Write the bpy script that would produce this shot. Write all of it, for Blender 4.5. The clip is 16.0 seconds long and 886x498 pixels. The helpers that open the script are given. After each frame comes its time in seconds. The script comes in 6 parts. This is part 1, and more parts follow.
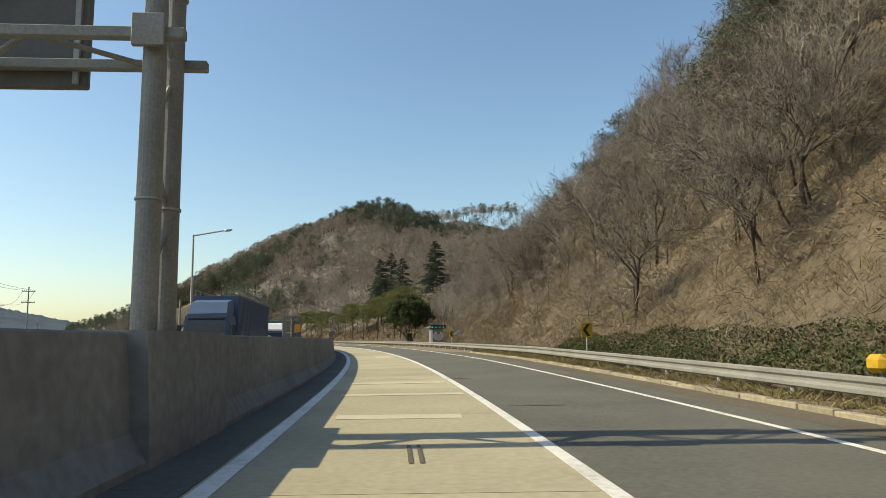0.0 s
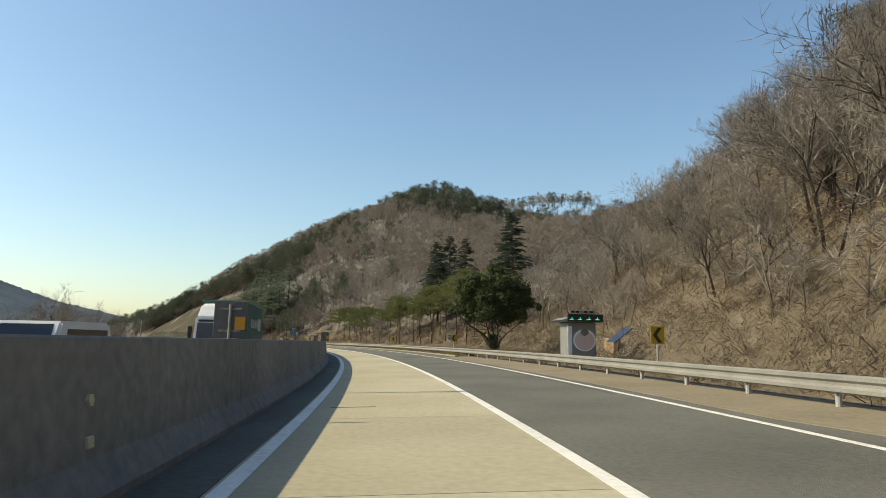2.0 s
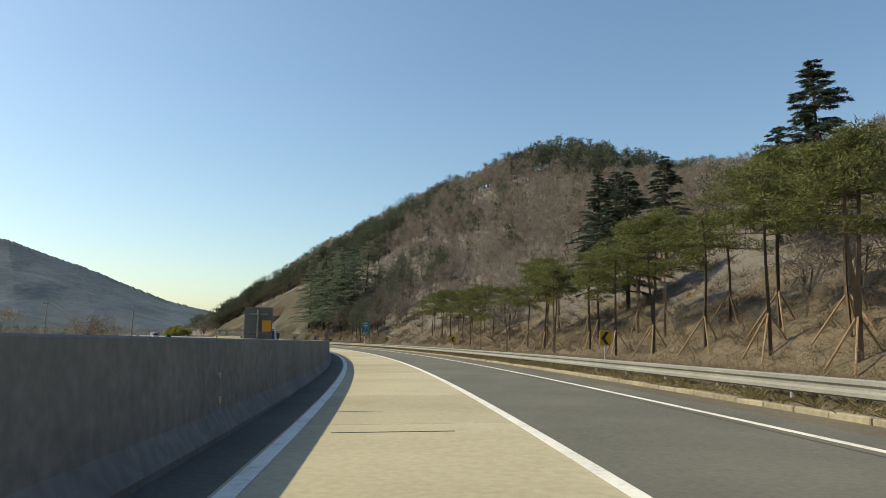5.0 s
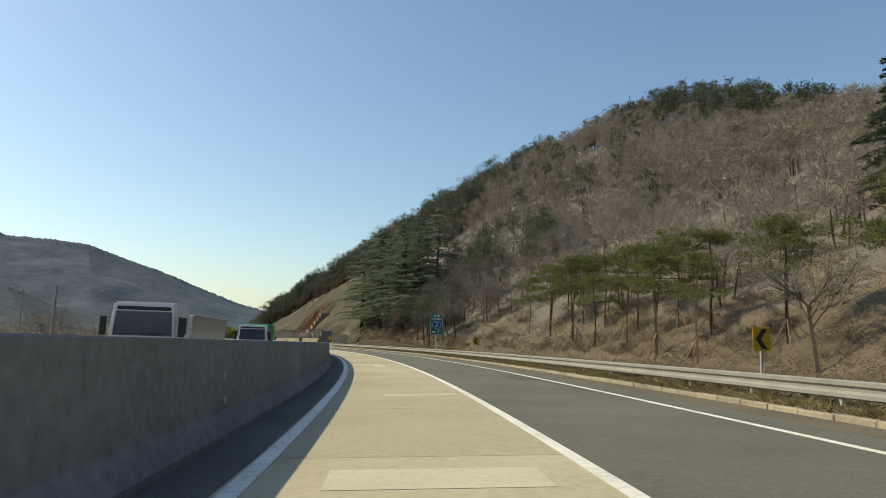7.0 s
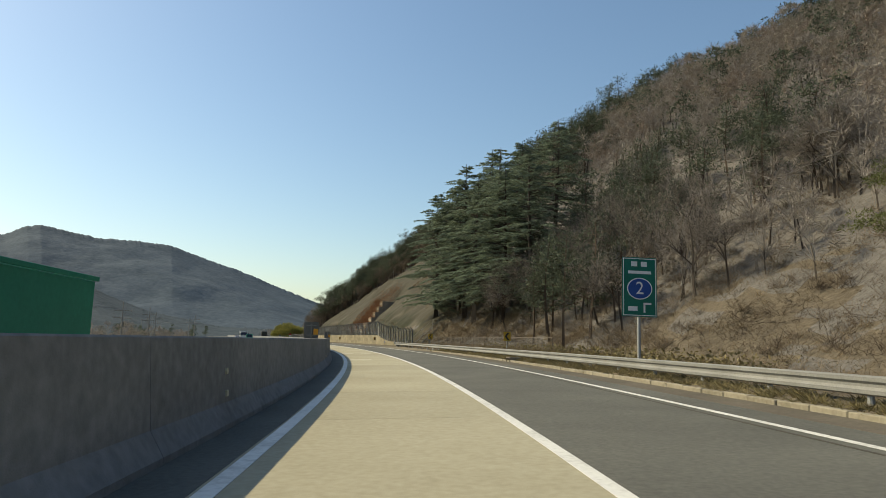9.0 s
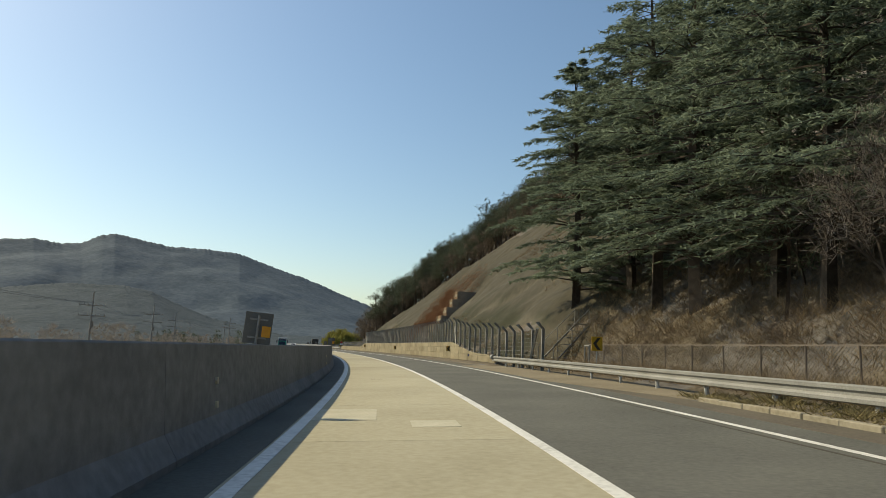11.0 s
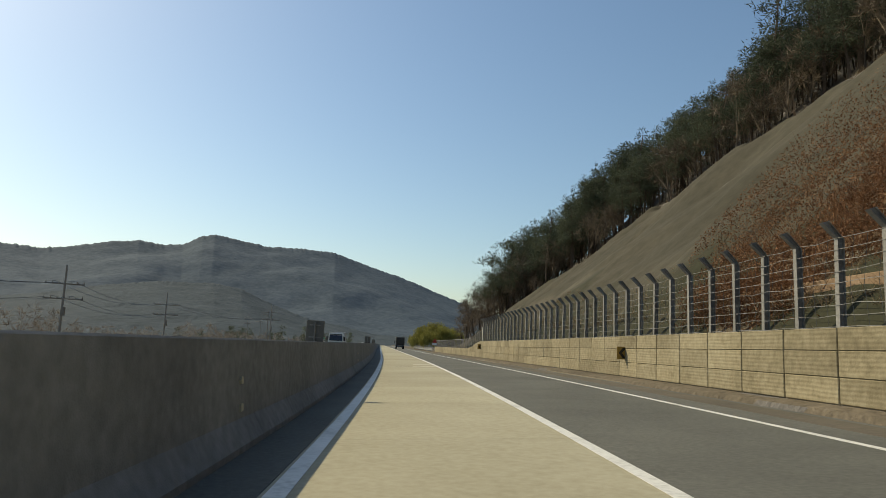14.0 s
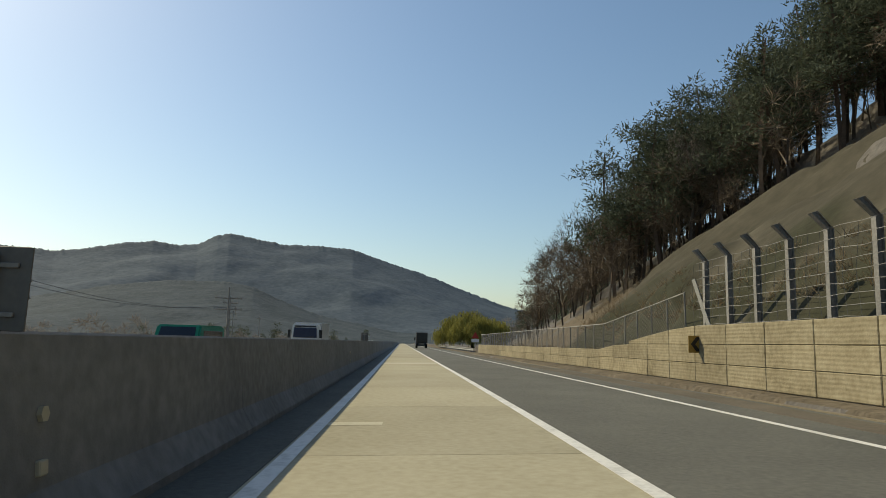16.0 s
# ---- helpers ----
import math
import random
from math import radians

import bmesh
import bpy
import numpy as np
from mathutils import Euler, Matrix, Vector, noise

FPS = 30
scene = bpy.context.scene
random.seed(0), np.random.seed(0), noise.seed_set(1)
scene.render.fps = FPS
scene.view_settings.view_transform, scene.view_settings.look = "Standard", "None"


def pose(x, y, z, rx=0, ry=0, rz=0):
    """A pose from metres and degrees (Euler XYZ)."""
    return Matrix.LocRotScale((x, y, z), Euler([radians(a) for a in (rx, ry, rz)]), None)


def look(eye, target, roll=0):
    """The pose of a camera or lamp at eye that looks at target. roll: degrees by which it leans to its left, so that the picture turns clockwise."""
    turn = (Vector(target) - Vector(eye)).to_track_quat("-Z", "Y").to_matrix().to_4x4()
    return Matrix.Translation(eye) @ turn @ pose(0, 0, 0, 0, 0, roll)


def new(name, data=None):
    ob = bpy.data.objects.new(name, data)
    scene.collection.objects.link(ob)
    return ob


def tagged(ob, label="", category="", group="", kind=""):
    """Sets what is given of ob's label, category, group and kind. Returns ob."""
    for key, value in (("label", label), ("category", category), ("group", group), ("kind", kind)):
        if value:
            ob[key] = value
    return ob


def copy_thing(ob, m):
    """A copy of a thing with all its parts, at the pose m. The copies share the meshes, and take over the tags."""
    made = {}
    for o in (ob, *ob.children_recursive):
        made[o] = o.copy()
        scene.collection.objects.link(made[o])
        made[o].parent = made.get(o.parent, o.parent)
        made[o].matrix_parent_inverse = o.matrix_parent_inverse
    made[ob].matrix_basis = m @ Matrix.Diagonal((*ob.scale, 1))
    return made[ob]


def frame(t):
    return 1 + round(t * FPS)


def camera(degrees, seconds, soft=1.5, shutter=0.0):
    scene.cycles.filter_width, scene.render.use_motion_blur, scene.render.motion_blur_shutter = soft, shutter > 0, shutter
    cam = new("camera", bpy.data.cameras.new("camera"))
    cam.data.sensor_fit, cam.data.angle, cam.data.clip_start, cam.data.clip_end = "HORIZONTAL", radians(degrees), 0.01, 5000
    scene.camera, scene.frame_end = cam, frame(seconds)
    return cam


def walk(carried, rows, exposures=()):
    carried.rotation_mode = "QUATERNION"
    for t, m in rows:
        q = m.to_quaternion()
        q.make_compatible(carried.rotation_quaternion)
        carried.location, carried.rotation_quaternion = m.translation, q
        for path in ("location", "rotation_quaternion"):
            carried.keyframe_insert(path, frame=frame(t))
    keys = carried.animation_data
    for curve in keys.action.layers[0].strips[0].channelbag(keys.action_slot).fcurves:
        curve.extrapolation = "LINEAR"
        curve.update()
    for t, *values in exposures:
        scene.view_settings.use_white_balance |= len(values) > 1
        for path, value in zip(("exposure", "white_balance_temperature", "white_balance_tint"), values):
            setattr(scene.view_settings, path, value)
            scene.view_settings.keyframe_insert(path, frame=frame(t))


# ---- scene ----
cam = camera(66.1, 16.0, soft=0.65)
# seconds, x, y, z, tilt, lean, turn
ROWS = [
    (0.0, 0.10, 0.01, 1.30, 97.42, 0.78, -0.02),
    (0.5, -0.86, 12.27, 1.30, 97.57, 0.42, 0.78),
    (1.0, -2.06, 24.17, 1.30, 97.61, 0.09, 1.86),
    (1.5, -3.45, 35.94, 1.30, 97.66, -0.53, 3.31),
    (2.0, -4.99, 47.65, 1.30, 97.83, -0.75, 4.28),
    (2.5, -6.78, 59.44, 1.31, 97.92, -0.69, 5.56),
    (3.0, -8.92, 71.36, 1.31, 97.89, -0.81, 7.15),
    (3.5, -11.39, 83.35, 1.31, 97.99, -1.32, 8.40),
    (4.0, -14.09, 95.00, 1.31, 97.99, -1.50, 9.86),
    (6.5, -32.63, 154.91, 1.30, 98.04, -1.86, 16.55),
    (7.0, -37.24, 166.93, 1.30, 98.10, -1.93, 18.29),
    (7.5, -42.25, 179.05, 1.31, 97.95, -1.85, 19.96),
    (8.0, -47.44, 190.76, 1.31, 97.85, -1.86, 21.51),
    (10.5, -76.89, 244.61, 1.31, 98.10, -1.99, 29.04),
    (11.0, -84.00, 255.36, 1.31, 98.41, -2.34, 30.23),
    (11.5, -91.36, 265.93, 1.31, 98.55, -2.41, 31.56),
    (12.0, -99.01, 276.41, 1.31, 98.32, -2.26, 32.82),
    (12.5, -107.25, 287.12, 1.30, 98.29, -2.61, 34.44),
    (13.0, -115.58, 297.37, 1.30, 98.13, -2.79, 35.83),
    (13.5, -123.74, 307.11, 1.29, 98.11, -2.70, 36.85),
    (14.0, -132.05, 316.87, 1.29, 98.16, -2.58, 38.33),
    (14.5, -140.46, 326.51, 1.29, 98.13, -2.14, 39.14),
    (15.0, -148.80, 335.86, 1.30, 98.13, -2.01, 39.75),
    (15.5, -156.93, 344.82, 1.30, 98.03, -2.05, 39.93),
    (16.0, -165.17, 353.81, 1.30, 97.86, -1.51, 40.14),
]
walk(cam, [(t, pose(*r)) for t, *r in ROWS], [(0.0, .64, 7100, 4), (4.0, .54, 7000, 4), (10.0, .32, 7100, 4), (16.0, .07, 7000, 4)])

# ---------------------------------------------------------------- daylight
SUN_TO = Vector((-1.0, -0.087, math.tan(radians(39.5)))).normalized()
world = bpy.data.worlds.new("sky")
scene.world = world
world.use_nodes = True
wn = world.node_tree.nodes
sky = wn.new("ShaderNodeTexSky")
sky.sky_type = "NISHITA"
sky.sun_disc = False
sky.sun_elevation = radians(39.5)
sky.sun_rotation = radians(-95)
sky.air_density, sky.dust_density, sky.ozone_density = 1.15, 1.05, 3.0
wn["Background"].inputs["Strength"].default_value = 0.115
vivid = wn.new("ShaderNodeHueSaturation")
vivid.inputs["Saturation"].default_value = 1.05
world.node_tree.links.new(sky.outputs[0], vivid.inputs["Color"])
world.node_tree.links.new(vivid.outputs[0], wn["Background"].inputs["Color"])
sun_data = bpy.data.lights.new("sun", "SUN")
sun_data.energy, sun_data.angle, sun_data.color = 3.75, radians(0.5), (1.0, 0.88, 0.67)
sun = new("sun", sun_data)
sun.matrix_world = look(SUN_TO * 500, (0, 0, 0))

# ---------------------------------------------------------------- the road's line
# Places are given as s, metres along the road, and d, metres to the right of the left lane's middle.
KNOT_S = [-300, 0, 60, 127, 180, 228, 280, 330, 380, 425, 3000]
KNOT_H = [-30, 3.3, 9.6, 17.0, 22.8, 28.6, 35.0, 39.6, 42.6, 43.6, 43.6]
LS = np.arange(-300, 3000.5, 1.0)
LH = np.radians(np.interp(LS, KNOT_S, KNOT_H))
LH = np.convolve(np.pad(LH, 12, "edge"), np.ones(25) / 25, "valid")
LX = np.concatenate([[0], np.cumsum(-np.sin((LH[1:] + LH[:-1]) / 2))])
LY = np.concatenate([[0], np.cumsum(np.cos((LH[1:] + LH[:-1]) / 2))])
LX, LY = LX - LX[300], LY - LY[300]


def rc(s, d):
    """World x, y of the places s along and d right of the line."""
    t = np.interp(s, LS, LH)
    return np.interp(s, LS, LX) + d * np.cos(t), np.interp(s, LS, LY) + d * np.sin(t)


# cross fall: metres of height for each metre to the right
BANK_S = [-300, 0, 36, 84, 172, 272, 311, 363, 400, 460, 3000]
BANK = [-.01, -.022, .018, .027, .035, .042, .047, .039, .028, .02, .02]


def zr(s, d):
    """Height of the banked road."""
    return np.interp(s, BANK_S, BANK) * (np.clip(d, -16.0, 9.0) + 0.3)


def at(s, d, dz=0.0, turn=0.0):
    """The pose of a thing that stands at s, d; its y axis looks along the road, turned by so many degrees to the left."""
    x, y = rc(s, d)
    return pose(float(x), float(y), float(ground_z(s, d)) + dz, 0, 0, math.degrees(float(np.interp(s, LS, LH))) + turn)


# d of the painted lines and edges
D_LEFT, D_MID, D_RIGHT = -1.58, 1.94, 5.68
D_BAR = -2.75      # middle of the median barrier
D_KERB = 7.5
D_RAIL = 8.25
D_WALL = 8.4


def smoothstep(a, b, x):
    u = np.clip((np.asarray(x, float) - a) / (b - a), 0, 1)
    return u * u * (3 - 2 * u)


HS = [-300, 20, 60, 85, 110, 132, 160, 220, 270, 300, 320, 350, 400, 430, 455, 480, 505, 540, 620, 720, 800, 3000]
HD = [10.5, 10.5, 11, 13.5, 17.5, 20, 20, 18.5, 16, 13, 9.2, 9.2, 9.2, 9.4, 10, 12, 20, 30, 36, 46, 60, 200]
HM = [1.15, 1.15, 1.1, 1.0, .85, .62, .5, .6, .75, .9, .92, .92, .92, .9, .75, .45, .2, .5, .6, .5, .1, .05]
HT = [60, 60, 56, 55, 55, 52, 48, 42, 50, 66, 84, 88, 76, 56, 34, 12, 6, 20, 30, 24, 2, 2]
# ground held up by the wall
UPS = [-300, 317, 319, 328, 335, 420, 430, 476, 482, 3000]
UP = [0, 0, .45, .6, 1.45, 1.6, .85, .9, .2, 0]


def hill(s, d):
    """Height of the ground to the right of the road."""
    s, d = np.asarray(s, float), np.asarray(d, float)
    d0, m, top = np.interp(s, HS, HD), np.interp(s, HS, HM), np.interp(s, HS, HT)
    x = np.maximum(d - d0, 0)
    h = top * np.tanh(m * x / top)
    h = h - np.interp(d, [106, 144, 160, 205], [0, 11, 10, 4]) * smoothstep(225, 275, s)
    h = h + 0.25 * np.minimum(x, 8) / 8 * np.sin(s * 0.31 + d * 0.7) + 1.2 * np.clip(x / 20, 0, 1) * np.sin(s * 0.083 + 1.3) * np.sin(d * 0.11 + s * 0.03)
    h = h + np.interp(s, UPS, UP) * smoothstep(D_WALL + 0.15, D_WALL + 0.35, d)
    return h + 0.12 * np.where(((s > 50) & (s < 101)) | ((s > 287) & (s < 318)), smoothstep(8.8, 9.2, d), smoothstep(D_KERB, D_KERB + 0.4, d)) + zr(s, d)


def ground_z(s, d):
    """Height of the ground anywhere."""
    s, d = np.asarray(s, float), np.asarray(d, float)
    valley = -2.6 * smoothstep(-17, -34, d) + 0.5 * smoothstep(-40, -80, d) * np.sin(s * 0.021 + d * 0.017)
    return np.where(d > D_KERB, hill(s, d), zr(s, d) + valley)


# ---------------------------------------------------------------- mesh helpers
def mesh_np(name, verts, faces):
    """A mesh from arrays; faces is a list of arrays, each n x 3 or n x 4."""
    me = bpy.data.meshes.new(name)
    verts = np.asarray(verts, np.float32)
    faces = [np.asarray(f, np.int32) for f in faces if len(f)]
    me.vertices.add(len(verts))
    me.vertices.foreach_set("co", verts.ravel())
    loops = np.concatenate([f.ravel() for f in faces])
    sizes = np.concatenate([np.full(len(f), f.shape[1], np.int32) for f in faces])
    me.loops.add(len(loops))
    me.loops.foreach_set("vertex_index", loops)
    me.polygons.add(len(sizes))
    me.polygons.foreach_set("loop_start", np.concatenate([[0], np.cumsum(sizes)[:-1]]).astype(np.int32))
    me.polygons.foreach_set("use_smooth", np.zeros(len(sizes), bool))
    me.update(calc_edges=True)
    return me


def put(name, me, material, parent=None, label="", smooth=False):
    """Links a mesh as one object, under a thing where one is given."""
    ob = new(name, me)
    if material is not None and not me.materials:
        me.materials.append(material)
    if smooth:
        me.polygons.foreach_set("use_smooth", np.ones(len(me.polygons), bool))
    if parent is not None:
        ob.parent = parent
    if label:
        ob["label"] = label
    return ob


def part(name, bm, material, parent=None, label="", smooth=False):
    """Links a bmesh as one mesh object."""
    me = bpy.data.meshes.new(name)
    bm.to_mesh(me)
    bm.free()
    return put(name, me, material, parent, label, smooth)


def thing(name, m, label, category, group="", kind=""):
    """An empty at the base of a thing."""
    ob = new(name)
    ob.empty_display_size = 0.2
    ob.matrix_world = m
    return tagged(ob, label, category, group, kind)


def box(bm, x0, x1, y0, y1, z0, z1, bevel=0.0, m=None):
    """Adds a box, with bevelled edges, to a bmesh."""
    made = bmesh.ops.create_cube(bm, size=1.0)["verts"]
    bmesh.ops.scale(bm, vec=(x1 - x0, y1 - y0, z1 - z0), verts=made)
    bmesh.ops.translate(bm, vec=((x0 + x1) / 2, (y0 + y1) / 2, (z0 + z1) / 2), verts=made)
    if bevel:
        edges = list({e for v in made for e in v.link_edges})
        out = bmesh.ops.bevel(bm, geom=edges, offset=bevel, segments=1, affect="EDGES", profile=0.5)
        made = list({v for f in out["faces"] for v in f.verts} | {v for v in made if v.is_valid})
    if m is not None:
        bmesh.ops.transform(bm, matrix=m, verts=made)
    return bm


def tube(bm, a, b, r0, r1=None, n=10):
    """Adds a capped, tapered round bar from a to b."""
    a, b = Vector(a), Vector(b)
    r1 = r0 if r1 is None else r1
    q = (b - a).to_track_quat("Z", "Y").to_matrix()
    rings = []
    for c, r in ((a, r0), (b, r1)):
        rings.append([bm.verts.new(c + q @ Vector((r * math.cos(2 * math.pi * k / n), r * math.sin(2 * math.pi * k / n), 0))) for k in range(n)])
    for k in range(n):
        bm.faces.new((rings[0][k], rings[0][(k + 1) % n], rings[1][(k + 1) % n], rings[1][k]))
    bm.faces.new(rings[0][::-1])
    bm.faces.new(rings[1])
    return bm


def prism(bm, outline, y0, y1):
    """Adds an outline of x, z drawn out along y."""
    a = [bm.verts.new((x, y0, z)) for x, z in outline]
    b = [bm.verts.new((x, y1, z)) for x, z in outline]
    n = len(a)
    for k in range(n):
        bm.faces.new((a[k], a[(k + 1) % n], b[(k + 1) % n], b[k]))
    bm.faces.new(a[::-1])
    bm.faces.new(b)
    bmesh.ops.recalc_face_normals(bm, faces=bm.faces)
    return bm


def sweep(outline, s_list, shut=True, caps=False, lift=None):
    """Verts and faces of an outline of d, z carried along the road at the s given. lift: height added at each s."""
    s_list = np.asarray(s_list, float)
    n, k = len(outline), len(s_list)
    verts = np.zeros((k, n, 3))
    for j, (d, z) in enumerate(outline):
        verts[:, j, 0], verts[:, j, 1] = rc(s_list, d)
        verts[:, j, 2] = z + zr(s_list, d) + (0 if lift is None else lift)
    i, j = np.meshgrid(np.arange(k - 1), np.arange(n if shut else n - 1), indexing="ij")
    j2 = (j + 1) % n
    f = np.stack([i * n + j, (i + 1) * n + j, (i + 1) * n + j2, i * n + j2], -1).reshape(-1, 4)
    return verts.reshape(-1, 3), f


# ---------------------------------------------------------------- materials
def mat(name, colours, rough=0.85, grain=(6.0, 0.5), metal=0.0, bump=0.0, bump_scale=40.0, spread=0.0, island=False, object_space=False, through_light=0.0, bump_depth=0.02):
    """A material: colours mixed by noise at two scales (grain: large, small features per metre), with a bump.
    spread: how far each object or loose piece differs in brightness."""
    m = bpy.data.materials.new(name)
    m.use_nodes = True
    nt = m.node_tree
    n, link = nt.nodes, nt.links.new
    b = n["Principled BSDF"]
    b.inputs["Roughness"].default_value = rough
    if rough > .7:
        b.inputs["Specular IOR Level"].default_value = .15
    b.inputs["Metallic"].default_value = metal
    geo = n.new("ShaderNodeNewGeometry")
    tc = n.new("ShaderNodeTexCoord")
    place = tc.outputs["Object"] if object_space else geo.outputs["Position"]
    ramp = n.new("ShaderNodeValToRGB")
    el = ramp.color_ramp.elements
    while len(el) < len(colours):
        el.new(0.5)
    for k, c in enumerate(colours):
        el[k].position = 0.28 + 0.44 * k / max(1, len(colours) - 1)
        el[k].color = (*c[:3], 1.0)
    big, small = n.new("ShaderNodeTexNoise"), n.new("ShaderNodeTexNoise")
    for t, sc in ((big, grain[0]), (small, grain[1])):
        t.inputs["Scale"].default_value = sc
        t.inputs["Detail"].default_value = 4.0
        link(place, t.inputs["Vector"])
    mix = n.new("ShaderNodeMath")
    mix.operation = "MULTIPLY_ADD"
    mix.inputs[1].default_value = 0.5
    half = n.new("ShaderNodeMath")
    half.operation = "MULTIPLY"
    half.inputs[1].default_value = 0.5
    link(small.outputs["Fac"], half.inputs[0])
    link(big.outputs["Fac"], mix.inputs[0])
    link(half.outputs[0], mix.inputs[2])
    link(mix.outputs[0], ramp.inputs["Fac"])
    colour = ramp.outputs["Color"]
    if spread:
        hsv = n.new("ShaderNodeHueSaturation")
        if island:
            rnd = geo.outputs["Random Per Island"]
        else:
            rnd = n.new("ShaderNodeObjectInfo").outputs["Random"]
        mr = n.new("ShaderNodeMapRange")
        mr.inputs["To Min"].default_value, mr.inputs["To Max"].default_value = 1 - spread, 1 + spread
        link(rnd, mr.inputs["Value"])
        link(mr.outputs[0], hsv.inputs["Value"])
        link(colour, hsv.inputs["Color"])
        colour = hsv.outputs["Color"]
    link(colour, b.inputs["Base Color"])
    if bump:
        bn, bt = n.new("ShaderNodeBump"), n.new("ShaderNodeTexNoise")
        bt.inputs["Scale"].default_value, bt.inputs["Detail"].default_value = bump_scale, 5.0
        bn.inputs["Strength"].default_value, bn.inputs["Distance"].default_value = bump, bump_depth
        link(place, bt.inputs["Vector"])
        link(bt.outputs["Fac"], bn.inputs["Height"])
        link(bn.outputs["Normal"], b.inputs["Normal"])
    if through_light:
        tr, mx = n.new("ShaderNodeBsdfTranslucent"), n.new("ShaderNodeMixShader")
        mx.inputs[0].default_value = through_light
        link(colour, tr.inputs["Color"])
        link(b.outputs[0], mx.inputs[1])
        link(tr.outputs[0], mx.inputs[2])
        link(mx.outputs[0], n["Material Output"].inputs["Surface"])
    return m


M_CONC = mat("lane_concrete", [(.30, .272, .187), (.37, .338, .24), (.43, .397, .29)], .9, (0.35, 9.0), bump=.25, bump_scale=60, spread=.08)
M_PATCH = mat("patched_concrete", [(.40, .37, .27), (.47, .44, .33), (.54, .50, .39)], .9, (1.2, 14.0), bump=.25, bump_scale=70)
M_CRACK = mat("dark_filler", [(.05, .047, .04), (.09, .08, .06)], .8, (3.0, 20.0))
M_ASPH = mat("asphalt", [(.086, .085, .074), (.126, .125, .108), (.166, .163, .139)], .85, (0.35, 14.0), bump=.5, bump_scale=120)
M_TAR = mat("newer_asphalt", [(.066, .065, .058), (.10, .098, .086), (.135, .132, .115)], .85, (0.5, 14.0), bump=.5, bump_scale=120)
M_PAINT = mat("road_paint", [(.40, .39, .35), (.66, .65, .60), (.78, .77, .72)], .6, (1.1, 12.0), bump=.2, bump_scale=90)
M_BARRIER = mat("barrier_concrete", [(.135, .14, .142), (.20, .206, .208), (.272, .278, .278)], .9, (0.4, 6.0), bump=.3, bump_scale=50)
M_KERB = mat("kerb_concrete", [(.17, .148, .10), (.27, .238, .17), (.36, .32, .24)], .9, (0.7, 9.0), bump=.3, spread=.12)
M_STEEL = mat("galvanised_steel", [(.16, .155, .135), (.225, .22, .195), (.31, .30, .27)], .6, (1.0, 25.0), metal=.15, bump=.05)
M_POST = mat("grey_steel_post", [(.26, .26, .25), (.36, .36, .34), (.44, .44, .42)], .55, (2.0, 25.0), metal=.3, spread=.1)
M_DARKPOST = mat("weathered_fence_post", [(.14, .132, .118), (.22, .21, .19), (.31, .295, .27)], .65, (1.5, 20.0), metal=.2, spread=.15)
M_WIRE = mat("fence_wire", [(.09, .085, .08), (.15, .145, .135)], .6, (2.0, 20.0), metal=.3)
M_SOIL = mat("dry_hillside", [(.073, .060, .043), (.125, .103, .073), (.188, .154, .110)], .95, (0.25, 3.0), bump=.8, bump_scale=4, bump_depth=.2)
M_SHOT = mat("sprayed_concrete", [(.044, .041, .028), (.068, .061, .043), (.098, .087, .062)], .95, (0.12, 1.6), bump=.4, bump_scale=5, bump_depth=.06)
M_WALL = mat("wall_panel", [(.155, .128, .078), (.265, .225, .143), (.36, .315, .212)], .9, (0.5, 6.0), bump=.5, bump_scale=18, spread=.14)
M_DARKCONC = mat("stained_shaded_concrete", [(.12, .10, .08), (.20, .17, .13), (.28, .24, .18)], .9, (0.8, 8.0), bump=.4, bump_scale=20)
M_TERRACE = mat("terrace_concrete", [(.17, .11, .065), (.27, .185, .115), (.36, .26, .17)], .9, (0.8, 8.0), bump=.4, bump_scale=20)
M_COURSE = mat("pale_course", [(.26, .23, .165), (.36, .32, .235), (.44, .40, .30)], .9, (0.8, 8.0), bump=.4, bump_scale=20)
M_BRUSH = mat("straw_brush", [(.072, .056, .037), (.158, .127, .086), (.245, .202, .143)], .9, (0.12, 0.55), spread=.35, island=True, through_light=.2)


def ribs(m, height, strength):
    """Adds wavy level ridges, as cast into the wall's panels, to a material's relief."""
    n, link = m.node_tree.nodes, m.node_tree.links.new
    wave = n.new("ShaderNodeTexWave")
    wave.wave_type, wave.bands_direction = "BANDS", "Z"
    wave.inputs["Scale"].default_value = .314 / height
    wave.inputs["Distortion"].default_value = 2.2
    wave.inputs["Detail"].default_value = 2.0
    wave.inputs["Detail Scale"].default_value = .35
    tc = n.new("ShaderNodeNewGeometry")
    link(tc.outputs["Position"], wave.inputs["Vector"])
    b = n["Principled BSDF"]
    bump = n.new("ShaderNodeBump")
    bump.inputs["Strength"].default_value, bump.inputs["Distance"].default_value = strength, .03
    old = b.inputs["Normal"].links[0].from_socket
    link(wave.outputs["Fac"], bump.inputs["Height"])
    link(old, bump.inputs["Normal"])
    link(bump.outputs["Normal"], b.inputs["Normal"])


ribs(M_WALL, .095, .17)


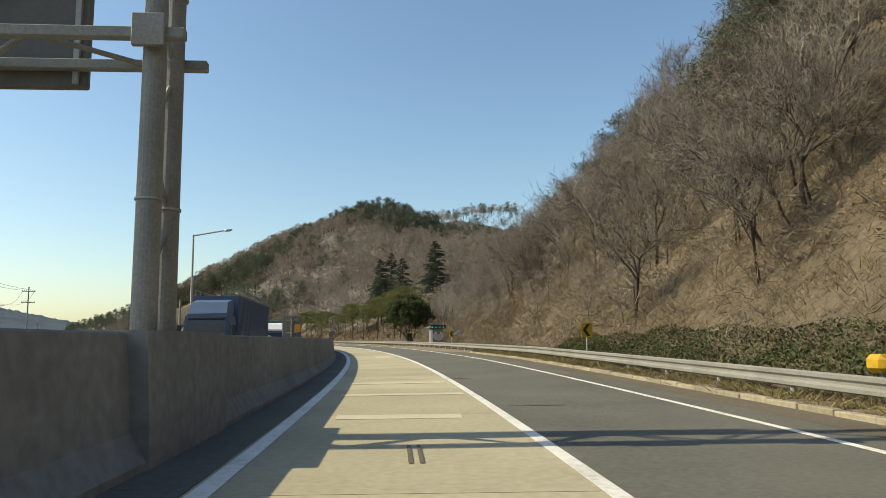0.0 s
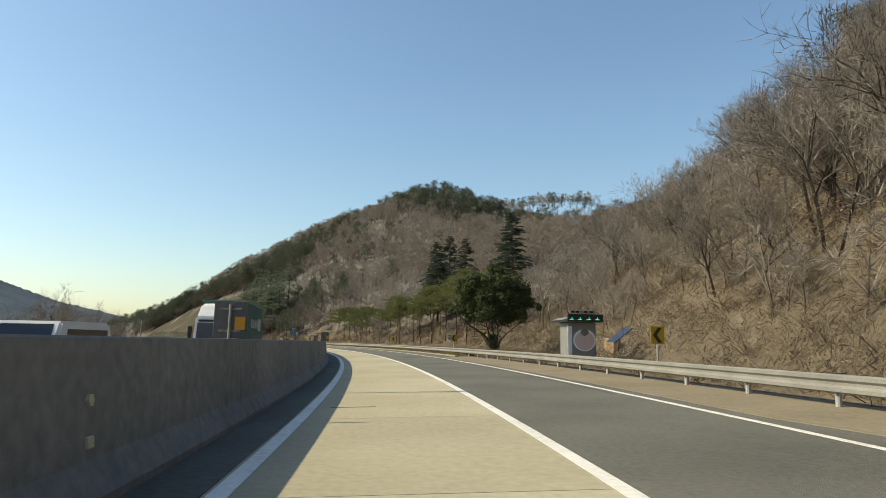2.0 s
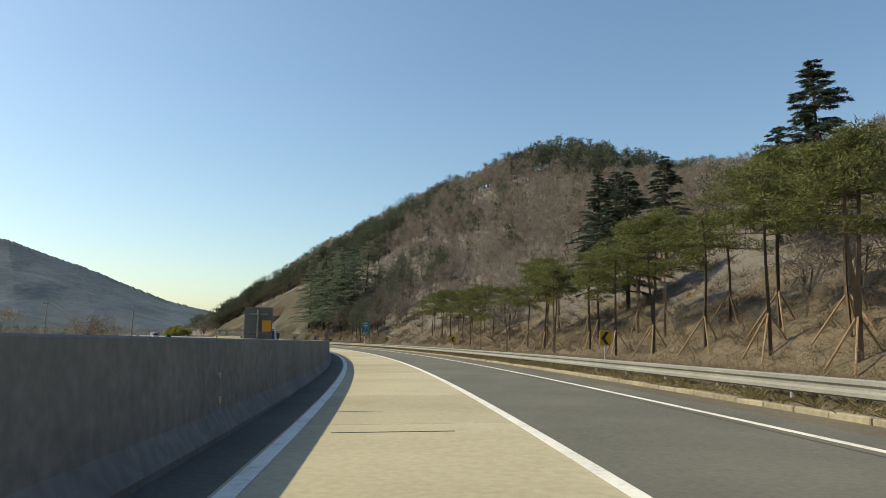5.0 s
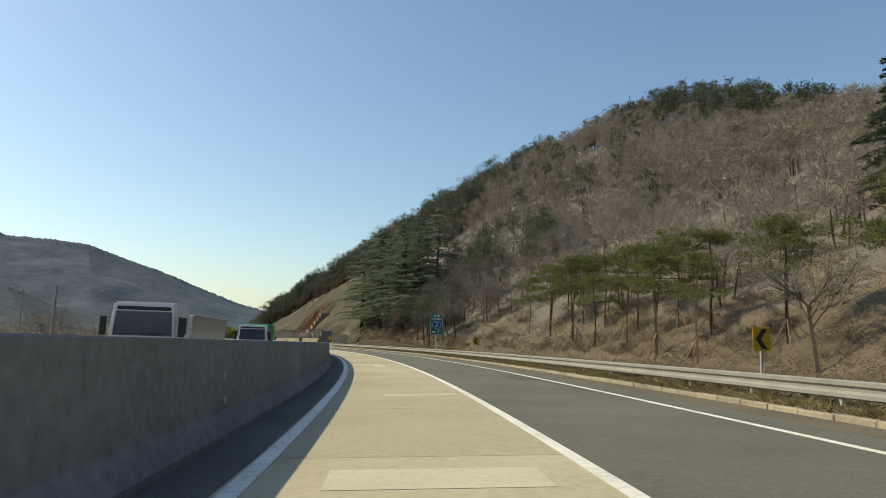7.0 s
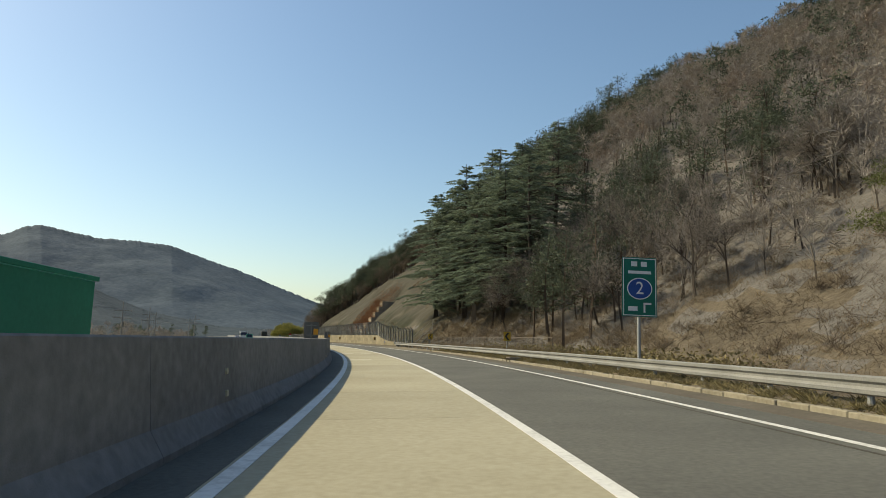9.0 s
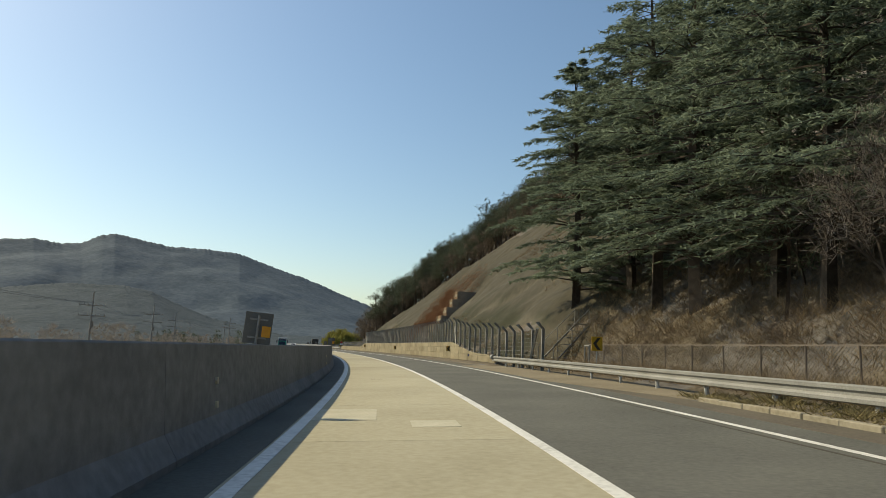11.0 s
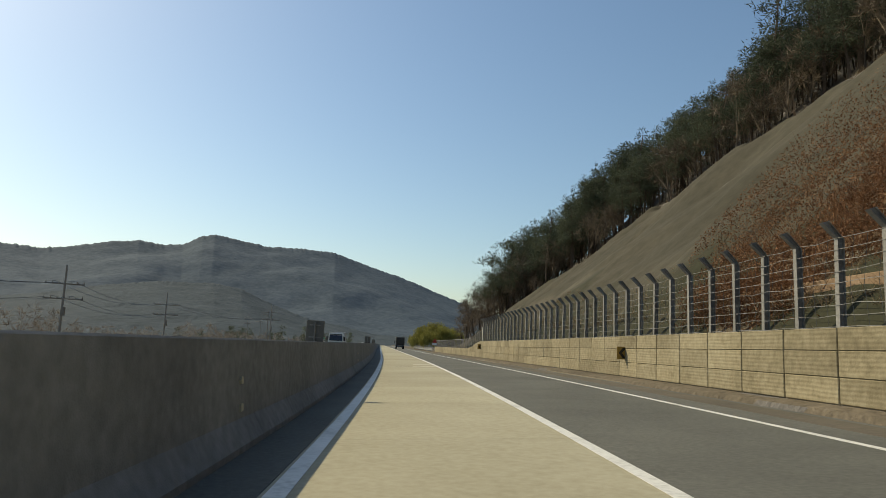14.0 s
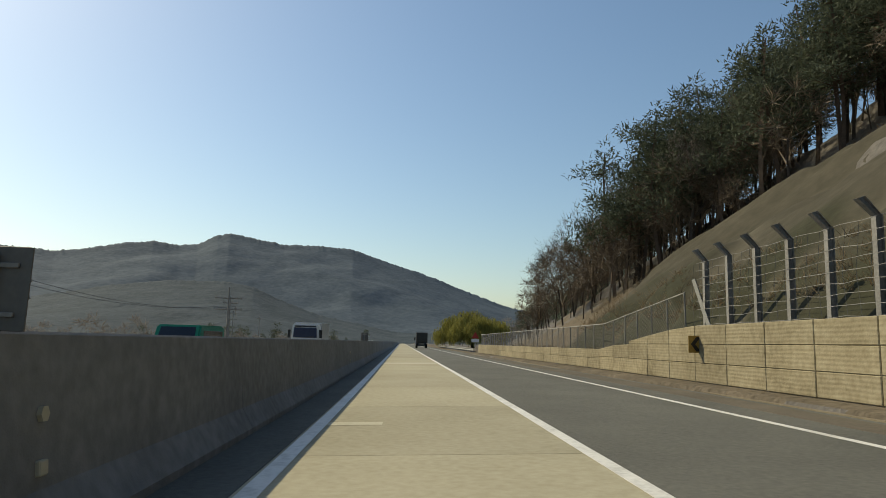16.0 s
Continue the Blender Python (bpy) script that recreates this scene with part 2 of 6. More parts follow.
def stained(m, masks):
    """Mixes further colours into a material where the mesh carries a stain of that name."""
    n, link = m.node_tree.nodes, m.node_tree.links.new
    b = n["Principled BSDF"]
    grain = n.new("ShaderNodeTexNoise")
    grain.inputs["Scale"].default_value, grain.inputs["Detail"].default_value = 3.0, 5.0
    link(n.new("ShaderNodeNewGeometry").outputs["Position"], grain.inputs["Vector"])
    for name, colour, most in masks:
        old = b.inputs["Base Color"].links[0].from_socket
        mask, mix, part_of, tint = n.new("ShaderNodeAttribute"), n.new("ShaderNodeMixRGB"), n.new("ShaderNodeMath"), n.new("ShaderNodeMixRGB")
        mask.attribute_name = name
        part_of.operation, part_of.inputs[1].default_value = "MULTIPLY", most
        tint.inputs[1].default_value, tint.inputs[2].default_value = (*(c * .6 for c in colour), 1), (*(c * 1.4 for c in colour), 1)
        link(grain.outputs["Fac"], tint.inputs[0])
        link(mask.outputs["Fac"], part_of.inputs[0])
        link(part_of.outputs[0], mix.inputs[0])
        link(old, mix.inputs[1])
        link(tint.outputs[0], mix.inputs[2])
        link(mix.outputs[0], b.inputs["Base Color"])


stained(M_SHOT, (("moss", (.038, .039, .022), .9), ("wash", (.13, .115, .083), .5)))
M_YELLOW = mat("yellow_reflective_sheet", [(.38, .22, .012), (.50, .30, .015), (.58, .36, .02)], .5, (2.0, 10.0))
M_OLDYELLOW = mat("faded_yellow_sheet", [(.17, .10, .02), (.32, .20, .04), (.42, .28, .06)], .6, (4.0, 18.0))
M_BLACK = mat("black_sheet", [(.012, .012, .012), (.025, .024, .022)], .5, (3.0, 20.0))
M_GREEN = mat("green_sign_sheet", [(.0, .12, .085), (.0, .17, .12)], .4, (2.0, 12.0))
M_BLUE = mat("blue_sign_sheet", [(.01, .06, .25), (.015, .08, .32)], .4, (2.0, 12.0))
M_WHITE = mat("white_sheet", [(.68, .68, .67), (.80, .80, .79)], .4, (2.0, 12.0))
M_SIGNBACK = mat("sign_back", [(.10, .095, .085), (.15, .14, .125)], .6, (3.0, 20.0), metal=.2)
M_ORANGE = mat("orange_reflector", [(.62, .25, .01), (.75, .33, .02)], .4, (3.0, 14.0))
M_BARK = mat("grey_brown_bark", [(.045, .037, .031), (.08, .066, .054), (.12, .10, .082)], .9, (3.0, 25.0), bump=.6, bump_scale=30, spread=.15)
M_TWIG = mat("bare_twigs", [(.177, .153, .131), (.258, .228, .195), (.343, .307, .267)], .9, (0.05, 0.6), spread=.22, island=True, through_light=.2)
M_TWIGBROWN = mat("brown_twigs", [(.163, .128, .102), (.226, .179, .145), (.294, .236, .193)], .9, (0.05, 0.6), spread=.18, island=True, through_light=.15)
M_TWIGPALE = mat("pale_twigs", [(.192, .163, .130), (.254, .219, .174), (.317, .277, .222)], .9, (0.05, 0.6), spread=.18, island=True, through_light=.2)
M_THICKET = mat("bramble_stems", [(.072, .054, .039), (.166, .129, .093), (.264, .211, .153)], .9, (0.10, 0.5), spread=.35, island=True)
M_PINEBARK = mat("red_pine_bark", [(.055, .042, .032), (.095, .07, .052), (.14, .10, .072)], .9, (2.5, 20.0), bump=.6, bump_scale=25, spread=.15)
M_CEDAR = mat("cedar_needles", [(.107, .138, .101), (.174, .215, .153), (.247, .289, .198)], .8, (0.25, 2.0), spread=.4, island=True, through_light=.5)
M_FIR = mat("dark_fir_needles", [(.042, .056, .042), (.068, .088, .064), (.10, .124, .088)], .8, (0.25, 2.0), spread=.4, island=True, through_light=.25)
M_PINE = mat("pine_needles", [(.080, .091, .033), (.131, .143, .053), (.187, .192, .077)], .75, (0.4, 2.0), spread=.35, island=True, through_light=.35)
M_FARPINE = mat("ridge_pine_needles", [(.055, .066, .044), (.085, .10, .066), (.125, .14, .092)], .8, (0.08, 0.8), spread=.4, island=True, through_light=.3)
M_LEAF = mat("evergreen_leaves", [(.032, .042, .016), (.055, .068, .026), (.085, .10, .042)], .72, (0.5, 3.0), spread=.35, island=True, through_light=.12)
M_GRASS = mat("withered_grass", [(.110, .079, .046), (.216, .164, .102), (.313, .244, .157)], .9, (0.12, 0.7), spread=.3, island=True, through_light=.25)
M_VERGE = mat("verge_grass", [(.13, .105, .045), (.20, .165, .08), (.28, .23, .125)], .9, (0.25, 1.5), spread=.35, island=True, through_light=.25)
M_VINE = mat("brown_vine_leaves", [(.112, .054, .030), (.195, .102, .054), (.285, .158, .083)], .9, (0.3, 2.0), spread=.35, island=True, through_light=.2)
M_WILLOW = mat("budding_willow", [(.17, .165, .04), (.27, .25, .065), (.36, .33, .10)], .8, (0.2, 1.2), spread=.3, island=True, through_light=.25)
M_LITTER = mat("wood_floor_litter", [(.097, .088, .077), (.140, .128, .113), (.189, .174, .155)], .95, (0.25, 3.0), bump=.8, bump_scale=4, bump_depth=.2)
M_DEADLEAF = mat("withered_leaves", [(.16, .09, .045), (.26, .15, .075), (.36, .22, .12)], .85, (0.3, 2.0), spread=.35, island=True, through_light=.3)
M_FIELD = mat("winter_field", [(.10, .08, .05), (.17, .135, .085), (.22, .18, .12)], .95, (0.02, 0.4), bump=.4, bump_scale=2)
# the blue of distance haze is mixed into the mountain's base colours
M_FARHILL = mat("hazy_wooded_mountain", [(.036, .055, .072), (.064, .086, .108), (.093, .117, .140)], .95, (0.02, 0.11), bump=.3, bump_scale=.09, bump_depth=6.0)
# valley haze is put into these blue-grey foothill colours
M_FOOTHILL = mat("hazy_wooded_foothill", [(.024, .036, .043), (.044, .059, .069), (.068, .084, .095)], .95, (0.04, 0.2), bump=.6, bump_scale=.16, bump_depth=4.0)
M_WOODPOLE = mat("concrete_pole", [(.22, .21, .19), (.30, .29, .27)], .8, (1.0, 12.0))
M_GLASS = mat("dark_glass", [(.012, .016, .024), (.02, .026, .036)], .12, (1.0, 6.0))
# windscreens carry the reflected sky's blue as base colour
M_SCREEN = mat("sky_tinted_windscreen", [(.03, .045, .085), (.045, .065, .115)], .08, (0.6, 4.0))
M_RUBBER = mat("tyre_rubber", [(.012, .012, .012), (.022, .021, .02)], .85, (4.0, 25.0))
M_TRUCKBLUE = mat("navy_truck_paint", [(.051, .085, .153), (.076, .119, .204)], .4, (0.8, 8.0))
M_TRUCKWHITE = mat("white_truck_paint", [(.62, .62, .61), (.76, .76, .75)], .35, (0.8, 8.0))
M_TRUCKGREEN = mat("green_container_paint", [(.054, .135, .108), (.081, .180, .144)], .5, (0.6, 8.0), bump=.1)
M_TARP = mat("green_tarpaulin", [(.0, .18, .10), (.01, .26, .15)], .6, (0.8, 8.0))
M_BAY = mat("sandy_paving", [(.156, .130, .086), (.216, .182, .126), (.268, .230, .162)], .92, (0.35, 9.0), bump=.3, bump_scale=60)
M_SILVER = mat("silver_car_paint", [(.36, .37, .39), (.48, .49, .51)], .3, (0.8, 8.0), metal=.5)
M_KIOSK = mat("light_grey_panel", [(.17, .17, .165), (.23, .23, .22)], .6, (1.0, 10.0))
M_PALESHEET = mat("weathered_white_sheet", [(.42, .42, .38), (.55, .55, .50)], .6, (2.0, 10.0))
M_RUST = mat("rusty_rail", [(.10, .082, .066), (.16, .132, .106)], .8, (3.0, 20.0))
M_SOLAR = mat("solar_cells", [(.02, .024, .04), (.03, .036, .06)], .25, (2.0, 12.0))
M_DIRT = mat("dusty_asphalt", [(.085, .074, .058), (.125, .108, .082), (.17, .145, .11)], .9, (0.4, 12.0), bump=.4, bump_scale=80)


# ---------------------------------------------------------------- ground, road, markings
def build_ground():
    s = np.concatenate([np.arange(-120, 500, 2.0), np.arange(500, 900, 20.0), np.arange(900, 2900, 200.0)])
    d = np.concatenate([[-1500, -1000, -700], np.arange(-500, -60, 40.0), np.arange(-60, -16, 4.0), [-15.5, -3, 3, 7.4, 7.75, 8.2, 8.5, 8.8], np.arange(9.2, 34, 0.8), np.arange(34, 60, 2.0), np.arange(60, 160, 4.0), [180, 220, 300, 450]])
    ss, dd = np.meshgrid(s, d, indexing="ij")
    z = ground_z(ss, dd) - np.where((dd > -15.6) & (dd < 7.6), 0.25, 0.0)
    x = np.maximum(dd - 12, 0)
    z = z + np.clip(x / 10, 0, 1) * 0.35 * np.sin(ss * 0.9 + 3 * np.sin(dd * 0.37)) * np.sin(dd * 0.8 + 2 * np.sin(ss * 0.23))
    z = np.where(dd > 160, z * np.clip((450 - dd) / 290, 0, 1), z)
    # the inner side of the bend is drawn in so that the sheet does not fold
    px, py = rc(ss, np.maximum(dd, -420))
    far = np.minimum(dd + 420, 0)
    t = np.interp(ss, LS, LH)
    px, py = px + far * np.cos(0.75), py + far * np.sin(0.75)
    v = np.stack([px, py, z], -1).reshape(-1, 3)
    n = len(d)
    i, j = np.meshgrid(np.arange(len(s) - 1), np.arange(n - 1), indexing="ij")
    f = np.stack([i * n + j, i * n + j + 1, (i + 1) * n + j + 1, (i + 1) * n + j], -1).reshape(-1, 4)
    me = mesh_np("ground", v, [f])
    me.materials.append(M_SOIL)
    me.materials.append(M_FIELD)
    me.materials.append(M_LITTER)
    fs, fd = ss[:-1, :-1].ravel(), dd[:-1, :-1].ravel()
    edge = np.interp(fs, [100, 130, 200, 260, 280], [60, 34, 30, 20, 14]) + 5 * np.sin(fs * .4) * np.sin(fs * .13 + 1) + 4 * np.random.default_rng(3).uniform(-1, 1, len(fs))
    me.polygons.foreach_set("material_index", np.where(fd < -16, 1, np.where((fs > 100) & (fd > edge), 2, 0)).astype(np.int32))
    g = put("ground", me, None, smooth=True)
    return tagged(g, "dry brown hillside and verge with withered grass", "ground", kind="structure")


def strip(name, d0, d1, s0, s1, z, step=2.0, thick=0.03):
    """A flat band along the road."""
    s = np.linspace(s0, s1, max(2, int((s1 - s0) / step) + 1))
    v, f = sweep([(d0, z), (d1, z), (d1, z - thick), (d0, z - thick)], s)
    n = len(v)
    return mesh_np(name, v, [f[:, ::-1], np.array([[0, 1, 2, 3], [n - 1, n - 2, n - 3, n - 4]])])


build_ground()
tagged(put("road", strip("road", D_MID + .06, D_KERB, -120, 1400, 0.0, 4, .2), M_ASPH), "dark grey asphalt lane and hard shoulder", "road", kind="structure")
road_concrete = tagged(put("road_concrete", strip("road_concrete", D_BAR - .1, D_MID + .06, -120, 1400, -0.012, 4, .2), M_CRACK), "sunlit beige concrete lane with worn patches", "road", kind="structure")
tagged(put("road_opposite", strip("road_opposite", -15.5, D_BAR - .1, -120, 1400, 0.0, 4, .2), M_ASPH), "opposite carriageway of grey asphalt", "road", kind="structure")
for nm, dl, w in (("lane_line_left", D_LEFT, .2), ("lane_line_middle", D_MID, .17), ("lane_line_right", D_RIGHT, .13)):
    tagged(put(nm, strip(nm, dl - w / 2, dl + w / 2, -120, 1400, 0.007, 2, .005), M_PAINT), "solid white painted line on the road", "road marking", kind="structure")
tagged(put("road_shoulder", strip("road_shoulder", 6.5, D_KERB - .2, -120, 480, 0.004, 4, .004), M_DIRT), "dusty brown edge of the hard shoulder", "road", kind="structure")
for k in range(30):
    tagged(put("lane_dash", strip("lane_dash", -6.9, -6.75, -20 + 20 * k, -12 + 20 * k, 0.007, 2, .005), M_PAINT), "white lane dash on the opposite carriageway", "road marking", kind="structure")

tagged(put("road_margin", strip("road_margin", D_BAR - .1, D_LEFT - .15, -120, 1400, 0.0, 4, .1), M_ASPH), "narrow dark asphalt margin along the barrier", "road", kind="structure")
# slabs of the concrete lane, six metres long
s_a = -12.0
while s_a < 1400:
    s_b = s_a + (6.0 if s_a < 600 else 100.0)
    put("concrete_slab", strip("concrete_slab", D_LEFT - .14, D_MID + .06, s_a + .008, s_b - .008, 0.0, 3, .1), M_CONC, road_concrete)
    s_a = s_b

# repaired joints and patches in the concrete lane: s0, s1, d0, d1
PATCHES = [(20.0, 20.6, -1.1, 1.7), (16.0, 16.5, -1.1, 1.75), (11.4, 12.0, -.9, 1.2), (45.9, 50.8, .3, 1.33), (48.0, 48.6, -1.5, .3), (48.1, 48.7, 1.33, 1.95),
           (105.0, 106.6, .05, 1.15), (99.6, 100.2, -1.4, 1.95), (114.0, 114.8, -1.2, 1.0), (189.3, 189.9, -.2, 1.65),
           (178.2, 179.2, -.8, 1.35), (209.6, 214.0, 0.0, .62), (214.0, 216.0, -1.1, .55), (283.6, 284.6, .3, 1.12), (284.8, 287.0, -1.5, -.3),
           (410.9, 411.3, -1.5, -.6), (441.0, 443.5, -1.5, 1.9), (333.0, 333.7, -.2, .85), (266.0, 268.5, -1.3, .1), (391.5, 393.0, .4, 1.95), (395.1, 396.9, .58, 1.22), (395.2, 397.0, 1.25, 1.88)]
for s0, s1, d0, d1 in PATCHES:
    put("repair_patch", strip("repair_patch", d0, d1, s0, s1, 0.005, 1, .004), M_PATCH, road_concrete)
for s0, d0, d1 in ((37.5, -.2, .1), (62.0, -1.2, -.3), (131.0, -1.0, .8), (260.5, .2, .35), (392.0, -.6, .9), (300.5, -.4, .1)):
    put("crack", strip("crack", d0, d1, s0, s0 + .05, 0.006, 1, .004), M_CRACK, road_concrete)
for dq in (.2, .32):
    put("skid_mark", strip("skid_mark", dq, dq + .05, 7.4, 8.6, 0.006, 1, .004), M_DIRT, road_concrete)

# dark tar seams and long worn bands in the asphalt
for s0, s1, dq, w in ((64, 150, 5.38, .04), (190, 290, 5.36, .05)):
    tagged(put("tar_seam", strip("tar_seam", dq, dq + w, s0, s1, 0.005, 2, .004), M_CRACK), "thin dark tar seam along the asphalt lane", "road marking", kind="structure")
for s0, s1, d0, d1 in ((13.2, 13.3, 2.3, 3.4), (87, 87.1, 2.2, 5.4), (168, 168.1, 2.2, 4.6), (341, 341.1, 2.2, 5.5), (99.5, 104, 3.0, 4.6), (196, 199.5, 4.7, 5.5)):
    tagged(put("asphalt_repair", strip("asphalt_repair", d0, d1, s0, s1, 0.005, 1, .004), M_TAR), "darker repaired patch in the asphalt lane", "road patch", kind="structure")

# paved bays beside the hard shoulder
for s0, s1, d1, lead in ((50.5, 100, 9.0, 8), (288, 318, 9.0, 10), (318, 478, 8.2, 0)):
    s = np.linspace(s0, s1, int((s1 - s0) / 2) + 1)
    rows = []
    for sk in s:
        inner = max(6.15, D_KERB - .02 - 1.35 * (sk - s0) / lead) if lead else 7.7 + .12 * math.sin(sk * .21)
        for dk, zk in ((inner, .012), (d1, .02), (d1, -.15), (inner, -.15)):
            x, y = rc(sk, dk)
            rows.append((float(x), float(y), zk + float(zr(sk, dk))))
    i, j = np.meshgrid(np.arange(len(s) - 1), np.arange(4), indexing="ij")
    f = np.stack([i * 4 + j, i * 4 + (j + 1) % 4, (i + 1) * 4 + (j + 1) % 4, (i + 1) * 4 + j], -1).reshape(-1, 4)
    n = len(rows)
    tagged(put("pavement", mesh_np("pavement", rows, [f, np.array([[3, 2, 1, 0], [n - 4, n - 3, n - 2, n - 1]])]), M_BAY), "worn sandy concrete paving beside the road", "pavement", kind="structure")

# ---------------------------------------------------------------- median barrier
BAR = [(D_BAR - .33, 0), (D_BAR - .33, .08), (D_BAR - .17, .36), (D_BAR - .09, 1.35), (D_BAR - .07, 1.37), (D_BAR + .07, 1.37), (D_BAR + .09, 1.35), (D_BAR + .17, .36), (D_BAR + .33, .08), (D_BAR + .33, 0)]
barrier = tagged(new("median_barrier"), "grey concrete median barrier with dark dirt", "barrier", kind="structure")
b_s = -60.0
while b_s < 900:
    e_s = b_s + (10.0 if b_s < 480 else 60.0)
    v, f = sweep(BAR, np.arange(b_s, e_s - .01, 2.5).tolist() + [e_s - .012])
    n = len(v)
    put("barrier_block", mesh_np("barrier_block", v, [f, np.array([list(range(10))[::-1]]), np.array([list(range(n - 10, n))])]), M_BARRIER, barrier)
    b_s = e_s
v, f = sweep([(D_BAR - .42, 0), (D_BAR - .36, 1.39), (D_BAR + .30, 1.39), (D_BAR + .36, 0)], np.linspace(7.2, 10.4, 5))
put("barrier_block", mesh_np("barrier_block", v, [f, np.array([[3, 2, 1, 0], [16, 17, 18, 19]])]), M_BARRIER, barrier, "paler widened block round the gantry posts")
# pairs of pale plates on the barrier's face
for bs in (2.7, 28.3, 53.9, 79.6, 104.9, 130.8, 156.5, 182.1, 208.1, 233.4, 258.0, 282.3, 308.0, 333.6, 359.2, 384.8, 404.5, 430.0):
    for bz in (.84, .50):
        bm = bmesh.new()
        if bz > .6:
            tube(bm, (-.02, 0, 0), (.022, 0, 0), .055, n=6)
        else:
            box(bm, -.02, .02, -.055, .055, -.05, .05, .008)
        ob = part("reflector_plate", bm, M_PATCH, barrier)
        ob.matrix_world = at(bs, D_BAR + .17 - (bz - .36) / .95 * .08) @ pose(.012, 0, bz, 0, -5, 0)

# ---------------------------------------------------------------- kerb
kerb = tagged(new("kerb"), "low pale concrete kerb stones along the verge", "kerb", kind="structure")
bm = bmesh.new()
box(bm, -.10, .10, -.497, .497, -.08, .11, .02)
stone = bpy.data.meshes.new("kerb_stone")
bm.to_mesh(stone)
bm.free()
stone.materials.append(M_KERB)
rng = random.Random(4)
for s0, s1 in ((-6, 50), (101, 288)):
    for k in range(s0, s1):
        ob = new("kerb_stone", stone)
        ob.parent = kerb
        ob.matrix_world = at(k + .5, D_KERB - .1) @ pose(rng.uniform(-.015, .015), 0, rng.uniform(-.015, .005), rng.uniform(-.4, .4), 0, rng.uniform(-.4, .4))

# drain inlet that breaks the kerb
inlet = thing("drain_inlet", at(259.6, D_KERB - .1), "dark concrete drain inlet set into the kerb", "drain")
for nm, x0, x1, y0, y1, z0, z1 in (("cheek", -.14, .5, -.42, -.34, -.1, .2), ("cheek", -.14, .5, .34, .42, -.1, .2), ("lid", -.14, .5, -.42, .42, .2, .27)):
    bm = bmesh.new()
    box(bm, x0, x1, y0, y1, z0, z1, .01)
    part(nm, bm, M_DARKCONC, inlet)
# solid black block in place of the shade inside the opening
bm = bmesh.new()
box(bm, .02, .48, -.34, .34, -.1, .19)
part("shade_block", bm, M_BLACK, inlet)

# ---------------------------------------------------------------- guardrail
WAVE = [(0.0, .0), (.05, .03), (.05, .10), (.0, .15), (.0, .20), (.05, .25), (.05, .32), (.0, .35)]


def guardrail(s0, s1, first, label):
    top = thing("guardrail", Matrix(), label, "guardrail")
    a = s0
    while a < s1 - .5:
        b = min(a + 12.4, s1)
        s = np.linspace(a, b + .05, 8)
        out = [(D_RAIL - x, .27 + z) for x, z in WAVE] + [(D_RAIL - x + .012, .27 + z) for x, z in WAVE[::-1]]
        v, f = sweep(out, s)
        put("beam", mesh_np("beam", v, [f]), M_STEEL, top)
        a = b
    bm = bmesh.new()
    tube(bm, (0, 0, -.3), (0, 0, .58), .06, n=10)
    bm2 = bmesh.new()
    box(bm2, -.07, -.0, -.05, .05, .34, .52, .01)
    post, block = bpy.data.meshes.new("post"), bpy.data.meshes.new("spacer")
    bm.to_mesh(post), bm2.to_mesh(block)
    bm.free(), bm2.free()
    post.materials.append(M_POST)
    block.materials.append(M_STEEL)
    s = first
    while s < s1 - .3:
        if s > s0:
            ob = new("post", post)
            ob.parent = top
            ob.matrix_world = at(s, D_RAIL + .08, -.12)
            sp = new("spacer", block)
            sp.parent = ob
            sp.matrix_parent_inverse = Matrix()
            sp.matrix_basis = Matrix()
        s += 3.1
    return top


guardrail(-30, 318, 50.9 - 3.1 * 26, "galvanised steel guardrail with round posts along the verge")
guardrail(482, 560, 484, "galvanised steel guardrail bending away from the wall")
bm = bmesh.new()
tube(bm, (0, 0, 0), (0, .5, 0), .17, .17, 12)
end = part("rail_end", bm, M_STEEL)
end.matrix_world = at(318, D_RAIL, .44) @ pose(0, -.2, 0)
tagged(end, "rounded steel end piece of the guardrail", "guardrail end")


# ---------------------------------------------------------------- retaining wall with panels
def wall_top(s):
    return np.interp(s, [317, 319, 327, 335, 421, 430, 478, 480], [.45, .55, .72, 1.56, 1.68, .90, .95, .5])


s = np.arange(318, 479.1, 1.0)
wall = tagged(new("wall_retaining"), "beige concrete panel wall below a fence", "wall", kind="structure")
n = len(s)
verts = np.zeros((n, 4, 3))
for j, (dw, up) in enumerate(((D_WALL + .04, 0), (D_WALL + .45, 0), (D_WALL + .45, 1), (D_WALL + .04, 1))):
    verts[:, j, 0], verts[:, j, 1] = rc(s, dw)
    verts[:, j, 2] = zr(s, dw) + (wall_top(s) - .02 if up else -.2)
i, j = np.meshgrid(np.arange(n - 1), np.arange(4), indexing="ij")
f = np.stack([i * 4 + j, (i + 1) * 4 + j, (i + 1) * 4 + (j + 1) % 4, i * 4 + (j + 1) % 4], -1).reshape(-1, 4)
put("wall_core", mesh_np("wall_core", verts.reshape(-1, 3), [f, np.array([[3, 2, 1, 0], [n * 4 - 4, n * 4 - 3, n * 4 - 2, n * 4 - 1]])]), M_DARKCONC, wall)
v, f = sweep([(D_WALL - .32, -.1), (D_WALL - .30, .03), (D_WALL + .03, .05), (D_WALL + .03, -.1)], np.arange(318, 479.1, 2.0))
tagged(put("wall_footing", mesh_np("wall_footing", v, [f]), M_KERB), "low concrete footing of the retaining wall", "footing", kind="structure")


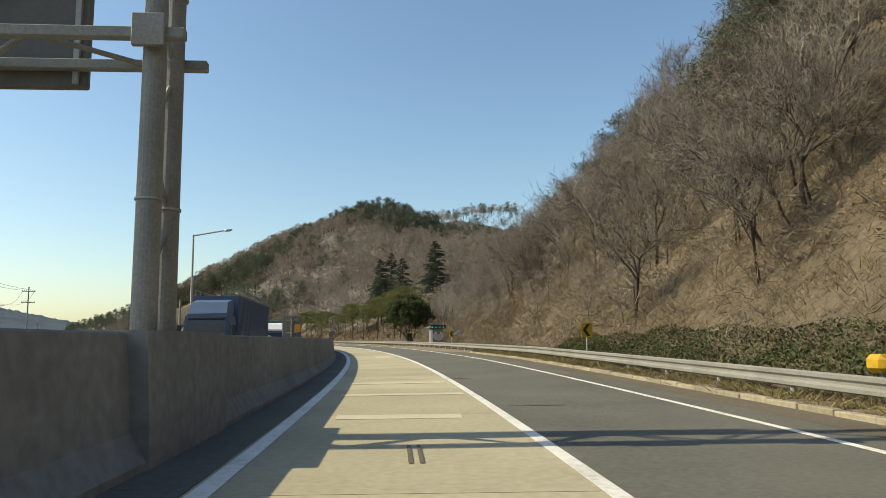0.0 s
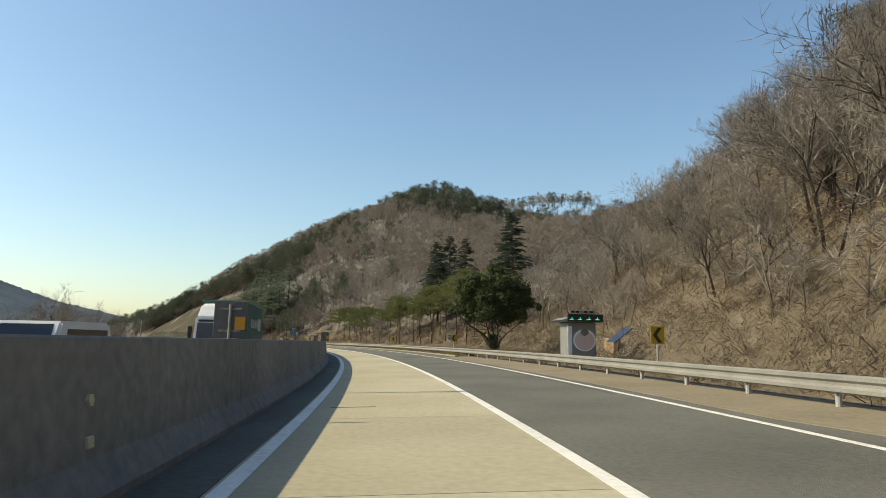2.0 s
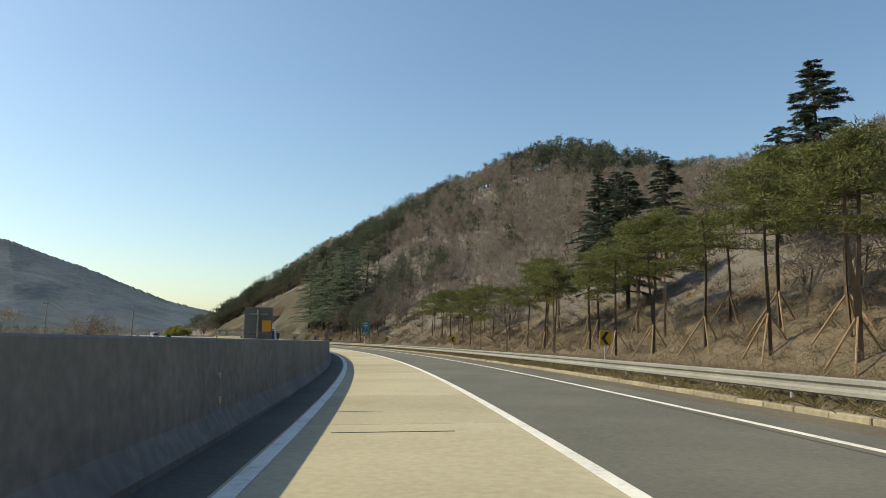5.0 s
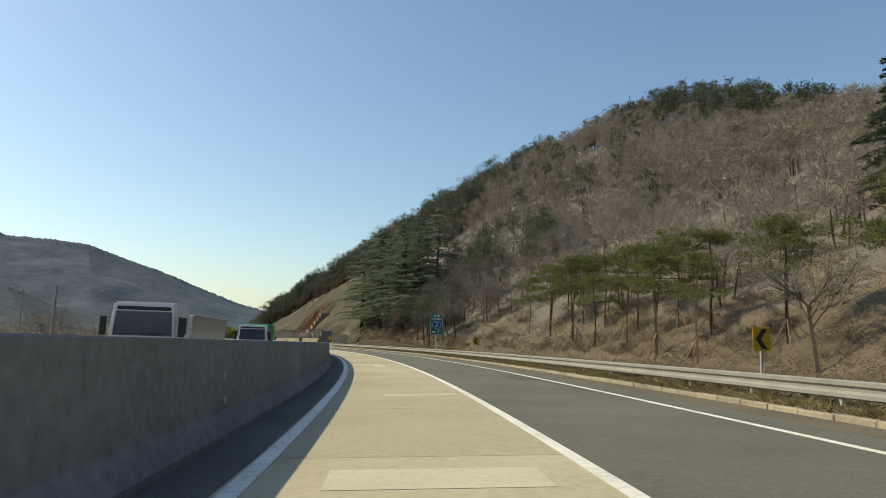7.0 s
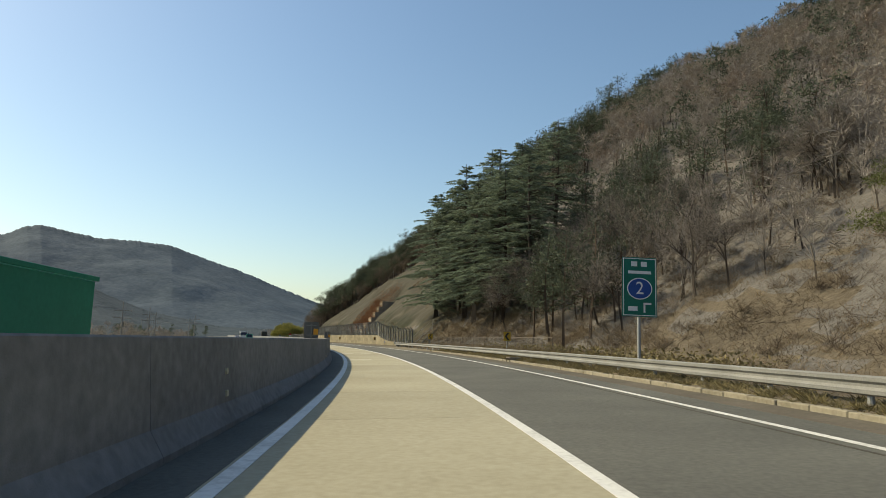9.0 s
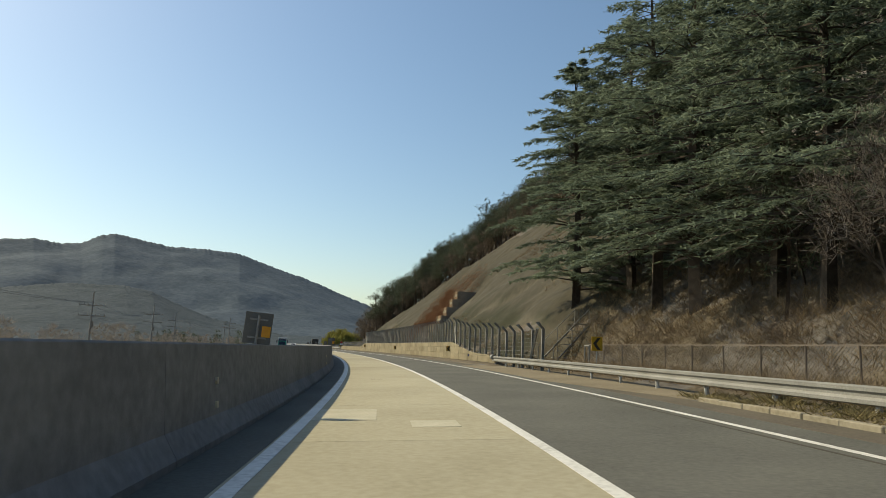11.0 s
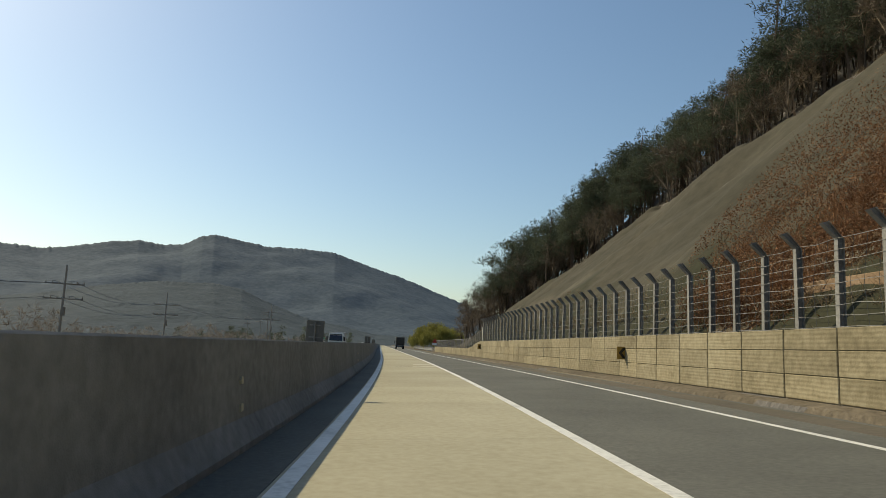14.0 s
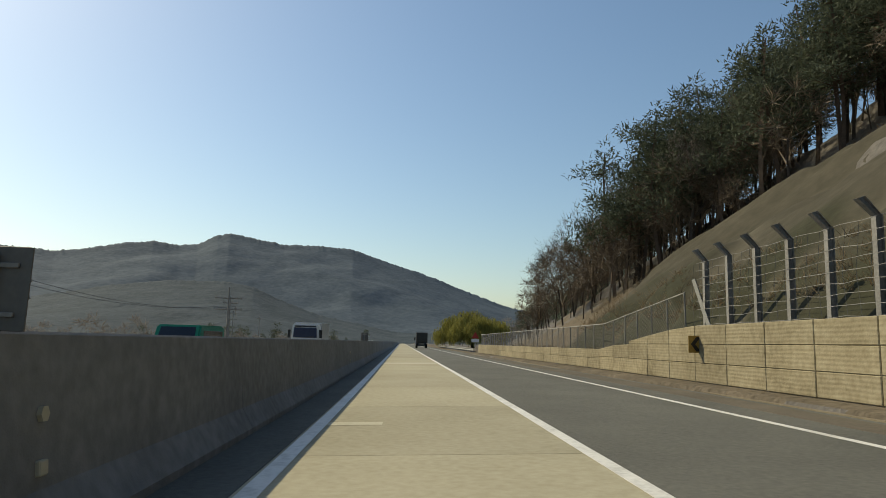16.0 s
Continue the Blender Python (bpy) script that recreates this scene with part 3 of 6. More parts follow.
def panel_mesh(w, h0, h1):
    """A panel w wide along y, its top sloping from h0 to h1, with a bevelled front."""
    bm = bmesh.new()
    out = [(0.0, 0.0), (w, 0.0), (w, h1), (0.0, h0)]
    cy, cz = w / 2, (h0 + h1) / 4
    back = [bm.verts.new((.05, y, z)) for y, z in out]
    mid = [bm.verts.new((.015, y, z)) for y, z in out]
    front = [bm.verts.new((0, y + (.015 if y < cy else -.015), z + (.015 if z < cz else -.015))) for y, z in out]
    for a, b in ((back, mid), (mid, front)):
        for k in range(4):
            bm.faces.new((a[k], a[(k + 1) % 4], b[(k + 1) % 4], b[k]))
    bm.faces.new(front)
    bmesh.ops.recalc_face_normals(bm, faces=bm.faces)
    me = bpy.data.meshes.new("panel")
    bm.to_mesh(me)
    bm.free()
    me.materials.append(M_WALL)
    return me


PANELS = {}
for k in range(80):
    s0 = 318.0 + 2 * k
    a, b = float(wall_top(s0)), float(wall_top(s0 + 2))
    rows = [0.02, .57, 1.12, 9] if max(a, b) > 1.0 else [0.02, .48, 9]
    for r in range(len(rows) - 1):
        lo = rows[r]
        h0, h1 = min(a, rows[r + 1]) - lo - .012, min(b, rows[r + 1]) - lo - .012
        if min(h0, h1) < .06:
            continue
        key = (round(h0, 2), round(h1, 2))
        if key not in PANELS:
            PANELS[key] = panel_mesh(1.982, *key)
        ob = new("panel", PANELS[key])
        ob.parent = wall
        ob.matrix_world = at(s0, D_WALL) @ pose(rng.uniform(-.006, .006), .009, lo, 0, 0, 0)


# ---------------------------------------------------------------- fences
def as_mesh(bm, name, material):
    me = bpy.data.meshes.new(name)
    bm.to_mesh(me)
    bm.free()
    me.materials.append(material)
    return me


def wire(s, d, z, r=.012, sag=0.0):
    """Verts and faces of a thin wire through places s, d, z."""
    x, y = rc(np.asarray(s), np.asarray(d))
    p = np.stack([x, y, np.asarray(z)], -1)
    ring = np.array([(0, 0, r), (r, 0, -r / 2), (-r, 0, -r / 2)])
    v = (p[:, None, :] + ring[None]).reshape(-1, 3)
    n = len(p)
    i, j = np.meshgrid(np.arange(n - 1), np.arange(3), indexing="ij")
    f = np.stack([i * 3 + j, (i + 1) * 3 + j, (i + 1) * 3 + (j + 1) % 3, i * 3 + (j + 1) % 3], -1).reshape(-1, 4)
    return v, f


def join(parts):
    vs, fs, k = [], [], 0
    for v, f in parts:
        vs.append(v)
        fs.append(f + k)
        k += len(v)
    return np.concatenate(vs), [np.concatenate(fs)]


def fence_z(s):
    return zr(s, D_WALL + .25) + np.where(s < 318, .15, wall_top(s) - .03)


rock_fence = thing("rockfall_fence", Matrix(), "tall rockfall fence of angled steel posts and wire ropes", "fence")
bm = bmesh.new()
# an H section: two flanges along the road and a web between them, bent over towards the road at its top
for x0, x1, half in ((-.075, -.063, .07), (.063, .075, .07), (-.063, .063, .006)):
    box(bm, x0, x1, -half, half, -.3, 2.06, .002)
for a, b, half in ((-.08, -.066, .07), (.061, .075, .07), (-.066, .061, .006)):
    prism(bm, [(a, 2.05 - .08 * a), (b, 2.05 - .08 * b), (b - .33, 2.40 + .35 * b), (a - .33, 2.40 + .35 * a)], -half, half)
post_mesh = as_mesh(bm, "post", M_DARKPOST)
D_FENCE = D_WALL + .25
post_at = list(np.arange(307.5, 335, 2.1)) + list(np.arange(337.2, 421, 1.5))
for k, ps in enumerate(post_at):
    ob = new("post", post_mesh)
    ob.parent = rock_fence
    ob.matrix_world = at(ps, D_FENCE) @ Matrix.Translation((0, 0, float(fence_z(ps)) - float(ground_z(ps, D_FENCE)))) @ pose(0, 0, 0, rng.uniform(-.8, .8), rng.uniform(-.8, .8), 0)
s_w = np.arange(308.2, 420.8, .7)
for k in range(9):
    z = fence_z(s_w) + .16 + .235 * k + .03 * np.sin(s_w * 3.7 + k * 1.9) * np.sin(s_w * .37 + k)
    v, f = wire(s_w, np.full(len(s_w), D_FENCE - .07), z, .008)
    put("wire_rope", mesh_np("wire_rope", v, [f]), M_WIRE, rock_fence)
pieces = []
for q in np.arange(308.2, 420.6, .43):
    pieces.append(wire([q, q + .12, q - .05], [D_FENCE - .05] * 3, [float(fence_z(q)) + .05, float(fence_z(q)) + 1.05, float(fence_z(q)) + 2.05], .004))
v, f = join(pieces)
put("netting", mesh_np("netting", v, f), M_WIRE, rock_fence)
for bs, lean in ((308.4, 1.6), (335.15, 1.0), (335.25, -1.25), (420.4, -1.5)):
    bm = bmesh.new()
    z0 = float(fence_z(bs)) - float(ground_z(bs, D_FENCE))
    tube(bm, (0, 0, z0 + 2.1), (-.02, lean, z0 - .05), .075, n=4)
    ob = part("brace", bm, M_STEEL, rock_fence, "pale steel brace")
    ob.matrix_world = at(bs, D_FENCE - .05)


def mesh_fence(name, s0, s1, dist, height, gap, label, zf, rail, diamonds):
    top = thing(name, Matrix(), label, "fence")
    bm = bmesh.new()
    tube(bm, (0, 0, -.3), (0, 0, height), .03, n=8)
    pm = as_mesh(bm, "post", rail)
    for ps in np.arange(s0, s1 + .01, gap):
        ob = new("post", pm)
        ob.parent = top
        x, y = rc(ps, dist(ps))
        ob.matrix_world = pose(float(x), float(y), float(zf(ps)), rng.uniform(-1, 1), rng.uniform(-1, 1), 0)
    s = np.arange(s0, s1 + .01, .5)
    dd = np.array([dist(q) for q in s])
    for h, r in ((height, .025), (.06, .012)):
        v, f = wire(s, dd, np.array([float(zf(q)) for q in s]) + h, r)
        put("rail", mesh_np("rail", v, [f]), rail, top)
    pieces = []
    for q in np.arange(s0, s1 - height, diamonds):
        for way in (0, 1):
            a, b = (q, q + height) if way else (q + height, q)
            pieces.append(wire([a, b], [dist(a), dist(b)], [float(zf(a)) + .05, float(zf(b)) + height - .02], .004))
    v, f = join(pieces)
    put("chain_link", mesh_np("chain_link", v, f), M_WIRE, top)
    return top


mesh_fence("chain_link_fence", 421.2, 478, lambda q: D_FENCE, 1.25, 1.5, "grey chain-link fence on top of the wall", lambda q: fence_z(q), M_DARKPOST, .16)
mesh_fence("chain_link_fence", 268, 306, lambda q: 10.6 + .05 * (306 - q), 1.3, 2.0, "old chain-link fence with rusty posts at the hill's foot", lambda q: float(ground_z(q, 10.6 + .05 * (306 - q))), M_RUST, .14)
gate = thing("metal_gate", at(305.4, 10.35), "small pale steel gate frame beside the fence", "gate")
for nm, a, b in (("jamb", (0, -.35, -.1), (0, -.35, 1.25)), ("jamb", (0, .35, -.1), (0, .35, 1.25)), ("lintel", (0, -.38, 1.25), (0, .38, 1.25)), ("sill", (0, -.35, .2), (0, .35, .2))):
    bm = bmesh.new()
    tube(bm, a, b, .04, n=8)
    part(nm, bm, M_STEEL, gate)


# steel steps that climb the slope behind the fence
stair = thing("steel_stair", at(310.5, 9.7), "narrow dark steel stair climbing the slope", "stair")
rise = [float(ground_z(310.5 + .45 * k, 9.7 + .42 * k)) - float(ground_z(310.5, 9.7)) for k in range(9)]
for k in range(9):
    bm = bmesh.new()
    box(bm, .42 * k - .5, .42 * k + .5, .45 * k - .16, .45 * k + .16, rise[k] + .34, rise[k] + .39, .008)
    part("tread", bm, M_DARKPOST, stair)
for off in (-.5, .5):
    bm = bmesh.new()
    tube(bm, (off * .7, -off * .7, .2), (.42 * 8 + off * .7, .45 * 8 - off * .7, rise[8] + .3), .05, n=6)
    part("stringer", bm, M_DARKPOST, stair)
    bm = bmesh.new()
    tube(bm, (off * .7, -off * .7, 1.2), (.42 * 8 + off * .7, .45 * 8 - off * .7, rise[8] + 1.3), .025, n=6)
    part("handrail", bm, M_STEEL, stair)
    for k in (0, 4, 8):
        bm = bmesh.new()
        tube(bm, (.42 * k + off * .7, .45 * k - off * .7, rise[k] - .1), (.42 * k + off * .7, .45 * k - off * .7, rise[8] * k / 8 + 1.22), .025, n=6)
        part("baluster", bm, M_STEEL, stair)


# ---------------------------------------------------------------- signs
def chevron_sign(m, on_wall=False, old=False):
    top = thing("chevron_sign", m, "faded yellow and black chevron plate on the wall" if on_wall else "yellow curve sign with a black chevron on a post", "road sign", "chevron signs along the bend")
    sheet = M_OLDYELLOW if old else M_YELLOW
    w, h, z0 = (.5, .5, .45) if on_wall else (.54, .66, 1.0)
    if not on_wall:
        bm = bmesh.new()
        tube(bm, (0, .03, -.3), (0, .03, z0 + h * .9), .035, n=10)
        part("post", bm, M_POST, top)
    else:
        bm = bmesh.new()
        box(bm, .2, .32, -.02, .05, .2, .7, .01)
        part("bracket", bm, M_RUST, top)
    bm = bmesh.new()
    box(bm, -w / 2, w / 2, -.02, .0, z0, z0 + h, .006)
    plate = part("plate", bm, sheet, top)
    bm = bmesh.new()
    c = z0 + h / 2
    for sg in (1, -1):
        q = [bm.verts.new((x, -.024, c + sg * z)) for x, z in ((-.36 * w, 0), (.02 * w, .42 * h), (.32 * w, .42 * h), (-.06 * w, 0))]
        bm.faces.new(q if sg > 0 else q[::-1])
    bmesh.ops.remove_doubles(bm, verts=bm.verts, dist=.001)
    ext = bmesh.ops.extrude_face_region(bm, geom=list(bm.faces))
    bmesh.ops.translate(bm, vec=(0, .003, 0), verts=[g for g in ext["geom"] if isinstance(g, bmesh.types.BMVert)])
    bmesh.ops.recalc_face_normals(bm, faces=bm.faces)
    part("chevron", bm, M_BLACK, plate)
    return top


for cs, cd in ((30.3, 9.3), (72.4, 10.2), (111.3, 9.3), (150, 9.8), (190, 10.2), (231, 10.2), (271.5, 10.2), (303.3, 10.1)):
    chevron_sign(at(cs, cd, 0, 3))
for cs in (336.4, 377.3, 419.7):
    chevron_sign(at(cs, D_WALL - .1) @ pose(0, 0, .12 + (.12 if cs < 400 else .3), 0, 0, 12), True, True)

info = thing("white_sign", at(112.7, 9.4, 0, 3), "small white sign board with dark lines on a post", "road sign")
bm = bmesh.new()
tube(bm, (0, .03, -.3), (0, .03, 1.6), .045, n=10)
part("post", bm, M_DARKPOST, info)
bm = bmesh.new()
box(bm, -.42, .42, -.02, 0, 1.15, 1.72, .006)
plate = part("plate", bm, M_PALESHEET, info)
for k in range(3):
    bm = bmesh.new()
    box(bm, -.34, .30 - .12 * k, -.024, -.021, 1.27 + .14 * k, 1.33 + .14 * k)
    part("text_bar", bm, M_SIGNBACK, plate)

route = thing("route_sign", at(248.8, 10.2, 0, 4), "green route sign with a blue number shield", "road sign")
bm = bmesh.new()
tube(bm, (0, .05, -.4), (0, .05, 4.2), .07, n=12)
part("post", bm, M_POST, route)
bm = bmesh.new()
box(bm, -.75, .75, -.03, 0, 2.05, 4.45, .02)
plate = part("plate", bm, M_GREEN, route)
for x0, x1, z0, z1 in ((-.71, .71, 4.38, 4.41), (-.71, .71, 2.09, 2.12), (-.71, -.68, 2.12, 4.38), (.68, .71, 2.12, 4.38)):
    bm = bmesh.new()
    box(bm, x0, x1, -.036, -.031, z0, z1)
    part("border", bm, M_WHITE, plate)
for x0, x1, z0, z1 in ((-.36, -.1, 4.08, 4.28), (.06, .32, 4.08, 4.28), (-.5, .5, 3.78, 3.9), (-.5, -.1, 2.28, 2.46), (.16, .24, 2.22, 2.62), (.16, .5, 2.54, 2.62)):
    bm = bmesh.new()
    box(bm, x0, x1, -.036, -.031, z0, z1)
    part("text_bar", bm, M_WHITE, plate)
for r, mt, y in ((.44, M_WHITE, -.036), (.40, M_BLUE, -.042)):
    bm = bmesh.new()
    bmesh.ops.create_cone(bm, cap_ends=True, segments=28, radius1=r, radius2=r, depth=.006, matrix=Matrix.Translation((0, y, 3.18)) @ pose(0, 0, 0, 90, 0, 0) @ Matrix.Diagonal((1.25, 1, 1, 1)))
    shield = part("shield", bm, mt, plate)


def letters(text, size, material, parent, m, name="number"):
    cu = bpy.data.curves.new(name, "FONT")
    cu.body, cu.size, cu.align_x, cu.align_y, cu.extrude = text, size, "CENTER", "CENTER", .002
    tmp = bpy.data.objects.new(name, cu)
    scene.collection.objects.link(tmp)
    bpy.context.view_layer.update()
    me = bpy.data.meshes.new_from_object(tmp)
    bpy.data.objects.remove(tmp)
    me.materials.clear()
    me.materials.append(material)
    ob = new(name, me)
    ob.parent = parent
    ob.matrix_basis = m
    return ob


letters("2", .72, M_WHITE, plate, pose(0, -.05, 3.18, 90, 0, 0))

small = thing("blue_sign", at(327.5, D_WALL + .12, .0) @ Matrix.Translation((0, 0, -.55)), "small blue sign plate on a short post", "road sign")
bm = bmesh.new()
tube(bm, (0, .0, .2), (0, 0, 1.0), .02, n=8)
part("post", bm, M_POST, small)
bm = bmesh.new()
box(bm, -.2, .2, -.03, -.02, .9, 1.1, .004)
part("plate", bm, M_BLUE, small)
warn = thing("warning_sign", at(489, 9.2, 0), "red triangular warning sign above a white plate", "road sign")
bm = bmesh.new()
tube(bm, (0, .03, -.3), (0, .03, 2.2), .04, n=8)
part("post", bm, M_POST, warn)
bm = bmesh.new()
prism(bm, [(-.5, 1.5), (.5, 1.5), (0, 2.35)], -.02, 0)
part("plate", bm, mat("red_sign_sheet", [(.35, .03, .02), (.45, .04, .03)], .5, (2, 10)), warn)
bm = bmesh.new()
box(bm, -.5, .5, -.02, 0, 1.0, 1.4, .004)
part("plate", bm, M_WHITE, warn)


def median_sign(s, lean, reflector):
    top = thing("median_sign", at(s, D_BAR, 1.32) @ pose(0, 0, 0, 0, lean, rng.uniform(-6, 6)) @ Matrix.Scale(1 if reflector else .82, 4), "dark sign back with an orange reflector on the barrier" if reflector else "grey back of a small sign standing on the barrier", "road sign", "small signs on the barrier")
    bm = bmesh.new()
    box(bm, -.27, .27, 0, .012, .06, .68, .005)
    bmesh.ops.bevel(bm, geom=[e for e in bm.edges if abs(e.verts[0].co.x - e.verts[1].co.x) < .001 and abs(e.verts[0].co.z - e.verts[1].co.z) < .001], offset=.03, segments=3, affect="EDGES")
    plate = part("plate", bm, M_SIGNBACK, top)
    bm = bmesh.new()
    tube(bm, (0, -.03, -.02), (0, -.03, .62), .025, n=8)
    part("post", bm, M_DARKPOST, top)
    for z in (.18, .54):
        bm = bmesh.new()
        box(bm, -.18, .18, -.02, -.002, z - .018, z + .018, .004)
        part("bracket", bm, M_DARKPOST, top)
    bm = bmesh.new()
    box(bm, -.07, .07, -.09, .09, -.005, .012, .003)
    part("foot_plate", bm, M_POST, top)
    if reflector:
        bm = bmesh.new()
        box(bm, .08, .25, -.016, -.003, .20, .42, .004)
        part("reflector", bm, M_ORANGE, plate)
    return top


for k, (ms, lean) in enumerate(((20.2, 0), (59.6, 1), (96.3, 2), (134.5, -1), (172.5, 1), (211.0, 2), (248.5, 0), (285.9, 4), (328.4, 1), (367.18, 1), (404.05, 1), (444, 0))):
    median_sign(ms, lean, ms < 360)

# ---------------------------------------------------------------- sign gantry on the median
gantry = thing("sign_gantry", at(8.9, D_BAR - .22), "galvanised steel gantry with two posts and a sign board", "gantry")
for y in (-.36, .36):
    bm = bmesh.new()
    tube(bm, (0, y, 0), (0, y, 9.2), .16, .13, 20)
    post = part("post", bm, M_STEEL, gantry, smooth=False)
    for z in (3.0, 6.0):
        bm = bmesh.new()
        tube(bm, (0, y, z), (0, y, z + .03), .17, .17, 20)
        part("joint", bm, M_POST, post)
for k in range(8):
    z = .9 + k * 1.02
    bm = bmesh.new()
    tube(bm, (0, -.34 if k % 2 else .34, z), (0, .34 if k % 2 else -.34, z + .85), .035, n=8)
    part("brace", bm, M_STEEL, gantry)
for z in (5.1, 6.85):
    for y in (-.52, .52):
        bm = bmesh.new()
        box(bm, -9.0, .42, y - .07, y + .07, z - .07, z + .07, .01)
        part("beam", bm, M_STEEL, gantry)
    for k in range(8):
        bm = bmesh.new()
        x = -.4 - 1.1 * k
        tube(bm, (x, -.5 if k % 2 else .5, z), (x - 1.1, .5 if k % 2 else -.5, z), .04, n=8)
        part("brace", bm, M_STEEL, gantry)
    bm = bmesh.new()
    box(bm, -.2, .2, -.66, -.58, z - .2, z + .22, .01)
    part("clamp", bm, M_STEEL, gantry)
bm = bmesh.new()
box(bm, -8.8, -1.25, .62, .72, 4.8, 7.65, .02)
board = part("sign_board", bm, M_SIGNBACK, gantry, "dark back of the sign board")
for x in np.arange(-8.4, -1.3, 1.4):
    bm = bmesh.new()
    box(bm, x - .04, x + .04, .56, .62, 4.85, 7.6, .005)
    part("rib", bm, M_POST, board)
for k in range(3):
    bm = bmesh.new()
    tube(bm, (-1.6 - 2.3 * k, .58, 7.45), (-3.4 - 2.3 * k, .58, 4.95), .035, n=6)
    part("stay", bm, M_POST, board)

# ---------------------------------------------------------------- street lamp and line poles
lamp = thing("street_lamp", at(67.4, -15.7), "tall grey steel street lamp with one arm", "street lamp", "street lamps")
bm = bmesh.new()
tube(bm, (0, 0, -.3), (0, 0, 11.7), .13, .085, 14)
part("pole", bm, M_POST, lamp)
bm = bmesh.new()
tube(bm, (0, 0, 11.6), (2.9, -.3, 12.1), .08, .07, 10)
part("arm", bm, M_POST, lamp)
bm = bmesh.new()
bmesh.ops.create_uvsphere(bm, u_segments=14, v_segments=8, radius=.5, matrix=Matrix.Translation((3.2, -.33, 12.12)) @ pose(0, 0, 0, 0, -6, -6) @ Matrix.Diagonal((.85, .36, .26, 1)))
part("lamp_head", bm, M_SILVER, lamp, smooth=True)


copy_thing(lamp, at(22.3, -15.7))


def line_pole(s, d, h, arms, m_label, turn=0, wide=1.1):
    top = thing("power_pole", at(s, d, 0, turn), m_label, "power pole")
    bm = bmesh.new()
    tube(bm, (0, 0, -.5), (0, 0, h), .17, .10, 12)
    part("pole", bm, M_WOODPOLE, top)
    for z in arms:
        bm = bmesh.new()
        box(bm, -wide, wide, -.06, .06, h - z - .06, h - z + .06, .01)
        arm = part("crossarm", bm, M_DARKPOST, top)
        for x in (.95 * wide, .62 * wide, .3 * wide, -.3 * wide, -.62 * wide, -.95 * wide):
            bm = bmesh.new()
            tube(bm, (x, 0, h - z + .05), (x, 0, h - z + .28), .06, .04, 8)
            part("insulator", bm, M_DARKPOST, arm)
    if wide > 1.5:
        bm = bmesh.new()
        tube(bm, (.0, .1, 3.6), (1.1, .1, -.4), .09, n=8)
        part("stay", bm, M_WOODPOLE, top)
        bm = bmesh.new()
        tube(bm, (.12, -.32, h - 5.4), (.12, -.32, h - 4.5), .24, n=12)
        part("transformer", bm, M_DARKPOST, top)
    return top


line_pole(84.6, -19.5, 6.6, (), "short dark line pole behind the opposite carriageway")
for ps, pd, h, arms in ((150, -52, 15, (.9, 3.0)), (210, -66, 15, (.9, 3.0)), (265, -78, 14, (.9,)), (330, -52, 13, (1.0,)), (388, -38, 11, (2.0, 3.6)), (426.2, -35.7, 11.1, (2.0, 3.6)), (464.7, -36.7, 10.9, (2.0, 3.6)), (499.2, -25.3, 10, (1.6, 3.2)), (509, -27.5, 9.6, (.9, 1.9)), (604, -50, 12, (.9, 2.6)), (690, -60, 13, (.9,)), (250, -30, 9, ())):
    line_pole(ps, pd, h, arms, "concrete power pole with crossarms in the valley" if arms else "plain slim line pole beside the carriageway", 20, 1.9 if 385 < ps < 500 else 1.1)
cable = []
for (a_s, a_d, a_z), (b_s, b_d, b_z) in (((150, -52, 11.3), (210, -66, 11.3)), ((210, -66, 11.3), (265, -78, 10.3)), ((388, -38, 6.3), (426.2, -35.7, 6.4)), ((388, -38, 4.7), (426.2, -35.7, 4.8)), ((426.2, -35.7, 6.4), (464.7, -36.7, 6.3)), ((426.2, -35.7, 4.8), (464.7, -36.7, 4.7)), ((464.7, -36.7, 6.3), (499.2, -25.3, 5.7)), ((499.2, -25.3, 5.7), (604, -50, 8.5)), ((60, -45, 11.3), (150, -52, 11.3)), ((330, -52, 9.4), (388, -38, 6.3))):
    for off in (-1.0, 1.0):
        u = np.linspace(0, 1, 14)
        cable.append(wire(a_s + (b_s - a_s) * u, a_d + (b_d - a_d) * u + off, a_z + (b_z - a_z) * u - 4 * u * (1 - u) * 1.2, .03))
v, f = join(cable)
tagged(put("power_cable", mesh_np("power_cable", v, f), M_BLACK), "thin dark power cables sagging between poles", "cable", kind="stuff")

# ---------------------------------------------------------------- control kiosk and solar panel in the bay
kiosk = thing("roadside_kiosk", at(82, 10.4, 0, 4), "grey roadside cabinet with a dark message panel and a round picture", "kiosk")
bm = bmesh.new()
box(bm, -.75, .75, -.5, .6, -.1, 2.05, .03)
body = part("body", bm, M_KIOSK, kiosk)
bm = bmesh.new()
box(bm, -.78, -.55, -.53, -.5, .2, 1.85, .01)
part("door", bm, M_WHITE, body)
bm = bmesh.new()
prism(bm, [(-1.05, 2.06), (1.05, 2.06), (.95, 2.2), (.7, 2.35), (-.7, 2.3), (-1.15, 2.15)], -.75, .8)
part("roof", bm, M_KIOSK, kiosk)
bm = bmesh.new()
box(bm, -.9, 1.0, -.86, -.76, 2.08, 2.45, .01)
screen = part("message_panel", bm, M_BLACK, kiosk, "dark message panel with green bars")
m_led = bpy.data.materials.new("green_led")
m_led.use_nodes = True
m_led.node_tree.nodes["Principled BSDF"].inputs["Base Color"].default_value = (.02, .3, .2, 1)
m_led.node_tree.nodes["Principled BSDF"].inputs["Emission Color"].default_value = (.02, .75, .45, 1)
m_led.node_tree.nodes["Principled BSDF"].inputs["Emission Strength"].default_value = .8
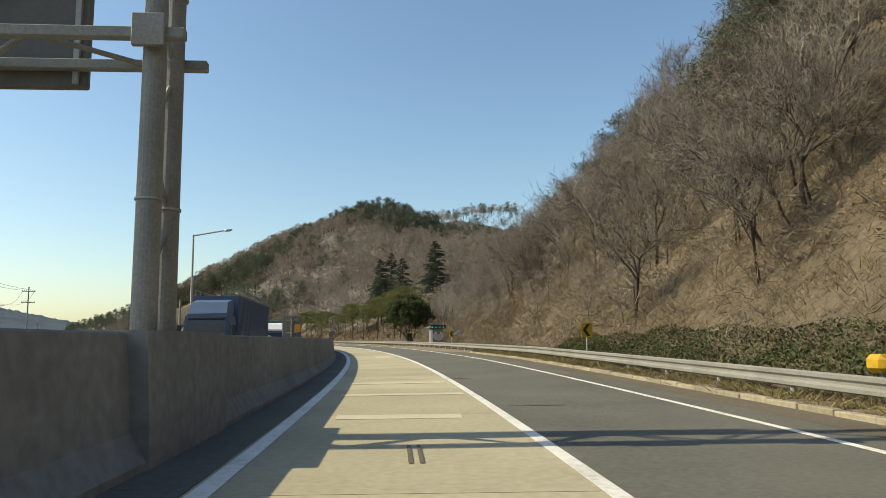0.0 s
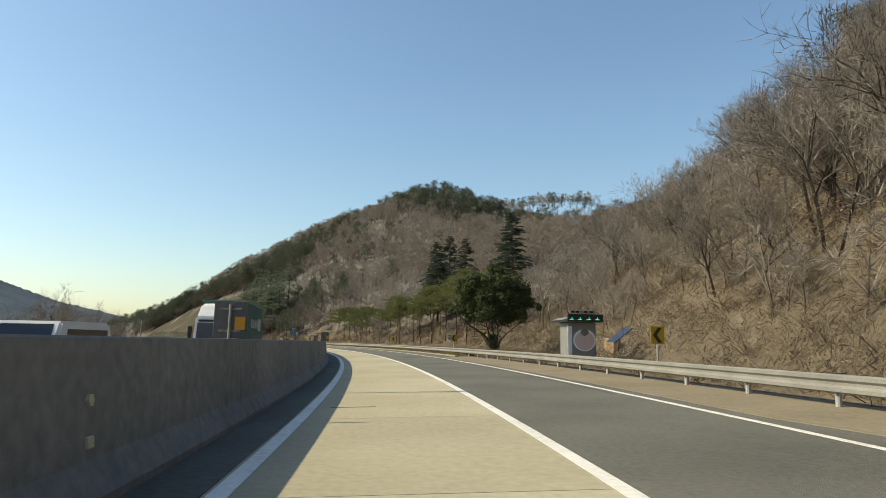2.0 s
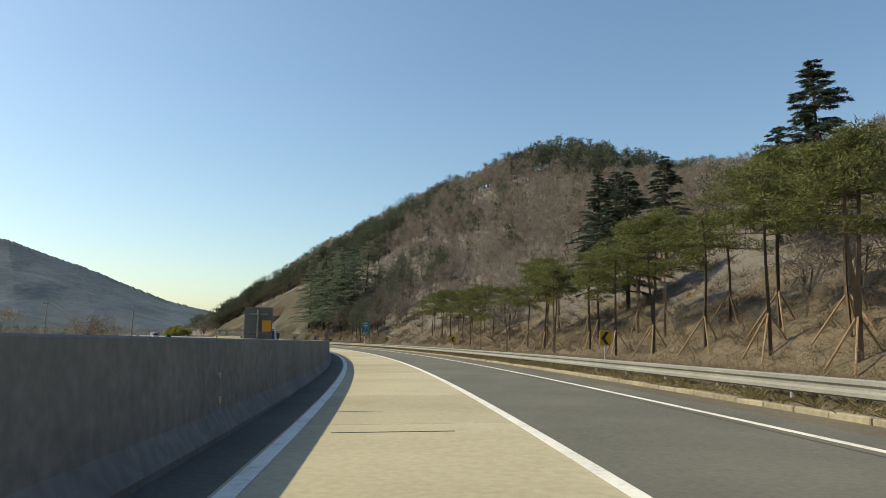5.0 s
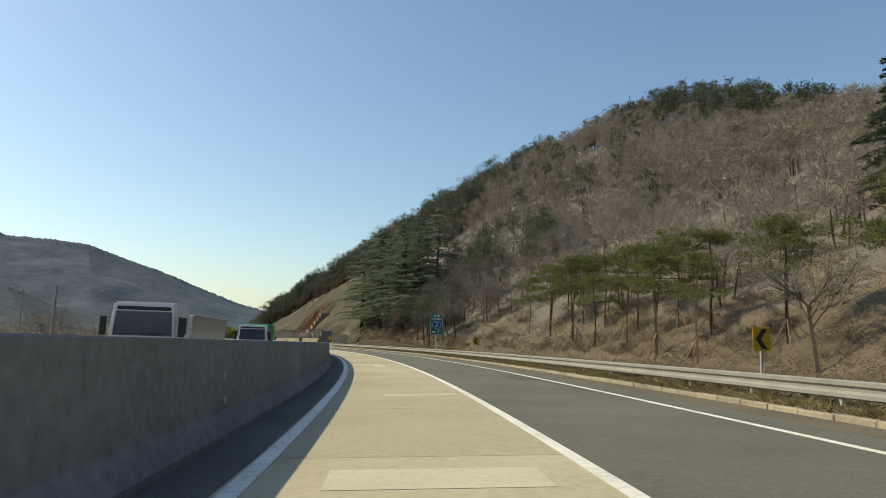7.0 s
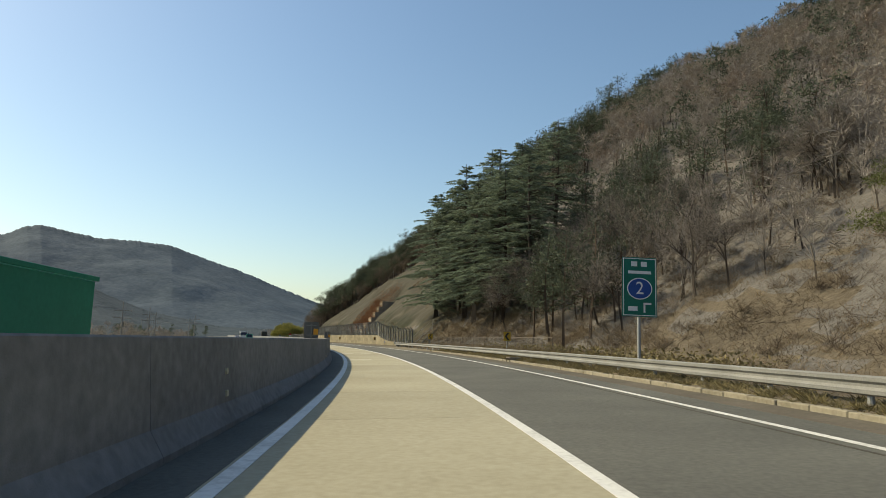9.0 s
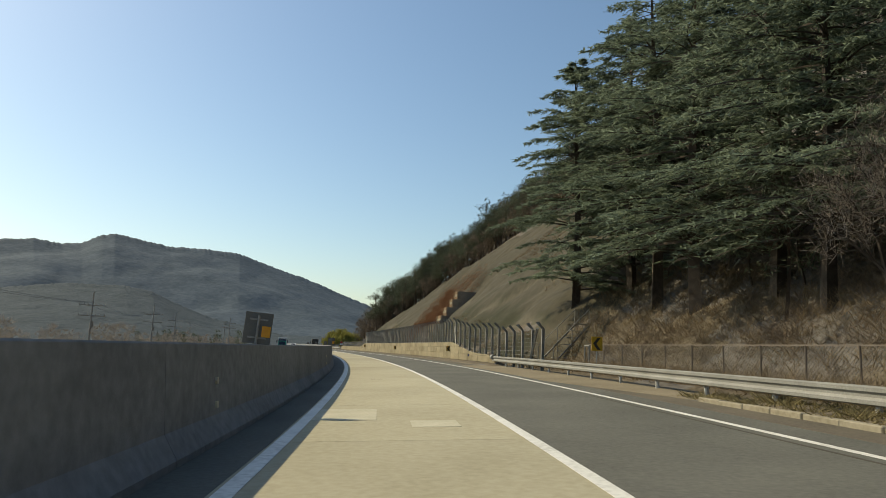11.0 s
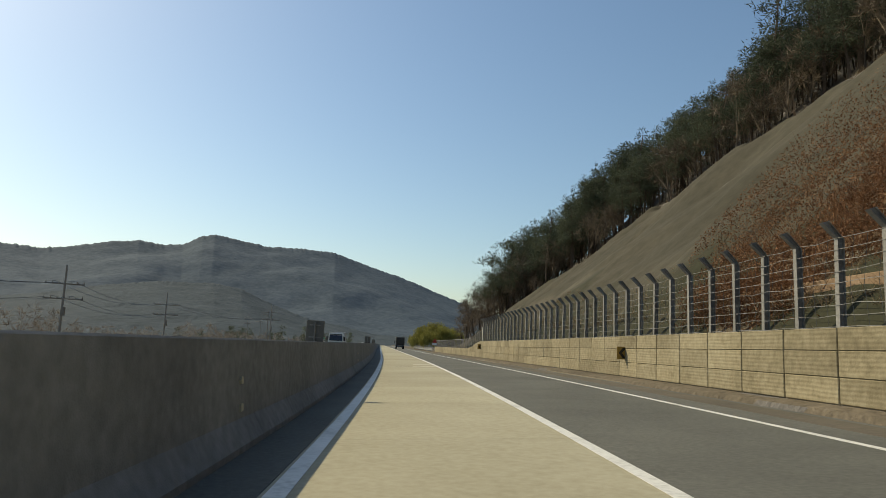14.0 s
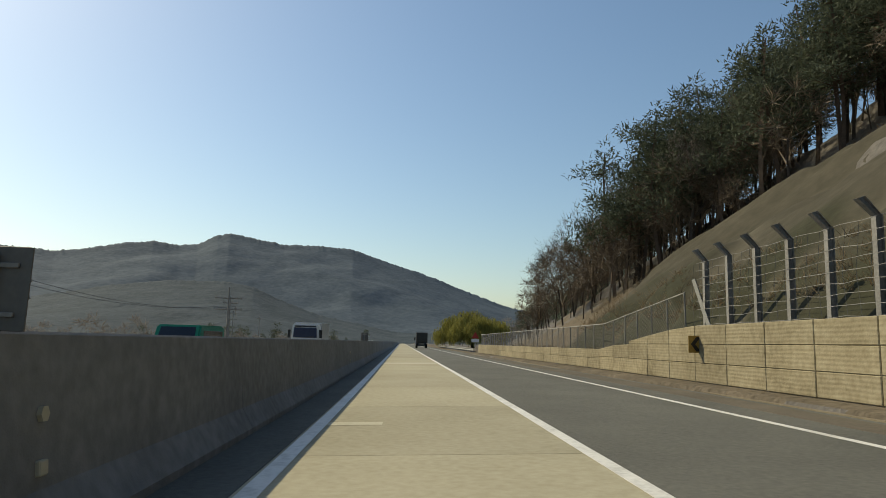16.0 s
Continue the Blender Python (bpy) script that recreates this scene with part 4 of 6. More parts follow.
for x in (-.72, -.28, .2, .66):
    bm = bmesh.new()
    box(bm, x - .1, x + .12, -.868, -.861, 2.16, 2.20)
    box(bm, x + .02, x + .05, -.868, -.861, 2.20, 2.30)
    part("light_bar", bm, m_led, screen)
bm = bmesh.new()
box(bm, -.6, .75, -.4, -.3, 2.5, 2.66, .01)
rack = part("flasher_bar", bm, M_DARKPOST, kiosk)
for x in (-.45, -.2, .25, .55):
    bm = bmesh.new()
    box(bm, x - .09, x + .09, -.43, -.4, 2.53, 2.63, .005)
    part("flasher", bm, M_BLACK, rack)
m_pink = mat("pale_pink_sheet", [(.55, .42, .38), (.62, .48, .43)], .6, (2, 10))
for r, sx, z, y, mt, nm in ((.62, 1.0, 1.15, -.52, M_WHITE, "picture"), (.52, 1.0, 1.12, -.53, m_pink, "picture"), (.2, 1.1, 1.55, -.54, M_DARKCONC, "picture")):
    bm = bmesh.new()
    bmesh.ops.create_cone(bm, cap_ends=True, segments=24, radius1=r, radius2=r, depth=.008, matrix=Matrix.Translation((.12, y, z)) @ pose(0, 0, 0, 90, 0, 0) @ Matrix.Diagonal((sx, .9, 1, 1)))
    part(nm, bm, mt, body, "plain round board")
solar = thing("solar_panel", at(83.4, 13.2, 0, 10), "tilted solar panel on a thin post", "solar panel")
bm = bmesh.new()
tube(bm, (0, 0, -.3), (0, 0, 1.4), .04, n=8)
part("post", bm, M_DARKPOST, solar)
bm = bmesh.new()
box(bm, -.65, .65, -.45, .45, -.02, .02, .005, pose(0, 0, 1.45, 0, -35, 0))
part("panel", bm, M_SOLAR, solar, "dark solar cells")
bm = bmesh.new()
box(bm, -.35, .35, -.3, .3, -.1, .35, .03)
boxy = part("equipment_box", bm, M_KERB)
boxy.matrix_world = at(81.5, 12.6)
tagged(boxy, "low concrete box beside the solar panel", "box")
bm = bmesh.new()
box(bm, -2.2, 2.2, -.15, .15, -.2, .75, .03)
slab = part("low_wall", bm, M_TERRACE)
slab.matrix_world = at(88, 14.6, 0, 75)
tagged(slab, "low stained concrete wall at the hill's foot", "low wall")
bag = bmesh.new()
box(bag, -.28, .28, -.2, .2, 0, .34, .09)
ob = part("yellow_box", bag, M_YELLOW, smooth=False)
ob.matrix_world = at(12.2, 9.2, .5, 15)
tagged(ob, "yellow plastic box behind the guardrail", "box")
bm = bmesh.new()
tube(bm, (0, 0, -.2), (0, 0, .52), .05, n=8)
st = part("box_post", bm, M_POST)
st.matrix_world = at(12.2, 9.2)
tagged(st, "short grey post under the yellow box", "post")

# ---------------------------------------------------------------- sprayed slope and terraces
def vnoise(x, y, seed):
    """Smooth value noise, one lattice cell a unit."""
    tab = np.random.default_rng(seed).uniform(-1, 1, (64, 64))
    i, j = np.floor(x).astype(int), np.floor(y).astype(int)
    u, v = x - i, y - j
    u, v = u * u * (3 - 2 * u), v * v * (3 - 2 * v)
    p = lambda a, b: tab[a % 64, b % 64]
    return (p(i, j) * (1 - u) + p(i + 1, j) * u) * (1 - v) + (p(i, j + 1) * (1 - u) + p(i + 1, j + 1) * u) * v


EDGE_S, EDGE_D = [310, 314, 330, 350, 395, 415, 430, 442], [13, 22, 32, 33, 26, 23.5, 19, 11]


def slope_edge(s):
    return np.interp(s, EDGE_S, EDGE_D) + 1.3 * vnoise(s / 3.0, s * 0, 5) + .6 * vnoise(s / .9, s * 0, 6)


def slope_z(s, d):
    """Height of the sprayed concrete."""
    u = np.clip((d - 9.0) / (slope_edge(s) - 9.0), 0, 1)
    lean = s + .45 * d
    lump = .75 * vnoise(lean / 8.0, d / 10.0, 1) + .36 * vnoise(lean / 3.2, d / 6.0, 2) + .17 * vnoise(lean / 1.3, d / 3.0, 3) + .05 * vnoise(lean / .6, d / .8, 4)
    gully = -.35 * np.exp(-((vnoise(lean / 6.0, d / 22.0, 7)) / .09) ** 2)
    hem = np.sin(np.clip(u * 8, 0, 1) * math.pi / 2) * np.sin(np.clip((1 - u) * 9, 0, 1) * math.pi / 2)
    hem = hem * smoothstep(310.4, 315.5, s) * smoothstep(442, 437, s)
    # the concrete is thin beside the buttress
    thin = 1 - .85 * smoothstep(354, 357, s) * smoothstep(366, 362, s) * smoothstep(19.5, 17.5, d)
    return ground_z(s, d) + (.75 + lump + gully) * hem * thin - .05


s = np.arange(310.5, 442, .45)
u = np.linspace(0, 1, 80)
ss = np.repeat(s[:, None], len(u), 1)
dd = 9.0 + (slope_edge(s)[:, None] - 9.0) * u[None]
lean = ss + .45 * dd
zz = slope_z(ss, dd)
x, y = rc(ss, dd)
n = len(u)
i, j = np.meshgrid(np.arange(len(s) - 1), np.arange(n - 1), indexing="ij")
f = np.stack([i * n + j, i * n + j + 1, (i + 1) * n + j + 1, (i + 1) * n + j], -1).reshape(-1, 4)
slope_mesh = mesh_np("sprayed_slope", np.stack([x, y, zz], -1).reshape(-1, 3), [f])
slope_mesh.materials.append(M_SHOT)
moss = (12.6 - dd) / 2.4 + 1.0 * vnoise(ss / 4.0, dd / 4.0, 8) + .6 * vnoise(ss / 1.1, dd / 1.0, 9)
streak = 1.3 - np.abs(vnoise(lean / 6.0, dd / 22.0, 7)) / .05 + 1.2 * vnoise(ss / 9.0, dd / 6.0, 11) + .5 * vnoise(ss / .8, dd / .7, 10)
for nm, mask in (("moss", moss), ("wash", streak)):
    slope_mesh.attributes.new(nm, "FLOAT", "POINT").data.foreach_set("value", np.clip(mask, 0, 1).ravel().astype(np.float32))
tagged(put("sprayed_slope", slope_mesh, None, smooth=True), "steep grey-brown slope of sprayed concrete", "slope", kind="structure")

terrace = thing("stepped_buttress", Matrix(), "stepped concrete buttress overgrown with brown vines", "buttress")
for k in range(6):
    # each step lies further in, higher and further on than the one below
    s0, d0, top_z = 358.2 + .9 * k, 9.9 + .9 * k, 3.4 + 1.17 * k
    bm = bmesh.new()
    box(bm, 0, 4.2, 0, (14, 12, 7, 5.5, 4.5, 4)[k], -2.3, 0, .04)
    ob = part("step", bm, M_TERRACE, terrace)
    ob.matrix_world = at(s0, d0) @ Matrix.Translation((0, 0, top_z - float(ground_z(s0, d0))))
    # courses that stand a little proud of the face
    for q in range(3):
        bm = bmesh.new()
        box(bm, -.05 - .01 * (q % 2), .01, .02, (14, 12, 7, 5.5, 4.5, 4)[k] - .03, -.36 * (q + 1) + .03, -.36 * q - .02, .012)
        part("course", bm, M_COURSE if q % 2 else M_TERRACE, ob)
    # end face turned from the sun: its shade is put into the darker concrete
    bm = bmesh.new()
    box(bm, .05, 4.4, -.12, -.004, -2.5, -.02, .02)
    ob = part("side_wall", bm, M_DARKCONC, terrace, "stained side wall, its shade put into the dark colour")
    ob.matrix_world = at(s0, d0) @ Matrix.Translation((0, 0, top_z - float(ground_z(s0, d0))))


# ---------------------------------------------------------------- plants: makers of verts and faces
def sticks(a, b, r0, r1):
    """Three-sided tapered sticks from places a to b."""
    a, b = np.asarray(a, float), np.asarray(b, float)
    way = b - a
    way = way / np.maximum(np.linalg.norm(way, axis=1, keepdims=True), 1e-6)
    ref = np.where(np.abs(way[:, 2:3]) > .9, np.array([[1.0, 0, 0]]), np.array([[0, 0, 1.0]]))
    u = np.cross(way, ref)
    u /= np.maximum(np.linalg.norm(u, axis=1, keepdims=True), 1e-6)
    w = np.cross(way, u)
    v = np.zeros((len(a), 6, 3))
    for k in range(3):
        o = math.cos(2.0944 * k) * u + math.sin(2.0944 * k) * w
        v[:, k] = a + o * np.asarray(r0)[:, None]
        v[:, 3 + k] = b + o * np.asarray(r1)[:, None]
    f = np.array([[0, 1, 4, 3], [1, 2, 5, 4], [2, 0, 3, 5]])
    return v.reshape(-1, 3), (np.arange(len(a))[:, None, None] * 6 + f[None]).reshape(-1, 4)


def slivers(a, b, w, rng):
    """Thin pointed triangles from a to b, w wide at the foot."""
    a, b = np.asarray(a, float), np.asarray(b, float)
    side = np.cross(b - a, rng.normal(size=a.shape))
    side /= np.maximum(np.linalg.norm(side, axis=1, keepdims=True), 1e-6)
    v = np.stack([a - side * np.asarray(w)[:, None] / 2, a + side * np.asarray(w)[:, None] / 2, b], 1).reshape(-1, 3)
    return v, np.arange(len(v)).reshape(-1, 3)


def cards(c, n, size, rng, long=1.6):
    """Four-cornered pointed leaves at c, facing n."""
    c = np.asarray(c, float)
    u = np.cross(n, rng.normal(size=c.shape))
    u /= np.maximum(np.linalg.norm(u, axis=1, keepdims=True), 1e-6)
    w = np.cross(n, u)
    w /= np.maximum(np.linalg.norm(w, axis=1, keepdims=True), 1e-6)
    s = np.asarray(size)[:, None]
    v = np.stack([c - u * s * long / 2, c + w * s / 2 + u * s * .1, c + u * s * long / 2, c - w * s / 2 + u * s * .1], 1).reshape(-1, 3)
    return v, np.arange(len(v)).reshape(-1, 4)


def merge(*pieces):
    """Joins (verts, faces) pieces; gives verts and a list of face arrays, one for each number of corners."""
    vs, fs, k = [], {3: [], 4: []}, 0
    for v, f in pieces:
        if len(v):
            vs.append(v)
            fs[f.shape[1]].append(f + k)
            k += len(v)
    return np.concatenate(vs), [np.concatenate(x) for x in fs.values() if x]


def unit(v):
    return v / np.maximum(np.linalg.norm(v, axis=-1, keepdims=True), 1e-6)


def grow(rng, height, radius, depth=4, kids=3, spread=.55, first=.35, up=.25, shrink=.68, lean=.08):
    """A bare tree: arrays of branch ends, radii and the twig ends."""
    A, B, R0, R1, tips = [], [], [], [], []

    def branch(p, way, length, r, level):
        n = 3 if level < 2 else 2
        q = p
        for k in range(n):
            way2 = unit(way + rng.normal(size=3) * .13 + np.array([0, 0, up * .3]))
            e = q + way2 * length / n
            ra, rb = r * (1 - .35 * k / n), r * (1 - .35 * (k + 1) / n)
            A.append(q), B.append(e), R0.append(ra), R1.append(rb)
            q, way = e, way2
            if level < depth and (k > 0 or level > 0):
                for _ in range(kids - 1 if k < n - 1 else kids):
                    side = rng.normal(size=3)
                    side -= side.dot(way2) * way2
                    w = unit(way2 * (1 - spread * .35) + unit(side) * spread + np.array([0, 0, up]))
                    branch(q, w, length * shrink * rng.uniform(.7, 1.1), rb * .62, level + 1)
        if level >= depth - 1:
            tips.append((q, way))

    branch(np.zeros(3), unit(np.array([rng.normal() * lean, rng.normal() * lean, 1.0])), height * first, radius, 0)
    return np.array(A), np.array(B), np.array(R0), np.array(R1), tips


def twigs(tips, rng, per, length, width):
    a = np.repeat(np.array([t[0] for t in tips]), per, 0)
    w = np.repeat(np.array([t[1] for t in tips]), per, 0)
    a = a - w * rng.uniform(0, length, (len(a), 1))
    b = a + unit(w + rng.normal(size=a.shape) * .6 + [0, 0, .15]) * length * rng.uniform(.5, 1.2, (len(a), 1))
    return slivers(a, b, np.full(len(a), width), rng)


def bare_tree(seed, height, radius, depth=4, kids=3, twig=4, width=.022, spread=.6):
    rng = np.random.default_rng(seed)
    A, B, R0, R1, tips = grow(rng, height, radius, depth, kids, spread)
    k = height / max(B[:, 2].max(), 1e-3)
    A, B = A * k, B * k
    tips = [(p * k, w) for p, w in tips]
    fat = R0 > radius * .3
    return sticks(A[fat], B[fat], R0[fat], R1[fat]), (slivers(A[~fat], B[~fat] + (B[~fat] - A[~fat]) * .5, np.maximum(2.4 * R0[~fat], .02), rng), twigs(tips, rng, twig, height * .09, width))


def cedar(seed, height, wide, dense=1.0, fat=1.0):
    """Deodar cedar: a straight trunk, tiers of level, drooping-tipped branches with sprays of needles."""
    rng = np.random.default_rng(seed)
    z = np.linspace(0, height, 12)
    p = np.stack([.12 * np.sin(z * .3 + seed), .12 * np.sin(z * .23), z], -1)
    r = np.interp(z, [0, height], [height * .017, .03])
    trunk = sticks(p[:-1], p[1:], r[:-1], r[1:])
    A, B, R0, R1, na, nb, nw = [], [], [], [], [], [], []
    level = height * (.17 if dense < 2 else .1)
    while level < height * .985:
        t = level / height
        reach = wide * (1 - t) ** .62 * (.85 if t < .14 else 1)
        for _ in range(int(rng.integers(4, 6))):
            az = rng.uniform(0, 6.283)
            L = max(.4, reach * rng.uniform(.6, 1.15))
            out = np.array([math.cos(az), math.sin(az), 0])
            side = np.array([-out[1], out[0], 0])
            n = max(4, int(L * 2.2))
            u = np.linspace(0, 1, n + 1)
            rise = rng.uniform(.02, .28) * (1 if t > .25 else .6) + .5 * max(0, t - .55)
            pts = np.array([0, 0, level + rng.uniform(-.2, .2)]) + out * (u * L)[:, None] + np.array([0, 0, 1]) * (L * (rise * u - .27 * u ** 2.4))[:, None] + side * (L * .06 * np.sin(u * 4 + az))[:, None]
            A.append(pts[:-1]), B.append(pts[1:])
            rr = np.interp(u, [0, 1], [.012 + .012 * L, .006])
            R0.append(rr[:-1]), R1.append(rr[1:])
            # branchlets to both sides, drooping at their tips, and short tufts of needles along them
            m = int((L * 6 + 7) * dense)
            uu = rng.uniform(.16, 1.0, m) ** .85
            base = np.stack([np.interp(uu, u, pts[:, k]) for k in range(3)], -1)
            sg = rng.choice([-1, 1], m)
            ext = np.minimum((.2 + .3 * L * (1.05 - uu)) * rng.uniform(.4, 1.2, m), 1.25)
            way = side * sg[:, None] + out * rng.uniform(.5, 1.1, (m, 1)) + [0, 0, .12]
            way = way / np.linalg.norm(way, axis=1, keepdims=True)
            mid = base + way * (ext * .6)[:, None]
            tip = mid + way * (ext * .4)[:, None] - np.array([0, 0, 1]) * (ext * rng.uniform(.05, .4, m))[:, None]
            na += [base, mid]
            nb += [mid + (mid - base) * .15, tip]
            nw += [np.full(m, .06), np.full(m, .09)]
            for q in range(9):
                f = rng.uniform(.1, 1.05, (m, 1))
                c = np.where(f < .6, base + (mid - base) * f / .6, mid + (tip - mid) * (f - .6) / .4) + rng.normal(size=(m, 3)) * .025
                turn = way * rng.uniform(.1, .8, (m, 1)) + out * rng.normal(size=(m, 1)) * .55 + side * rng.normal(size=(m, 1)) * .45 + np.stack([0 * uu, 0 * uu, rng.normal(size=m) * .3 - .3], -1)
                na.append(c), nb.append(c + turn * rng.uniform(.13, .30, (m, 1))), nw.append(fat * rng.uniform(.04, .075, m))
        level += height * rng.uniform(.028, .044) * (1 - .45 * t)
    branch = sticks(np.concatenate(A), np.concatenate(B), np.concatenate(R0), np.concatenate(R1))
    return trunk, branch, slivers(np.concatenate(na), np.concatenate(nb), np.concatenate(nw), rng)


def clump_needles(rng, c, rad, per, length=.22, width=.05):
    """Tufts of needles filling flat clouds at c of half sizes rad."""
    n = len(c)
    q = unit(rng.normal(size=(n, per, 3))) * rng.uniform(.35, 1, (n, per, 1)) ** .6
    p = (c[:, None] + q * rad[:, None]).reshape(-1, 3)
    way = unit(q.reshape(-1, 3) * [1, 1, .5] + rng.normal(size=p.shape) * .7 + [0, 0, .35])
    return slivers(p, p + way * length * rng.uniform(.6, 1.4, (len(p), 1)), np.full(len(p), width), rng)


def red_pine(seed, height):
    """Planted red pine: a thin, crooked, bare stem and a flat, cloudy crown."""
    rng = np.random.default_rng(seed)
    fork = seed % 3 == 0
    stems, A, B, R0, R1, C, RAD = [], [], [], [], [], [], []
    for s in range(2 if fork else 1):
        z = np.linspace(0, height * rng.uniform(.86, .95), 14)
        ph, am = rng.uniform(0, 6, 2), rng.uniform(.06, .26, 2)
        off = (s - .5) * .9 * np.clip((z - height * .35) / (height * .6), 0, 1) ** .8 if fork else 0
        p = np.stack([am[0] * np.sin(z * .75 + ph[0]) * z / height + off, am[1] * np.sin(z * .6 + ph[1]) * z / height, z], -1)
        p[:, :2] -= p[0, :2]
        r = np.interp(z, [0, height], [.105, .045])
        A.append(p[:-1]), B.append(p[1:]), R0.append(r[:-1]), R1.append(r[1:])
        for k in range(13):
            t = rng.uniform(.58, 1.0)
            q = np.array([np.interp(t * height * .93, z, p[:, j]) for j in range(3)])
            az = rng.uniform(0, 6.283)
            L = rng.uniform(.9, 2.4) * (1.25 - .6 * abs(t - .75) / .25)
            e = q + np.array([math.cos(az), math.sin(az), 0]) * L + [0, 0, rng.uniform(-.1, .45)]
            A.append([q]), B.append([e]), R0.append([.035]), R1.append([.012])
            for _ in range(4):
                C.append(q + (e - q) * rng.uniform(.5, 1.12) + rng.normal(size=3) * [.45, .45, .12])
                RAD.append(np.array([1, 1, .30]) * rng.uniform(.35, .65))
        for _ in range(5):
            C.append(p[-1] + rng.normal(size=3) * [.5, .5, .18])
            RAD.append(np.array([1, 1, .45]) * rng.uniform(.35, .6))
    wood = sticks(np.concatenate(A), np.concatenate(B), np.concatenate(R0), np.concatenate(R1))
    return wood, clump_needles(rng, np.array(C), np.array(RAD), 78, .19, .052)


def far_pine(seed, height, per=17, length=.55, width=.18, low=.22, flat=.6):
    """A hillside pine, bushier, with few and larger tufts."""
    rng = np.random.default_rng(seed)
    z = np.linspace(0, height * .95, 7)
    p = np.stack([.3 * np.sin(z * .4 + seed), .3 * np.sin(z * .33 + 2 * seed), z], -1)
    p[:, :2] -= p[0, :2]
    r = np.interp(z, [0, height], [.14, .04])
    la, lb, C, RAD = [], [], [], []
    for k in range(20):
        t = rng.uniform(low, 1.0)
        q = np.array([np.interp(t * height * .95, z, p[:, j]) for j in range(3)])
        az = rng.uniform(0, 6.283)
        L = height * .27 * rng.uniform(.5, 1.1) * (1.15 - .75 * (t - low) / (1 - low))
        e = q + np.array([math.cos(az), math.sin(az), .2]) * L
        la.append(q), lb.append(e)
        for _ in range(2):
            C.append(q + (e - q) * rng.uniform(.55, 1.1) + rng.normal(size=3) * .2)
            RAD.append(np.array([1, 1, flat]) * rng.uniform(.08, .14) * height)
    C.append(p[-1] + [0, 0, .2])
    RAD.append(np.array([.6, .6, .8]) * .09 * height)
    vt, ft = sticks(p[:-1], p[1:], r[:-1], r[1:])
    vl, fl = slivers(la, lb, np.full(len(la), .09), rng)
    wood = (np.concatenate([vt, vl]), np.concatenate([np.concatenate([ft[:, :3], ft[:, [0, 2, 3]]]), fl + len(vt)]))
    return wood, clump_needles(rng, np.array(C), np.array(RAD), per, length, width)


def shrub(seed):
    """A bare, arching shrub about two metres high, with a haze of fine bent twigs."""
    rng = np.random.default_rng(seed)
    A, B, R0, R1, ta, tb, tw = [], [], [], [], [], [], []
    for k in range(5):
        p, way = rng.normal(size=3) * [.2, .2, 0], unit(rng.normal(size=3) * [.8, .8, .1] + [0, 0, 1])
        for q in range(5):
            e = p + way * rng.uniform(.25, .5)
            A.append(p), B.append(e), R0.append(.013 - .002 * q), R1.append(.011 - .002 * q)
            m = 4
            a = p + (e - p) * rng.uniform(0, 1, (m, 1))
            w1 = unit(way + rng.normal(size=(m, 3)) * .6)
            b = a + w1 * rng.uniform(.15, .4, (m, 1))
            c = b + unit(w1 + rng.normal(size=(m, 3)) * .5 + [0, 0, -.2]) * rng.uniform(.15, .4, (m, 1))
            ta += [a, b]
            tb += [b + (b - a) * .1, c]
            tw += [np.full(m, .017), np.full(m, .014)]
            p, way = e, unit(way + rng.normal(size=3) * .42 + [0, 0, -.12])
    a = np.concatenate(ta)
    A, B = np.array(A), np.array(B)
    return slivers(A, B + (B - A) * .3, 2 * np.array(R0), rng), slivers(a, np.concatenate(tb), np.concatenate(tw), rng)


def crown_tree(seed, height, lobes, per, width):
    """A hillside tree: a stem that splits into limbs, each ending in a rounded tuft of twigs, together a domed crown."""
    rng = np.random.default_rng(seed)
    z = np.linspace(0, height * .45, 3)
    p = np.stack([.25 * np.sin(z * .6 + seed), .25 * np.sin(z * .5 + 2 * seed), z], -1)
    p[:, :2] -= p[0, :2]
    trunk = sticks(p[:-1], p[1:], np.array([.10, .08]), np.array([.08, .06]))
    q = unit(rng.normal(size=(lobes, 3)) * [1, 1, .8] + [0, 0, .25])
    c = np.array([p[-1, 0], p[-1, 1], height * .58]) + q * np.array([.32, .32, .34]) * height * rng.uniform(.55, 1, (lobes, 1))
    foot = np.where(rng.uniform(size=(lobes, 1)) < .5, p[-1], p[1])
    limbs = slivers(foot, c, np.full(lobes, .11), rng)
    n = lobes * per
    cc, qq = np.repeat(c, per, 0), np.repeat(q, per, 0)
    out = unit(rng.normal(size=(n, 3)) + qq * .7 + [0, 0, .3])
    a = cc + out * height * rng.uniform(0, .09, (n, 1))
    b = a + unit(out + rng.normal(size=(n, 3)) * .35) * height * rng.uniform(.07, .15, (n, 1))
    return trunk, (limbs, slivers(a, b, width * rng.uniform(.6, 1.3, n), rng))


def scatter(template, places, turns, sizes, tilt=None):
    """Many copies of verts, faces as one pair."""
    v, f = template
    c, s = np.cos(turns), np.sin(turns)
    V = np.empty((len(places), len(v), 3), np.float32)
    V[:, :, 0] = (v[None, :, 0] * c[:, None] - v[None, :, 1] * s[:, None]) * sizes[:, None] + places[:, 0:1]
    V[:, :, 1] = (v[None, :, 0] * s[:, None] + v[None, :, 1] * c[:, None]) * sizes[:, None] + places[:, 1:2]
    V[:, :, 2] = v[None, :, 2] * sizes[:, None] + places[:, 2:3]
    F = (f[None] + (np.arange(len(places)) * len(v))[:, None, None]).reshape(-1, f.shape[1])
    return V.reshape(-1, 3), F


